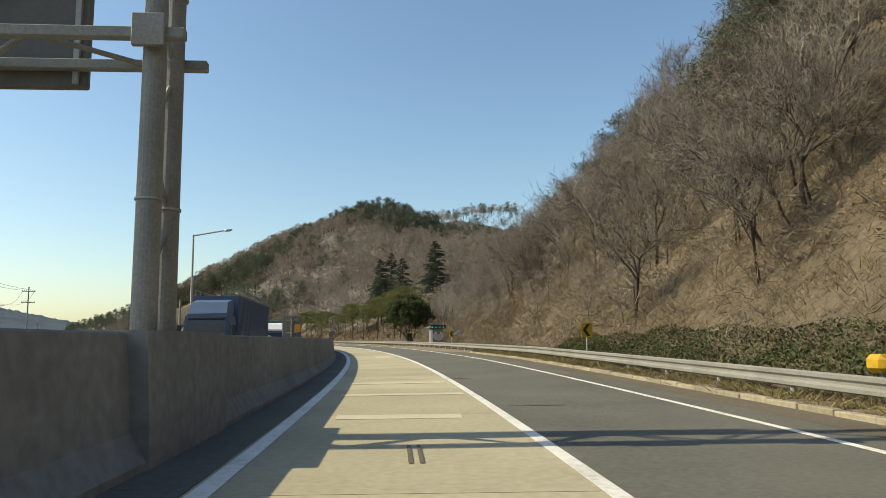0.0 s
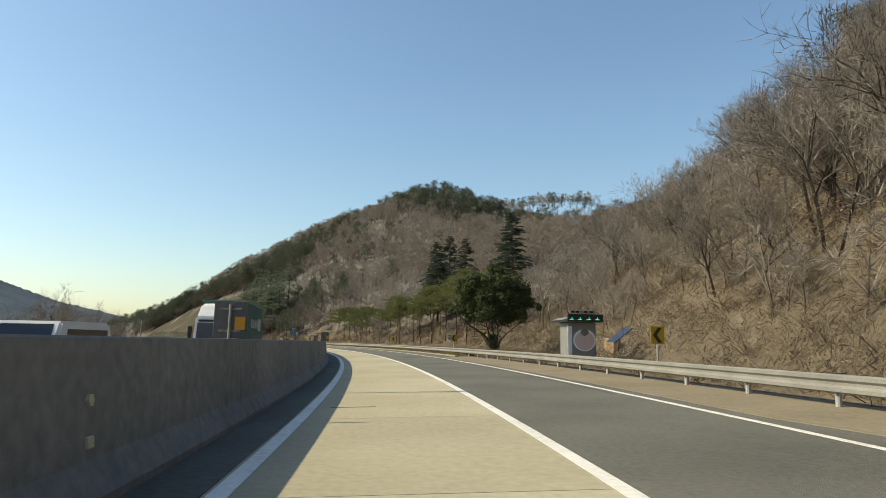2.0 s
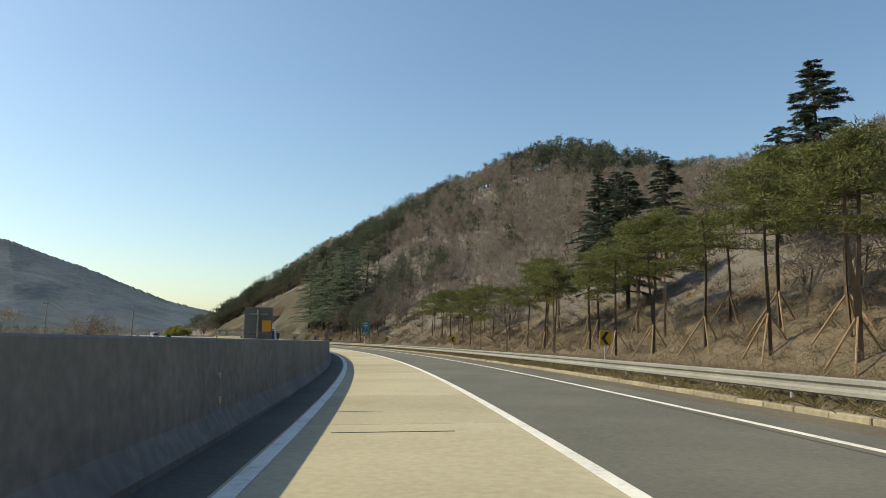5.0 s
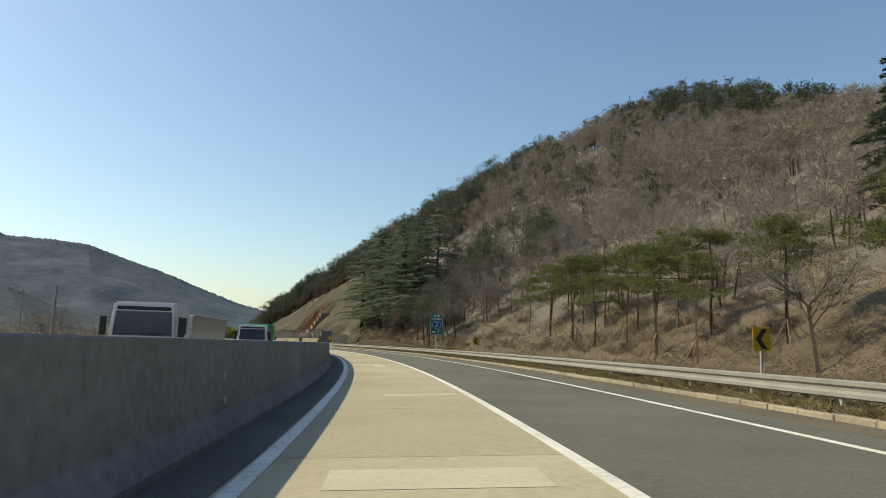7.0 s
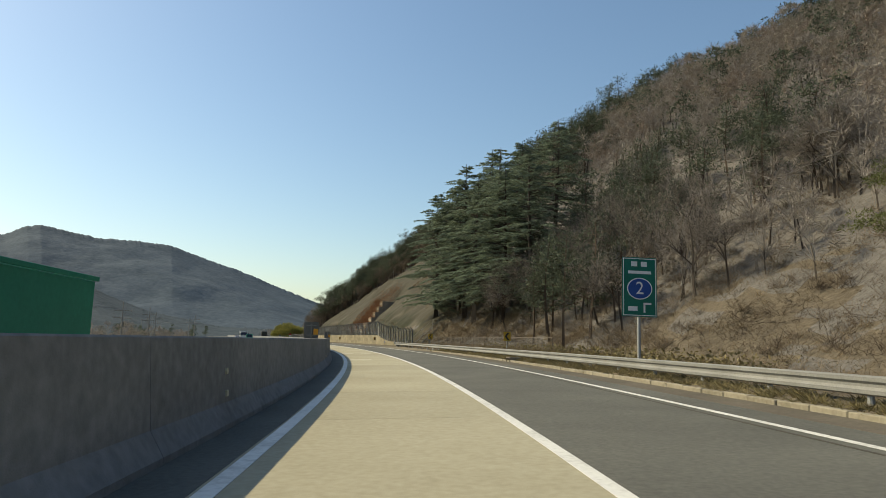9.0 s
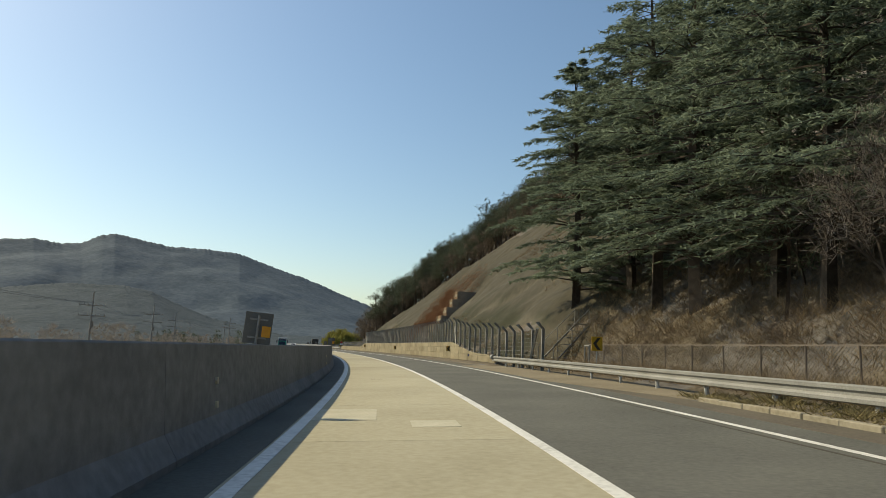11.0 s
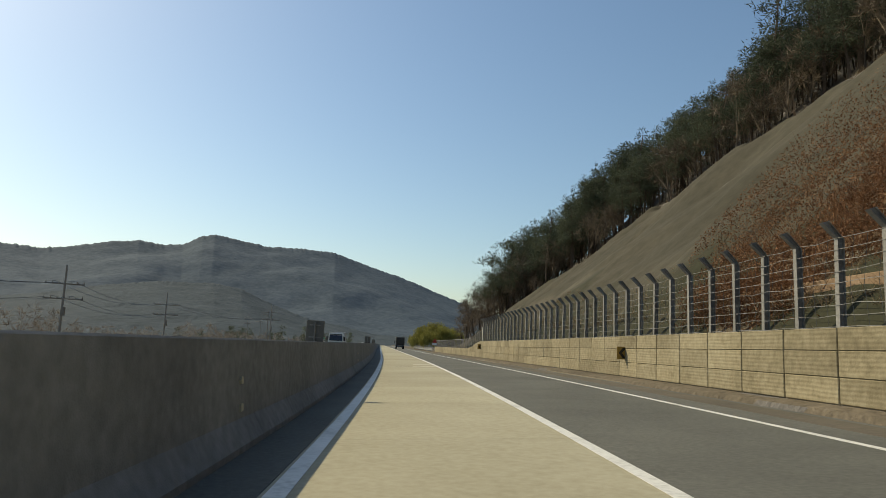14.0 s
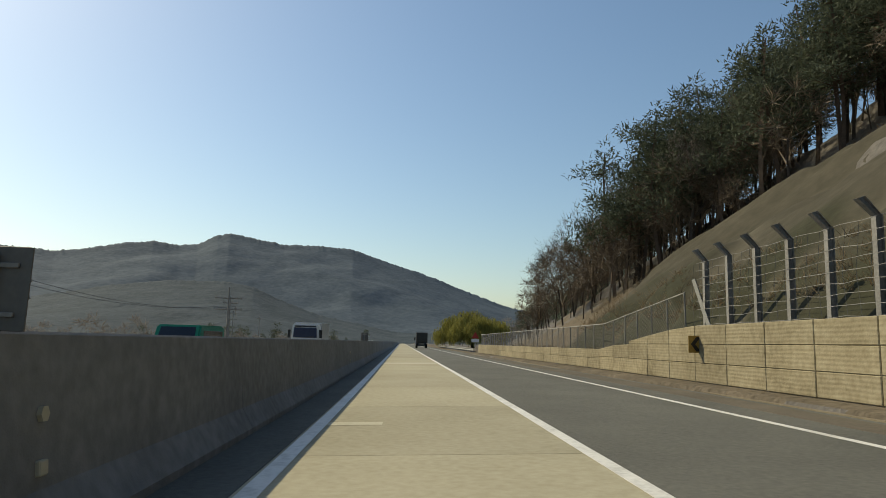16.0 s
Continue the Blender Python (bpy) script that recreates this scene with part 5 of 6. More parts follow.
def spots(rng, n, s0, s1, dfun, keep=None):
    """World places on the ground, with their s and d."""
    s = rng.uniform(s0, s1, n)
    d = dfun(s, rng.uniform(size=n))
    if keep is not None:
        k = keep(s, d)
        s, d = s[k], d[k]
    x, y = rc(s, d)
    return np.stack([x, y, ground_z(s, d) - .1], -1), s, d


def mound(seed, n, r, h, length, width):
    """A low heap of brush: short, bent stems all over a dome."""
    rng = np.random.default_rng(seed)
    q = unit(rng.normal(size=(n, 3)) * [1, 1, .8] + [0, 0, .35])
    q[:, 2] = np.abs(q[:, 2])
    a = q * [r, r, h] * rng.uniform(.45, 1.0, (n, 1))
    w = unit(q * .6 + rng.normal(size=(n, 3)) * .8 + [0, 0, .2])
    b = a + w * length * rng.uniform(.5, 1, (n, 1))
    c = b + unit(w + rng.normal(size=(n, 3)) * .6 + [0, 0, -.5]) * length * rng.uniform(.5, 1, (n, 1))
    return slivers(np.concatenate([a, b]), np.concatenate([b + (b - a) * .1, c]), np.full(2 * n, width), rng)


def stuff(name, pieces, material, label, category):
    v, f = merge(*pieces)
    return tagged(put(name, mesh_np(name, v, f), material), label, category, kind="stuff")


# ---------------------------------------------------------------- single trees
def tree_thing(name, m, parts, label, category, group=""):
    top = thing(name, m, label, category, group)
    for nm, me in parts:
        ob = new(nm, me)
        ob.parent = top
    return top


def made(name, piece, material):
    v, f = merge(*piece) if isinstance(piece[0], tuple) else (piece[0], [piece[1]])
    me = mesh_np(name, v, f)
    me.materials.append(material)
    return me


CEDARS = []
for k, (h, w) in enumerate(((19, 7.2), (17, 6.6), (21, 7.2), (15, 6.2), (21, 7.0), (17, 5.0))):
    t, b, n = cedar(20 + k, h, w, (1.0, 1.0, 1.0, 1.0, 2.0, 1.7)[k], 1.5 if k == 5 else 1.0)
    CEDARS.append((made("trunk", (t, b), M_BARK), made("crown", n, M_FIR if k == 5 else M_CEDAR)))
CEDAR_AT = [(317.3, 13.7, 4, .88), (313.4, 16.0, 4, .88), (309.0, 15.6, 2, 1.0), (305.0, 16.0, 0, .98), (300.8, 17.6, 2, 1.0), (296.5, 17.0, 1, 1.05), (292.5, 18.5, 0, .95),
            (312.0, 20.0, 2, .95), (304.0, 21.5, 0, 1.0), (297.0, 23.5, 2, .9), (318.5, 17.5, 3, .8),
            (172.5, 38.6, 5, 1.03), (197.5, 39.0, 5, .80), (187.8, 28.5, 5, .90), (180.5, 41.0, 5, .72), (220.0, 45.2, 5, .92), (212.5, 38.0, 5, .95)]
for cs, cd, k, sz in CEDAR_AT:
    t, n = CEDARS[k]
    tree_thing("cedar_tree", at(cs, cd, -.2, rng.uniform(0, 360)) @ Matrix.Diagonal((1.22 * sz, 1.22 * sz, sz, 1)), (("trunk", t), ("crown", n)), "tall dark green cedar with layered drooping branches", "tree", "cedars on the slope")

PINES = []
for k in range(6):
    wood, needles = red_pine(40 + k, 7.4 + .35 * (k % 3))
    PINES.append((made("trunk", wood, M_PINEBARK), made("crown", needles, M_PINE)))
bm = bmesh.new()
tube(bm, (0, 0, 1.75), (1.35, 0, -.35), .04, n=7)
PROP = as_mesh(bm, "prop", M_TERRACE)
PINE_AT = [(139.5, 21.2), (144.0, 22.8), (148.5, 20.8), (152.0, 23.2), (155.9, 21.5), (158.5, 24.0), (163.0, 21.8), (166.0, 25.5), (168.6, 21.0), (171.5, 23.5), (174.0, 20.5), (177.0, 24.0), (180.0, 20.8), (183.0, 23.0), (186.3, 19.8), (188.5, 24.5), (190.9, 20.5), (193.6, 21.8), (196.0, 24.2), (196.4, 20.6),
           (205.5, 21.5), (210.6, 19.3), (214.0, 22.2), (216.4, 19.6), (219.0, 22.6), (222.5, 20.3), (226.0, 23.0), (228.0, 20.0), (231.5, 22.6), (234.4, 20.6), (237.2, 22.9), (240.8, 20.8), (243.8, 22.1), (246.5, 20.6)]
for k, (ps, pd) in enumerate(PINE_AT):
    w, c = PINES[k % 6]
    sz = rng.uniform(.88, 1.08) * (1.32 if ps < 172 else 1.15 if ps < 203 else 1.0)
    top = tree_thing("red_pine", at(ps, pd, -.1, rng.uniform(0, 360)) @ Matrix.Scale(sz, 4), (("trunk", w), ("crown", c)), "young red pine held by wooden props on the slope", "tree", "propped pines on the slope")
    for q in range(3):
        ob = new("prop", PROP)
        ob.parent = top
        ob.matrix_basis = pose(0, 0, 0, 0, 0, 120 * q + rng.uniform(-20, 20))


def magnolia(m):
    """A broad evergreen with several stems and large leaves."""
    rg = np.random.default_rng(7)
    A, B, R0, R1, ends = [], [], [], [], []
    for k in range(7):
        az, p, r = k * .9 + rg.uniform(-.2, .2), np.array([rg.normal() * .2, rg.normal() * .2, 0]), rg.uniform(.09, .16)
        way = unit(np.array([math.cos(az) * .5, math.sin(az) * .5, 1]))
        for q in range(7):
            e = p + way * .85
            A.append(p), B.append(e), R0.append(r), R1.append(r * .85)
            r *= .85
            p = e
            way = unit(way + rg.normal(size=3) * .2 + np.array([math.cos(az), math.sin(az), 0]) * .1)
            if q > 1:
                for _ in range(2):
                    o = p + unit(rg.normal(size=3) * [1, 1, .4] + [0, 0, .25]) * rg.uniform(1.0, 2.2)
                    A.append(p), B.append(o), R0.append(r * .6), R1.append(.015)
                    ends.append(o)
    wood = sticks(np.array(A), np.array(B), np.array(R0), np.array(R1))
    lobes = [np.array(e) for e in ends]
    for _ in range(260):
        q = unit(rg.normal(size=3) * [1, 1, .8]) * rg.uniform(.7, 1.0)
        lobes.append(np.array([q[0] * 4.5, q[1] * 4.5, 5.1 + q[2] * 3.1 + (.4 if q[2] > 0 else .5)]) * [1, 1, 1])
    L = np.array(lobes)
    L = L[(L[:, 2] > 3.5)]
    rad = rg.uniform(.4, .85, len(L))
    per = 150
    q = unit(rg.normal(size=(len(L), per, 3)))
    p = (L[:, None] + q * (rad[:, None] * rg.uniform(.5, 1.05, (len(L), per)))[:, :, None]).reshape(-1, 3)
    n = unit(q.reshape(-1, 3) + rg.normal(size=p.shape) * .55 + [0, 0, .3])
    leaves = cards(p, n, rg.uniform(.10, .16, len(p)), rg, 1.8)
    foot = np.stack([rg.normal(size=1500) * .42, rg.normal(size=1500) * .42, rg.uniform(.05, 2.0, 1500)], -1)
    ivy = cards(foot, unit(rg.normal(size=foot.shape)), rg.uniform(.06, .12, 1500), rg, 1.6)
    return tree_thing("magnolia_tree", m, (("trunk", made("trunk", wood, M_BARK)), ("crown", made("crown", leaves, M_LEAF)), ("ivy", made("ivy", ivy, M_LEAF))), "broad evergreen tree with glossy dark leaves and many stems", "tree")


magnolia(at(106.0, 11.7, -.1) @ Matrix.Diagonal((.76, .76, .88, 1)))

# bare trees that stand out singly
BARE = []
for k in range(5):
    w, t = bare_tree(60 + k, 8.5, .13, 4, 3, 2, .02, .8)
    BARE.append((made("trunk", (w, t[0]), M_BARK), made("crown", t[1], M_TWIG)))
for bs, bd, k, sz in ((55.6, 27.5, 0, 1.05), (60, 31, 1, 1.2), (200.6, 19.5, 2, .85), (44, 22.0, 3, .7), (50, 24, 4, .75), (66, 21, 1, .7), (74, 24, 2, .75), (80, 27, 0, .8), (90, 27, 3, .8), (97, 30, 4, .9), (104, 31, 2, .8), (118, 24, 1, .9), (124, 27, 3, 1.0), (112, 26, 4, .85), (130, 30, 0, 1.0), (36, 19, 0, .6), (38, 24, 4, .8),
                      (139, -33, 0, 1.3), (146, -34, 1, 1.2), (152, -31, 3, 1.1), (132, -35, 2, 1.0), (452, 14.5, 1, .9), (462, 14.5, 4, .95), (446, 15.5, 3, 1.0), (470, 13.5, 0, .8), (458, 18, 2, 1.0), (440, 17, 4, .9), (288, 18, 1, .9), (284, 20, 3, 1.0), (279, 19, 0, .85), (274, 21, 4, 1.0), (270, 18.5, 2, .8), (281, 24, 2, 1.1), (266, 22, 1, .95), (275, -38, 2, 1.1), (240, -36, 4, 1.0), (471, 18, 2, 1.0), (448, 18, 0, 1.1)):
    w, t = BARE[k]
    tree_thing("bare_tree", at(bs, bd, -.2, rng.uniform(0, 360)) @ Matrix.Scale(sz, 4), (("trunk", w), ("crown", t)), "leafless tree with fine grey-brown twigs", "tree", "bare trees")

# trees that lean out from the slope over the verge, and those round the cedars' foot
for k in range(106):
    near = k < 44 or k >= 66
    bs = rng.uniform(16, 132) if near else rng.uniform(262, 304)
    if k >= 66:
        bs = rng.uniform(20, 80)
    bd = float(np.interp(bs, HS, HD)) + (rng.uniform(1.5, 13) if k >= 66 else rng.uniform(3, 24) if near else rng.uniform(2, 20))
    w, t = BARE[k % 5]
    tree_thing("bare_tree", at(bs, bd, -.2) @ pose(0, 0, 0, rng.uniform(-12, 12), rng.uniform(-32, -6), rng.uniform(0, 40)) @ Matrix.Scale(rng.uniform(.55, .95), 4), (("trunk", w), ("crown", t)), "leafless tree leaning out from the slope", "tree", "bare trees")

# ---------------------------------------------------------------- woods and scrub that nobody could count
g = np.random.default_rng(11)
WOODS = []
for k in range(6):
    w, t = bare_tree(80 + k, 7.0, .085, 3, 3, 2, .036, .75)
    WOODS.append((w, t))
THIN = []
for k in range(6):
    THIN.append(crown_tree(90 + k, 7.0, 10, 30, .08))
CLOSE = [crown_tree(190 + k, 7.0, 12, 40, .06) for k in range(6)]


def slope_d(lo, hi):
    return lambda s, u: np.interp(s, HS, HD) + lo + (hi - lo) * u


def wood_lot(kinds, n, s0, s1, lo, hi, keep, smallest, largest):
    P, S, D = spots(g, n, s0, s1, slope_d(lo, hi), keep)
    turn, size = g.uniform(0, 6.283, len(P)), g.uniform(smallest, largest, len(P))
    kind = g.integers(0, 6, len(P))
    stems, fine = [], []
    for k in range(6):
        q = kind == k
        if q.any():
            stems.append(scatter(kinds[k][0], P[q], turn[q], size[q]))
            for piece in kinds[k][1]:
                fine.append(scatter(piece, P[q], turn[q], size[q]))
    return stems, fine


def open_ground(s, d):
    """True away from the sprayed slope, the bay and the pines."""
    on_slope = (s > 308) & (s < 443) & (d < np.interp(s, EDGE_S, EDGE_D) + 1.5)
    return ~on_slope & ~((s > 135) & (s < 250) & (d < 25)) & ~((s > 160) & (s < 215) & (d < 40)) & ~((s > 290) & (s < 322) & (d < 26))


st1, fi1 = wood_lot(WOODS, 430, -10, 125, 2, 42, lambda s, d: open_ground(s, d) & (d > 14), .4, 1.1)
st2, fi2 = wood_lot(CLOSE, 420, 118, 310, 4, 30, open_ground, .6, 1.05)
# scrubby saplings on the near slope
st3, fi3 = wood_lot(CLOSE, 240, 18, 118, 1.5, 26, open_ground, .28, .6)
trunks = st1 + st2 + st3
stuff("bare_thicket_twigs", fi1 + fi2 + fi3, M_TWIG, "fine leafless twigs of the trees low on the hill", "woods")
# the woods further up, in stands of slightly different bark
for n, mt, words in ((1050, M_TWIG, "grey-brown leafless crowns of the woods on the hill"), (800, M_TWIGBROWN, "red-brown leafless crowns of the woods on the hill"), (620, M_TWIGPALE, "pale tan leafless crowns of the woods on the hill")):
    st, fi = wood_lot(THIN, n, 112, 450, 26, 92, open_ground, .75, 1.3)
    trunks += st
    stuff("bare_woods_crowns", fi, mt, words, "woods")
P, S_, D_ = spots(g, 330, 366, 470, lambda s, u: np.interp(s, EDGE_S, EDGE_D) + .8 + 12 * u, None)
turn, size, kind = g.uniform(0, 6.283, len(P)), g.uniform(.4, 1.0, len(P)), g.integers(0, 6, len(P))
trunks += [scatter(CLOSE[k][0], P[kind == k], turn[kind == k], size[kind == k]) for k in range(6)]
stuff("slope_edge_thicket", [scatter(CLOSE[k][1][q], P[kind == k], turn[kind == k], size[kind == k]) for k in range(6) for q in (0, 1)], M_THICKET, "dark leafless thicket along the top of the slope", "scrub")
P, S_, D_ = spots(g, 480, 225, 340, lambda s, u: 112 + 104 * u, None)
turn, size, kind = g.uniform(0, 6.283, len(P)), g.uniform(.7, 1.15, len(P)), g.integers(0, 6, len(P))
trunks += [scatter(THIN[k][0], P[kind == k], turn[kind == k], size[kind == k]) for k in range(6)]
stuff("ridge_woods", [scatter(THIN[k][1][q], P[kind == k], turn[kind == k], size[kind == k]) for k in range(6) for q in (0, 1)], M_TWIG, "grey leafless crowns behind the ridge", "woods")
stuff("bare_woods", trunks, M_BARK, "dark trunks of leafless woods on the hill", "woods")

FARP = [far_pine(100 + k, 9.5, 10, .58, .24) for k in range(5)]
NEARP = [far_pine(110 + k, 9.5, 24, .36, .11, .3, .45) for k in range(5)]


def pine_lot(n, s0, s1, dfun, keep, lo=.75, hi=1.2, kinds=FARP):
    P, S, D = spots(g, n, s0, s1, dfun, keep)
    turn, size, kind = g.uniform(0, 6.283, len(P)), g.uniform(lo, hi, len(P)), g.integers(0, 5, len(P))
    wood, need = [], []
    for k in range(5):
        q = kind == k
        if q.any():
            wood.append(scatter(kinds[k][0], P[q], turn[q], size[q]))
            need.append(scatter(kinds[k][1], P[q], turn[q], size[q]))
    return wood, need


FINEP = [far_pine(120 + k, 9.5, 52, .29, .085, .32, .5) for k in range(5)]
lots = [pine_lot(16, 22, 42, lambda s, u: 22 + 14 * u, None, .75, 1.1, FINEP),
        pine_lot(130, 515, 740, lambda s, u: np.interp(s, HS, HD) + 5 + 45 * u, None, .8, 1.25),
        pine_lot(210, 262, 345, lambda s, u: np.interp(s, [262, 300, 345], [96, 90, 84]) + 24 * u, None, .75, 1.15),
        pine_lot(34, 272, 302, lambda s, u: 15 + 22 * u, None, .6, 1.05, NEARP),
        pine_lot(36, 0, 45, lambda s, u: 27 + 20 * u, None, .8, 1.2, NEARP),
        pine_lot(90, 130, 262, lambda s, u: 88 + 32 * u, None, .6, 1.0),
        pine_lot(104, 318, 372, lambda s, u: np.interp(s, EDGE_S, EDGE_D) + 2.5 + 22 * u ** 1.4, None, .9, 1.35, NEARP),
        pine_lot(46, 372, 400, lambda s, u: np.interp(s, EDGE_S, EDGE_D) + 2.0 + 11 * u ** 1.4, None, .65, 1.0, FINEP),
        pine_lot(60, 398, 424, lambda s, u: np.interp(s, EDGE_S, EDGE_D) + 2.0 + 13 * u ** 1.4, None, .54, .9, FINEP),
        pine_lot(32, 424, 436, lambda s, u: np.interp(s, EDGE_S, EDGE_D) + 2.5 + 14 * u ** 1.4, None, .85, 1.15, FINEP),
        pine_lot(32, 436, 448, lambda s, u: np.interp(s, EDGE_S, EDGE_D) + 2.5 + 13 * u ** 1.4, None, .8, 1.2, FINEP),
        pine_lot(110, 236, 336, lambda s, u: 150 + 62 * u, None, .6, .85),
        pine_lot(50, 374, 420, lambda s, u: 38 + 14 * u, None, .6, .9),
        pine_lot(34, 338, 352, lambda s, u: 44 + 44 * u, None, .6, 1.0),
        pine_lot(12, 20, 46, lambda s, u: 18.5 + 9 * u, None, .7, 1.0, FINEP),
        pine_lot(6, 80, 91, lambda s, u: 34 + 8 * u, None, .8, 1.0, FINEP),
        pine_lot(26, 255, 345, lambda s, u: 40 + 32 * u, None, .6, 1.0),
        pine_lot(16, 60, 210, lambda s, u: 48 + 36 * u, None, .6, 1.0),
        pine_lot(12, 262, 292, lambda s, u: 24 + 12 * u, None, .7, 1.0, NEARP),
        pine_lot(26, 446, 474, lambda s, u: 19 + 12 * u, None, .85, 1.2, FINEP)]
stuff("pine_woods", [w for l in lots for w in l[0]], M_PINEBARK, "trunks of the pine woods along the ridge", "woods")
stuff("pine_woods_crowns", [w for l in lots for w in l[1]], M_FARPINE, "dark green crowns of the pine woods along the ridge", "woods")

SOLO = [(made("trunk", FINEP[k][0], M_PINEBARK), made("crown", FINEP[k][1], mt)) for k, mt in ((0, M_FARPINE), (2, M_PINE))]
tree_thing("pine_tree", at(401.2, 28.5, -.2, 40) @ pose(0, 0, 0, 6, -8, 0) @ Matrix.Scale(1.25, 4), (("trunk", SOLO[0][0]), ("crown", SOLO[0][1])), "tall dark pine leaning out above the slope", "tree")
tree_thing("pine_tree", at(427.0, 27.0, -.2, 110) @ Matrix.Diagonal((.95, .95, .72, 1)), (("trunk", SOLO[1][0]), ("crown", SOLO[1][1])), "rounded yellow-green pine at the slope's edge", "tree")
tree_thing("pine_tree", at(346.0, 42.6, -.2, 10) @ Matrix.Scale(1.15, 4), (("trunk", SOLO[0][0]), ("crown", SOLO[0][1])), "single dark pine on the ridge above the slope", "tree")
tree_thing("pine_tree", at(342.8, 71.3, -.2, 200) @ Matrix.Scale(1.15, 4), (("trunk", SOLO[0][0]), ("crown", SOLO[0][1])), "single dark pine standing on the ridge", "tree")

# brambles, dry grass, verge
def tuft(seed, n, h, w, flat):
    rg = np.random.default_rng(seed)
    a = np.stack([rg.normal(size=n) * flat * .35, rg.normal(size=n) * flat * .35, np.zeros(n)], -1)
    b = a + np.stack([rg.normal(size=n) * flat, rg.normal(size=n) * flat, h * rg.uniform(.4, 1.1, n)], -1)
    return slivers(a, b, np.full(n, w), rg)


def tuft_lot(n, s0, s1, dfun, keep, tpl, lo, hi):
    P, S, D = spots(g, n, s0, s1, dfun, keep)
    turn, size, kind = g.uniform(0, 6.283, len(P)), g.uniform(lo, hi, len(P)), g.integers(0, len(tpl), len(P))
    P[:, 2] += .05
    return [scatter(tpl[k], P[kind == k], turn[kind == k], size[kind == k]) for k in range(len(tpl)) if (kind == k).any()]


GRASS = [tuft(200 + k, 9, .5, .024, .3) for k in range(5)]
BRAMBLE = [tuft(220 + k, 36, .95, .017, .7) for k in range(5)]
LOW = [tuft(240 + k, 16, .2, .03, .16) for k in range(4)]
dry = tuft_lot(12500, -15, 128, lambda s, u: 9.0 + 30 * u ** 1.4, None, GRASS, .5, 1.3) + tuft_lot(10000, 125, 305, lambda s, u: 9.4 + 26 * u ** 1.4, None, GRASS, .45, 1.2) + tuft_lot(1500, 300, 445, lambda s, u: np.interp(s, EDGE_S, EDGE_D) - .3 + 4 * u, None, GRASS, .5, 1.0) + tuft_lot(4500, 262, 316, lambda s, u: 9.3 + 9 * u ** 1.5, None, GRASS, .6, 1.6) + tuft_lot(700, 309, 480, lambda s, u: 8.8 + .6 * u, None, GRASS, .3, .7)
# tufts and brush that root in the sprayed concrete
n = 9000
gs = g.uniform(314, 358, n)
gd = np.interp(gs, EDGE_S, EDGE_D) + .5 - 16 * g.uniform(size=n) ** 1.5
keep = (gd > 12) & (vnoise(gs / 5.0, gd / 5.0, 21) + .5 * vnoise(gs / 1.6, gd / 1.6, 22) + np.clip((np.interp(gs, EDGE_S, EDGE_D) - gd < 3) * 1.0, 0, 1) > .22)
low = (g.uniform(314, 440, 2600), 9.6 + 1.6 * g.uniform(size=2600) ** 2)
gs, gd = np.concatenate([gs[keep], low[0]]), np.concatenate([gd[keep], low[1]])
px, py = rc(gs, gd)
P = np.stack([px, py, slope_z(gs, gd) - .04], -1)
turn, size, kind = g.uniform(0, 6.283, len(P)), g.uniform(.35, .9, len(P)), g.integers(0, 5, len(P))
dry += [scatter(GRASS[k], P[kind == k], turn[kind == k], size[kind == k]) for k in range(5)]
stuff("dry_grass", dry, M_GRASS, "withered straw-coloured grass over the slopes", "grass")
MOUND = [mound(280 + k, 38, 1.0, .75, .32, .024) for k in range(5)]
heaps = tuft_lot(2100, -15, 130, lambda s, u: np.interp(s, HS, HD) - .6 + 28 * u ** 1.15, None, MOUND, .5, 1.7) + tuft_lot(1300, 128, 312, lambda s, u: np.interp(s, HS, HD) - .5 + 20 * u ** 1.3, None, MOUND, .5, 1.4)
heaps += tuft_lot(1300, 8, 72, lambda s, u: np.interp(s, HS, HD) - .3 + 16 * u ** 1.1, None, MOUND, .35, 1.0)
stuff("brush_heaps", heaps, M_BRUSH, "low heaps of straw-brown brush on the hillside", "scrub")
SHRUBS = [shrub(260 + k) for k in range(5)]
P, S_, D_ = spots(g, 640, -15, 128, lambda s, u: np.interp(s, HS, HD) + .3 + 26 * u ** 1.2, None)
Q, S_, D_ = spots(g, 500, 128, 312, lambda s, u: np.interp(s, HS, HD) + 1 + 24 * u ** 1.2, lambda s, d: ~((s > 138) & (s < 250) & (d < 19)))
R, S_, D_ = spots(g, 420, 8, 76, lambda s, u: np.interp(s, HS, HD) + .3 + 15 * u, None)
P = np.concatenate([P, Q, R])
turn, size, kind = g.uniform(0, 6.283, len(P)), g.uniform(.5, 1.5, len(P)), g.integers(0, 5, len(P))
stuff("bare_shrubs", [scatter(SHRUBS[k][q], P[kind == k], turn[kind == k], size[kind == k]) for k in range(5) for q in (0, 1)], M_THICKET, "arching leafless shrubs on the hillside", "scrub")
bram = tuft_lot(900, -15, 125, lambda s, u: np.interp(s, HS, HD) + .5 + 26 * u, None, BRAMBLE, .5, 1.5) + tuft_lot(2600, 125, 310, lambda s, u: np.interp(s, HS, HD) + 1 + 34 * u ** 1.4, None, BRAMBLE, .5, 1.3) + tuft_lot(700, 262, 306, lambda s, u: 10.5 + 14 * u, None, BRAMBLE, .5, .9)
stuff("brambles", bram, M_THICKET, "tangled leafless brambles on the slopes", "scrub")
stuff("verge_grass", tuft_lot(8000, -6, 290, lambda s, u: D_KERB + .06 + 1.3 * u ** 1.5, lambda s, d: (s < 50) | (s > 101), LOW, .5, 1.3), M_VERGE, "short yellow-green grass beside the kerb", "grass")

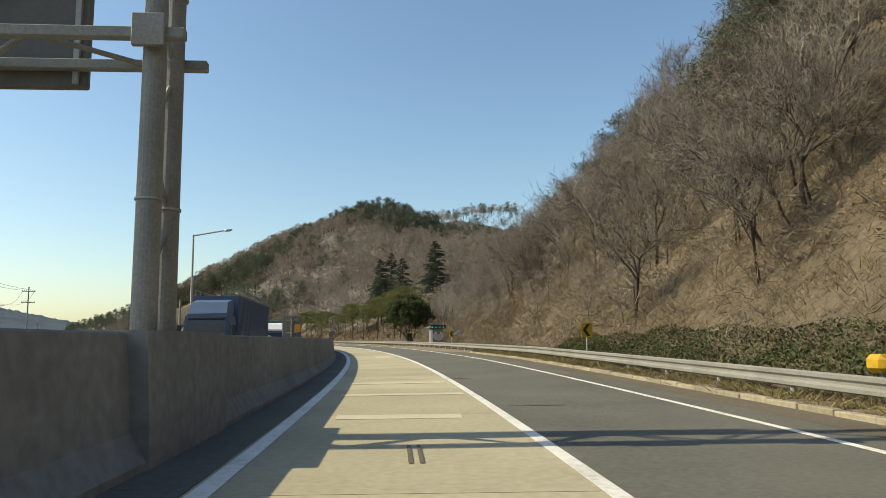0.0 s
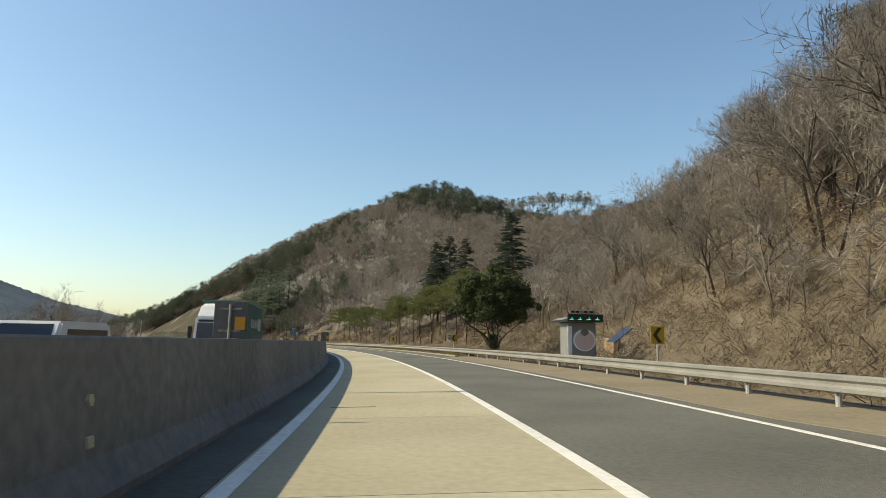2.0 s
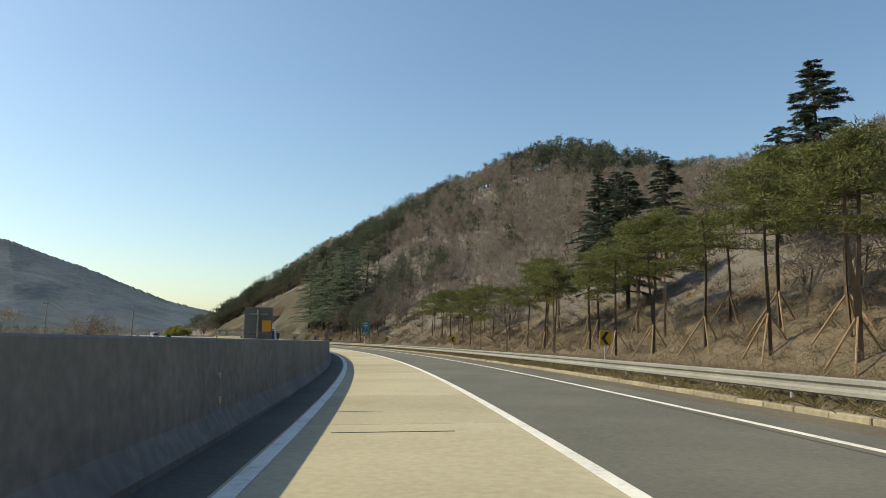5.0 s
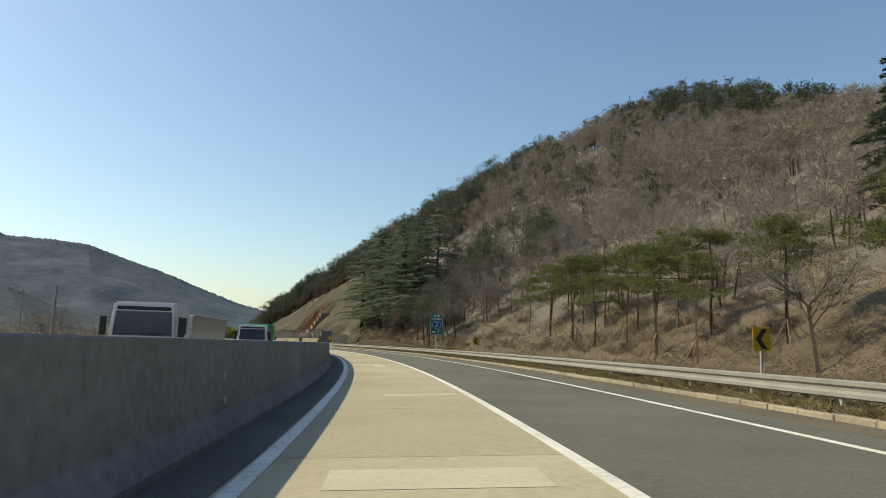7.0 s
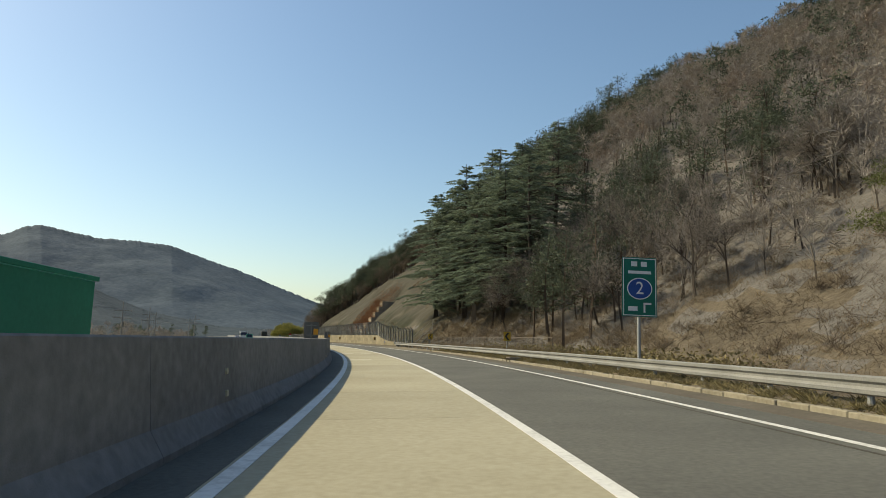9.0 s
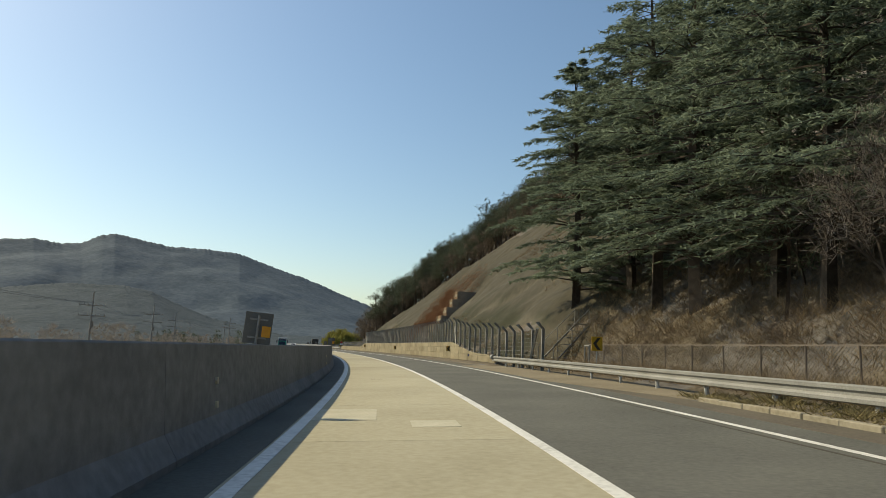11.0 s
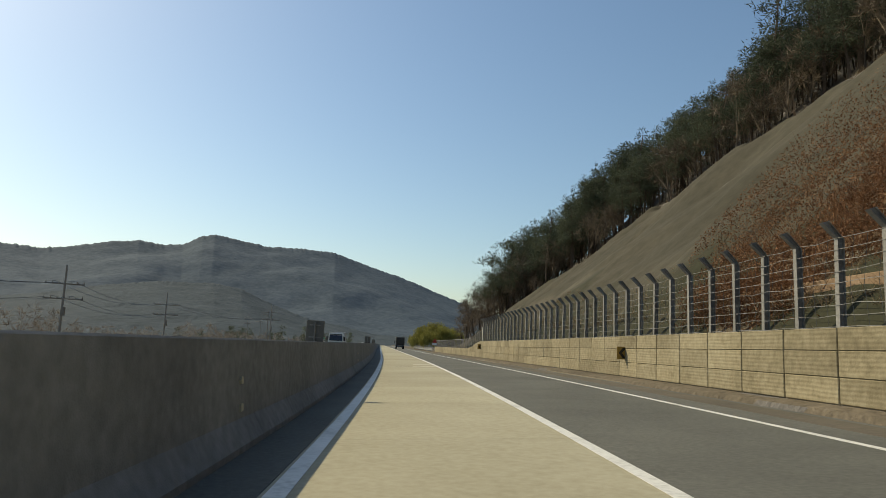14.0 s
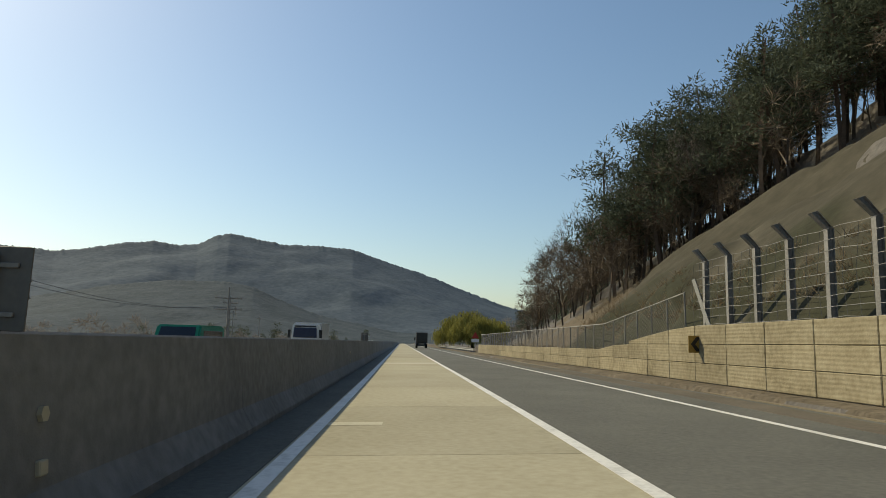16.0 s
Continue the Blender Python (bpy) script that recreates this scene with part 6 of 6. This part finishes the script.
# withered leaves that still hang on bushes of the near slope
P, S_, D_ = spots(g, 70, -5, 125, lambda s, u: np.interp(s, HS, HD) + 2 + 22 * u, None)
n = 130
c = (P[:, None] + [0, 0, 1.3] + g.normal(size=(len(P), n, 3)) * [.75, .75, .55]).reshape(-1, 3)
stuff("withered_leaves", [cards(c, unit(g.normal(size=c.shape) + [-.4, 0, .3]), g.uniform(.05, .10, len(c)), g, 1.6)], M_DEADLEAF, "withered orange-brown leaves still hanging on bushes", "leaves")

# evergreen hedge at the hill's foot
n = 30000
hs, hu = g.uniform(-12, 40, n), g.uniform(size=(n, 2))
hd = 9.5 + 2.0 * hu[:, 0]
top_h = (.75 + .35 * np.sin(hs * .9) * np.sin(hs * .37 + 1)) * np.sin(hu[:, 0] * math.pi) ** .4 * np.clip((41 - hs) / 8, .2, 1)
x, y = rc(hs, hd)
c = np.stack([x, y, ground_z(hs, hd) + .05 + top_h * np.sqrt(hu[:, 1])], -1)
stuff("evergreen_shrubs", [cards(c, unit(g.normal(size=c.shape) + [-.3, 0, .5]), g.uniform(.04, .075, n), g, 1.8)], M_LEAF, "low dark evergreen shrubs behind the guardrail", "shrubs")
# green undergrowth further on
n = 5000
hs, hu = g.uniform(246, 284, n), g.uniform(size=(n, 2))
hd = 10.2 + 5 * hu[:, 0]
x, y = rc(hs, hd)
c = np.stack([x, y, ground_z(hs, hd) + .05 + (.3 + .5 * np.sin(hs * .8) ** 2) * hu[:, 1]], -1)
stuff("green_undergrowth", [cards(c, unit(g.normal(size=c.shape) + [0, 0, .5]), g.uniform(.06, .13, n), g, 1.8)], M_VERGE, "low yellow-green bushes at the hill's foot", "shrubs")

# vines over the buttress
n = 44000
vy, vx = g.uniform(0, 15, n), g.uniform(0, .8, n) ** .8
vs = 361.4 + 1.1 * vy + 3 * vx
vd = 11.0 + 9.5 * vx * np.clip((20 - vy) / 12, .3, 1)
vz = ground_z(vs, vd) + .6 + 2.4 * g.uniform(size=n) ** 1.2 * (.6 + .4 * np.sin(vs * 1.3 + vd)) * np.clip((19 - vy) / 8, .15, 1)
x, y = rc(vs, vd)
c = np.stack([x, y, vz], -1)
# more of them hang over the faces of the steps, but for their near ends
for k, (bare, length) in enumerate(((9, 16), (4.5, 14), (2.2, 9), (1.6, 7.5), (1.3, 6.5), (1.2, 6))):
    m = 420 * int(length - bare)
    u = g.uniform(size=(m, 3))
    ks = 358.2 + .9 * k + bare + (length - bare) * u[:, 0] + .5 * g.normal(size=m)
    kd = 9.9 + .9 * k - .1 - .4 * u[:, 1]
    x, y = rc(ks, kd)
    kz = 3.4 + 1.17 * k - 1.35 + 1.75 * u[:, 2]
    c = np.concatenate([np.stack([x, y, kz], -1), c])
n = len(c)
stuff("brown_vines", [cards(c, unit(g.normal(size=c.shape) + [-.5, -.3, .3]), g.uniform(.03, .065, n), g, 1.5), slivers(c[:16000], c[:16000] + g.normal(size=(16000, 3)) * [.3, .3, .4], np.full(16000, .018), g)], M_VINE, "dry brown vines hanging over the concrete steps", "vines")

# willow clump beyond the wall's end
n = 24000
lob = unit(g.normal(size=(70, 3))) * [5.2, 5.2, 3.2] * g.uniform(.5, 1, (70, 1)) ** .5
lob[:, 2] = np.abs(lob[:, 2]) + 1.6
p = lob[g.integers(0, 70, n)] + unit(g.normal(size=(n, 3))) * g.uniform(.3, 1.3, (n, 1))
will = slivers(p, p + np.stack([g.normal(size=n) * .12, g.normal(size=n) * .12, -g.uniform(.3, .9, n)], -1), np.full(n, .09), g)
w, t = bare_tree(301, 7.5, .3, 3, 3, 3, .04)
tree_thing("willow_tree", at(533, 13.5, -.1) @ Matrix.Scale(1.3, 4), (("trunk", made("trunk", w, M_BARK)), ("crown", made("crown", will, M_WILLOW))), "broad willow with fresh yellow-green shoots", "tree")

# valley trees and scrub on the far side of the opposite carriageway
P, S_, D_ = spots(g, 420, -40, 800, lambda s, u: -32 - 150 * u ** 1.5, None)
turn, size = g.uniform(0, 6.283, len(P)), g.uniform(.5, 1.1, len(P))
kind = g.integers(0, 6, len(P))
stuff("valley_woods", [scatter(THIN[k][0], P[kind == k], turn[kind == k], size[kind == k]) for k in range(6)] + [scatter(THIN[k][1][q], P[kind == k], turn[kind == k], size[kind == k]) for k in range(6) for q in (0, 1)], M_TWIG, "scattered leafless trees in the valley", "woods")
P, S_, D_ = spots(g, 26, 560, 900, lambda s, u: -22 - 60 * u, None)
stuff("valley_pines", [scatter(FARP[k % 5][1], P[k:k + 1], np.array([k * 1.0]), np.array([g.uniform(.6, 1.0)])) for k in range(len(P))] + [scatter(FARP[k % 5][0], P[k:k + 1], np.array([k * 1.0]), np.array([.8])) for k in range(len(P))], M_FARPINE, "dark pines standing far off in the valley", "woods")
P, S_, D_ = spots(g, 60, 500, 760, lambda s, u: 14 + 40 * u, None)
turn, size = g.uniform(0, 6.283, len(P)), g.uniform(.6, 1.1, len(P))
stuff("roadside_woods", [scatter((THIN[k % 6][0], *THIN[k % 6][1])[q], P[k:k + 1], turn[k:k + 1], size[k:k + 1]) for k in range(len(P)) for q in (0, 1, 2)], M_TWIG, "leafless trees beside the road ahead", "woods")


# ---------------------------------------------------------------- far mountains
def mountain(name, eye, az, el, dist, near, material, label, seed, tall):
    """A wooded ridge seen from eye: azimuths (degrees to the left of y), heights in degrees, its distance, the height of its trees."""
    a = np.concatenate([np.arange(az[0], 22, 1.0), np.arange(22, 80, .1), np.arange(80, az[-1], 1.0)])
    up = np.tan(np.radians(np.interp(a, az, el))) * dist + 1.3
    u = np.concatenate([np.linspace(0, 1, 44), [1.08, 1.3, 1.6]])
    aa, uu = np.meshgrid(a, u, indexing="ij")
    r = near + (dist - near) * uu
    t = np.radians(aa)
    wx, wy = eye[0] - r * np.sin(t), eye[1] + r * np.cos(t)
    k = dist / 1600
    spur = vnoise((wx + .4 * wy) / (190 * k), wy / (150 * k), seed) * .05 + vnoise(wx / (75 * k), wy / (90 * k), seed + 1) * .035 + vnoise(wx / (26 * k), wy / (30 * k), seed + 2) * .012
    z = np.where(uu <= 1, up[:, None] * (uu ** 1.15 + spur * np.sin(np.pi * np.clip(uu, 0, 1)) ** .8), up[:, None] * (1.6 - uu) / .6) - 3.5 * (1 - np.clip(uu, 0, 1))
    crown = tall * (.4 * np.abs(vnoise(aa / .35, uu * 0, seed + 3)) + .5 * np.abs(vnoise(aa / .13, uu * 0, seed + 4)))
    z = z + crown * (np.abs(uu - 1) < .03)
    v = np.stack([wx, wy, z], -1).reshape(-1, 3)
    n = len(u)
    i, j = np.meshgrid(np.arange(len(a) - 1), np.arange(n - 1), indexing="ij")
    f = np.stack([i * n + j, i * n + j + 1, (i + 1) * n + j + 1, (i + 1) * n + j], -1).reshape(-1, 4)
    return tagged(put(name, mesh_np(name, v, [f]), material, smooth=True), label, "mountain", kind="structure")


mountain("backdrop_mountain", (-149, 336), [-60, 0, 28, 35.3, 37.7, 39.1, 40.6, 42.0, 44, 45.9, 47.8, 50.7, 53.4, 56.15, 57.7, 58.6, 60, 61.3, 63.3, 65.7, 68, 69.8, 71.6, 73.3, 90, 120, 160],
         [.3, .5, 1.5, 3.1, 3.98, 4.5, 5.06, 5.56, 6.16, 6.74, 7.35, 7.52, 7.48, 7.9, 8.08, 7.88, 7.12, 6.93, 7.1, 6.7, 6.14, 5.8, 5.9, 5.9, 8, 7, 4], 1600, 900, M_FARHILL, "far wooded mountain across the valley, blue haze in its colour", 3, 5.0)
mountain("backdrop_foothill", (-149, 336), [20, 44, 46.6, 50.3, 53.6, 55.4, 57.6, 61.9, 65.8, 69.4, 72.9, 90, 130], [.3, .7, 1.2, 1.9, 3.1, 3.9, 4.25, 4.1, 3.5, 2.65, 2.1, 1.6, .4], 830, 420, M_FOOTHILL, "wooded foothill with bare trees, valley haze in its colour", 9, 2.2)

# ---------------------------------------------------------------- vehicles
def wheel_set(top, places, r, w):
    for x, y in places:
        bm = bmesh.new()
        tube(bm, (x - w / 2, y, r), (x + w / 2, y, r), r, r, 18)
        wh = part("wheel", bm, M_RUBBER, top)
        bm = bmesh.new()
        sg = 1 if x > 0 else -1
        tube(bm, (x + sg * (w / 2 - .02), y, r), (x + sg * (w / 2 + .015), y, r), r * .55, r * .5, 12)
        part("rim", bm, M_SILVER, wh)


def lorry(m, label, cab, load, load_mat, length, high, fairing=True, ribbed=True, tarp=False):
    """A cab-over lorry; its front looks along -y, the load lies behind."""
    top = thing("lorry", m, label, "lorry")
    bm = bmesh.new()
    prism(bm, [(-1.2, .5), (1.2, .5), (1.22, 1.6), (1.1, 2.85), (-1.1, 2.85), (-1.22, 1.6)], 0, 2.0)
    bmesh.ops.bevel(bm, geom=list(bm.edges), offset=.08, segments=2, affect="EDGES")
    body = part("cab", bm, cab, top)
    bm = bmesh.new()
    prism(bm, [(-1.04, 1.62), (1.04, 1.62), (.98, 2.5), (-.98, 2.5)], -.03, .02)
    screen = part("windscreen", bm, M_SCREEN, body)
    for sg in (-1, 1):
        bm = bmesh.new()
        tube(bm, (sg * .1, -.045, 1.66), (sg * .1 + .7, -.045, 1.74), .012, n=5)
        part("wiper", bm, M_BLACK, screen)
    bm = bmesh.new()
    box(bm, -.95, .95, -.04, .0, 1.28, 1.46, .02)
    part("grille", bm, M_BLACK, body)
    for k in range(9):
        bm = bmesh.new()
        box(bm, -.85 + .2 * k, -.72 + .2 * k, -.048, -.041, 1.31, 1.43)
        part("text_bar", bm, M_WHITE, body)
    for sg in (-1, 1):
        bm = bmesh.new()
        box(bm, sg * 1.18 - .03, sg * 1.18 + .03, .35, 1.35, 1.65, 2.35, .01)
        part("side_window", bm, M_GLASS, body)
        bm = bmesh.new()
        box(bm, sg * 1.38 - .12, sg * 1.38 + .12, -.12, -.02, 1.6, 2.3, .03)
        part("mirror", bm, M_BLACK, body)
        bm = bmesh.new()
        box(bm, sg * .85 - .2, sg * .85 + .2, -.04, .02, .75, .98, .03)
        part("headlight", bm, M_WHITE, body)
    bm = bmesh.new()
    box(bm, -.95, .95, -.03, .03, 2.55, 2.68, .02)
    part("sun_visor", bm, M_BLACK, body)
    bm = bmesh.new()
    box(bm, -1.22, 1.22, -.08, .1, .4, .72, .04)
    part("bumper", bm, M_DARKPOST, body)
    if fairing:
        bm = bmesh.new()
        v0 = [bm.verts.new(c) for c in ((-1.05, .15, 2.84), (1.05, .15, 2.84), (1.05, 1.9, 2.84), (-1.05, 1.9, 2.84), (-.98, .75, 3.5), (.98, .75, 3.5), (1.02, 1.9, 3.7), (-1.02, 1.9, 3.7))]
        for q in ((0, 1, 5, 4), (1, 2, 6, 5), (2, 3, 7, 6), (3, 0, 4, 7), (4, 5, 6, 7), (3, 2, 1, 0)):
            bm.faces.new([v0[k] for k in q])
        bmesh.ops.bevel(bm, geom=list(bm.edges), offset=.06, segments=2, affect="EDGES")
        part("roof_fairing", bm, cab, body)
    bm = bmesh.new()
    box(bm, -.45, .45, 1.5, length, .75, 1.05, .02)
    part("chassis", bm, M_DARKPOST, top)
    bm = bmesh.new()
    if ribbed:
        ys_ = np.arange(2.35, length, .15)
        side = [(1.2 + .035 * (k // 2 % 2), y_) for k, y_ in enumerate(np.repeat(ys_, 2)[1:])]
        ring = side + [(-x_, y_) for x_, y_ in side[::-1]]
        lo, hi_ = [bm.verts.new((x_, y_, 1.15)) for x_, y_ in ring], [bm.verts.new((x_, y_, high)) for x_, y_ in ring]
        for k in range(len(ring)):
            k2 = (k + 1) % len(ring)
            bm.faces.new((lo[k], lo[k2], hi_[k2], hi_[k]))
        bm.faces.new(lo[::-1])
        bm.faces.new(hi_)
        bmesh.ops.recalc_face_normals(bm, faces=bm.faces)
    else:
        box(bm, -1.2, 1.2, 2.35, length, 1.15, high, .12 if tarp else .03)
    load_ob = part(load, bm, load_mat, top)
    if load == "container" and load_mat is M_TRUCKGREEN:
        for k in range(9):
            bm = bmesh.new()
            box(bm, 1.24, 1.248, 6.0 + .42 * k, 6.0 + .42 * k + (.26, .12, .3)[k % 3], 2.35, 2.95 - .12 * (k % 2))
            part("text_bar", bm, M_PALESHEET, load_ob)
        for k in range(6):
            bm = bmesh.new()
            box(bm, 1.24, 1.248, 3.3, 3.48, 1.5 + .36 * k, 1.68 + .36 * k)
            part("text_bar", bm, M_PALESHEET, load_ob)
        bm = bmesh.new()
        box(bm, 1.24, 1.248, 10.0, 11.4, 2.2, 3.05)
        part("panel", bm, M_PALESHEET, load_ob, "pale square on the container")
    for z in (1.2, high - .03):
        for sg in (-1, 1):
            bm = bmesh.new()
            box(bm, sg * 1.22 - .03, sg * 1.22 + .03, 2.33, length + .02, z - .06, z + .06, .01)
            part("edge_rail", bm, load_mat, load_ob)
    if length > 12 and ribbed and load_mat is M_TRUCKBLUE:
        for sg in (-1, 1):
            bm = bmesh.new()
            tube(bm, (sg * 1.15, 2.4, high + .32), (sg * 1.15, length, high + .32), .025, n=6)
            for y in np.arange(2.5, length, 1.2):
                tube(bm, (sg * 1.15, y, high), (sg * 1.15, y, high + .32), .02, n=6)
            part("top_rail", bm, M_STEEL, load_ob)
    ys = [.95, length - 1.2, length - 2.4] + ([3.4] if length > 12 else [])
    wheel_set(top, [(sg * 1.02, y) for y in ys for sg in (-1, 1)], .5, .34)
    return top


def car(m, label, paint, van=False, kind_name="car"):
    """A car or van; its front looks along -y."""
    top = thing("van" if van else "car", m, label, "van" if van else "car")
    side = [(-.1, .35), (-.12, .85), (.5, 1.1), (.95, 1.95), (4.3, 1.98), (4.6, 1.2), (4.65, .4)] if van else [(-.1, .3), (-.1, .7), (1.0, .92), (1.75, 1.42), (3.3, 1.45), (4.1, 1.0), (4.45, .95), (4.45, .35)]
    bm = bmesh.new()
    a = [bm.verts.new((-.85, y, z)) for y, z in side]
    b = [bm.verts.new((.85, y, z)) for y, z in side]
    n = len(side)
    for k in range(n):
        bm.faces.new((a[k], a[(k + 1) % n], b[(k + 1) % n], b[k]))
    bm.faces.new(a[::-1])
    bm.faces.new(b)
    bmesh.ops.recalc_face_normals(bm, faces=bm.faces)
    bmesh.ops.bevel(bm, geom=list(bm.edges), offset=.07, segments=2, affect="EDGES")
    body = part("body", bm, paint, top)
    y0, z0, y1, z1 = (.53, 1.16, .93, 1.86) if van else (1.08, .98, 1.72, 1.38)
    bm = bmesh.new()
    q = [bm.verts.new(c) for c in ((-.72, y0 - .02, z0), (.72, y0 - .02, z0), (.66, y1 - .02, z1), (-.66, y1 - .02, z1))]
    bm.faces.new(q)
    ex = bmesh.ops.extrude_face_region(bm, geom=list(bm.faces))
    bmesh.ops.translate(bm, vec=(0, -.015, .01), verts=[g_ for g_ in ex["geom"] if isinstance(g_, bmesh.types.BMVert)])
    part("windscreen", bm, M_GLASS, body)
    for sg in (-1, 1):
        bm = bmesh.new()
        box(bm, sg * .845 - .015, sg * .845 + .015, 1.3 if van else 1.75, 4.1 if van else 3.4, 1.25 if van else .98, 1.75 if van else 1.32, .005)
        part("side_window", bm, M_GLASS, body)
        bm = bmesh.new()
        box(bm, sg * .62 - .16, sg * .62 + .16, -.16, -.1, .62, .78, .02)
        part("headlight", bm, M_WHITE, body)
    wheel_set(top, [(sg * .78, y) for y in (.75, 3.6) for sg in (-1, 1)], .32, .2)
    return top


lorry(at(37, -8.9), "navy container lorry on the opposite carriageway", M_TRUCKBLUE, "container", M_TRUCKBLUE, 15.5, 3.95)
car(at(66, -9.4), "white van on the opposite carriageway", M_TRUCKWHITE, True)
lorry(at(89, -8.9), "white lorry with a dark green container", M_TRUCKWHITE, "container", M_TRUCKGREEN, 12.8, 3.95)
lorry(at(198, -8.9), "white lorry with a low load on the opposite carriageway", M_TRUCKWHITE, "load_box", M_SILVER, 9.0, 2.5, False, False)
lorry(at(231, -8.9), "white lorry with a green tarpaulin load", M_TRUCKWHITE, "tarpaulin", M_TARP, 9.5, 3.0, False, False, True)
car(at(426, -9.0), "green-roofed van on the opposite carriageway", M_TARP, True)
lorry(at(461, -8.9), "white lorry with a pale load box coming down the road", M_TRUCKWHITE, "load_box", M_SILVER, 8.5, 3.0, False, False)
car(at(500, -5.2), "white car on the opposite carriageway", M_TRUCKWHITE)
car(at(520, -8.8), "silver car far down the opposite carriageway", M_SILVER)
lorry(at(553, 3.9) @ pose(0, 0, 0, 0, 0, 180), "dark lorry seen from behind on the road ahead", M_TRUCKBLUE, "tarpaulin", M_BLACK, 8.0, 3.3, False, False, True)
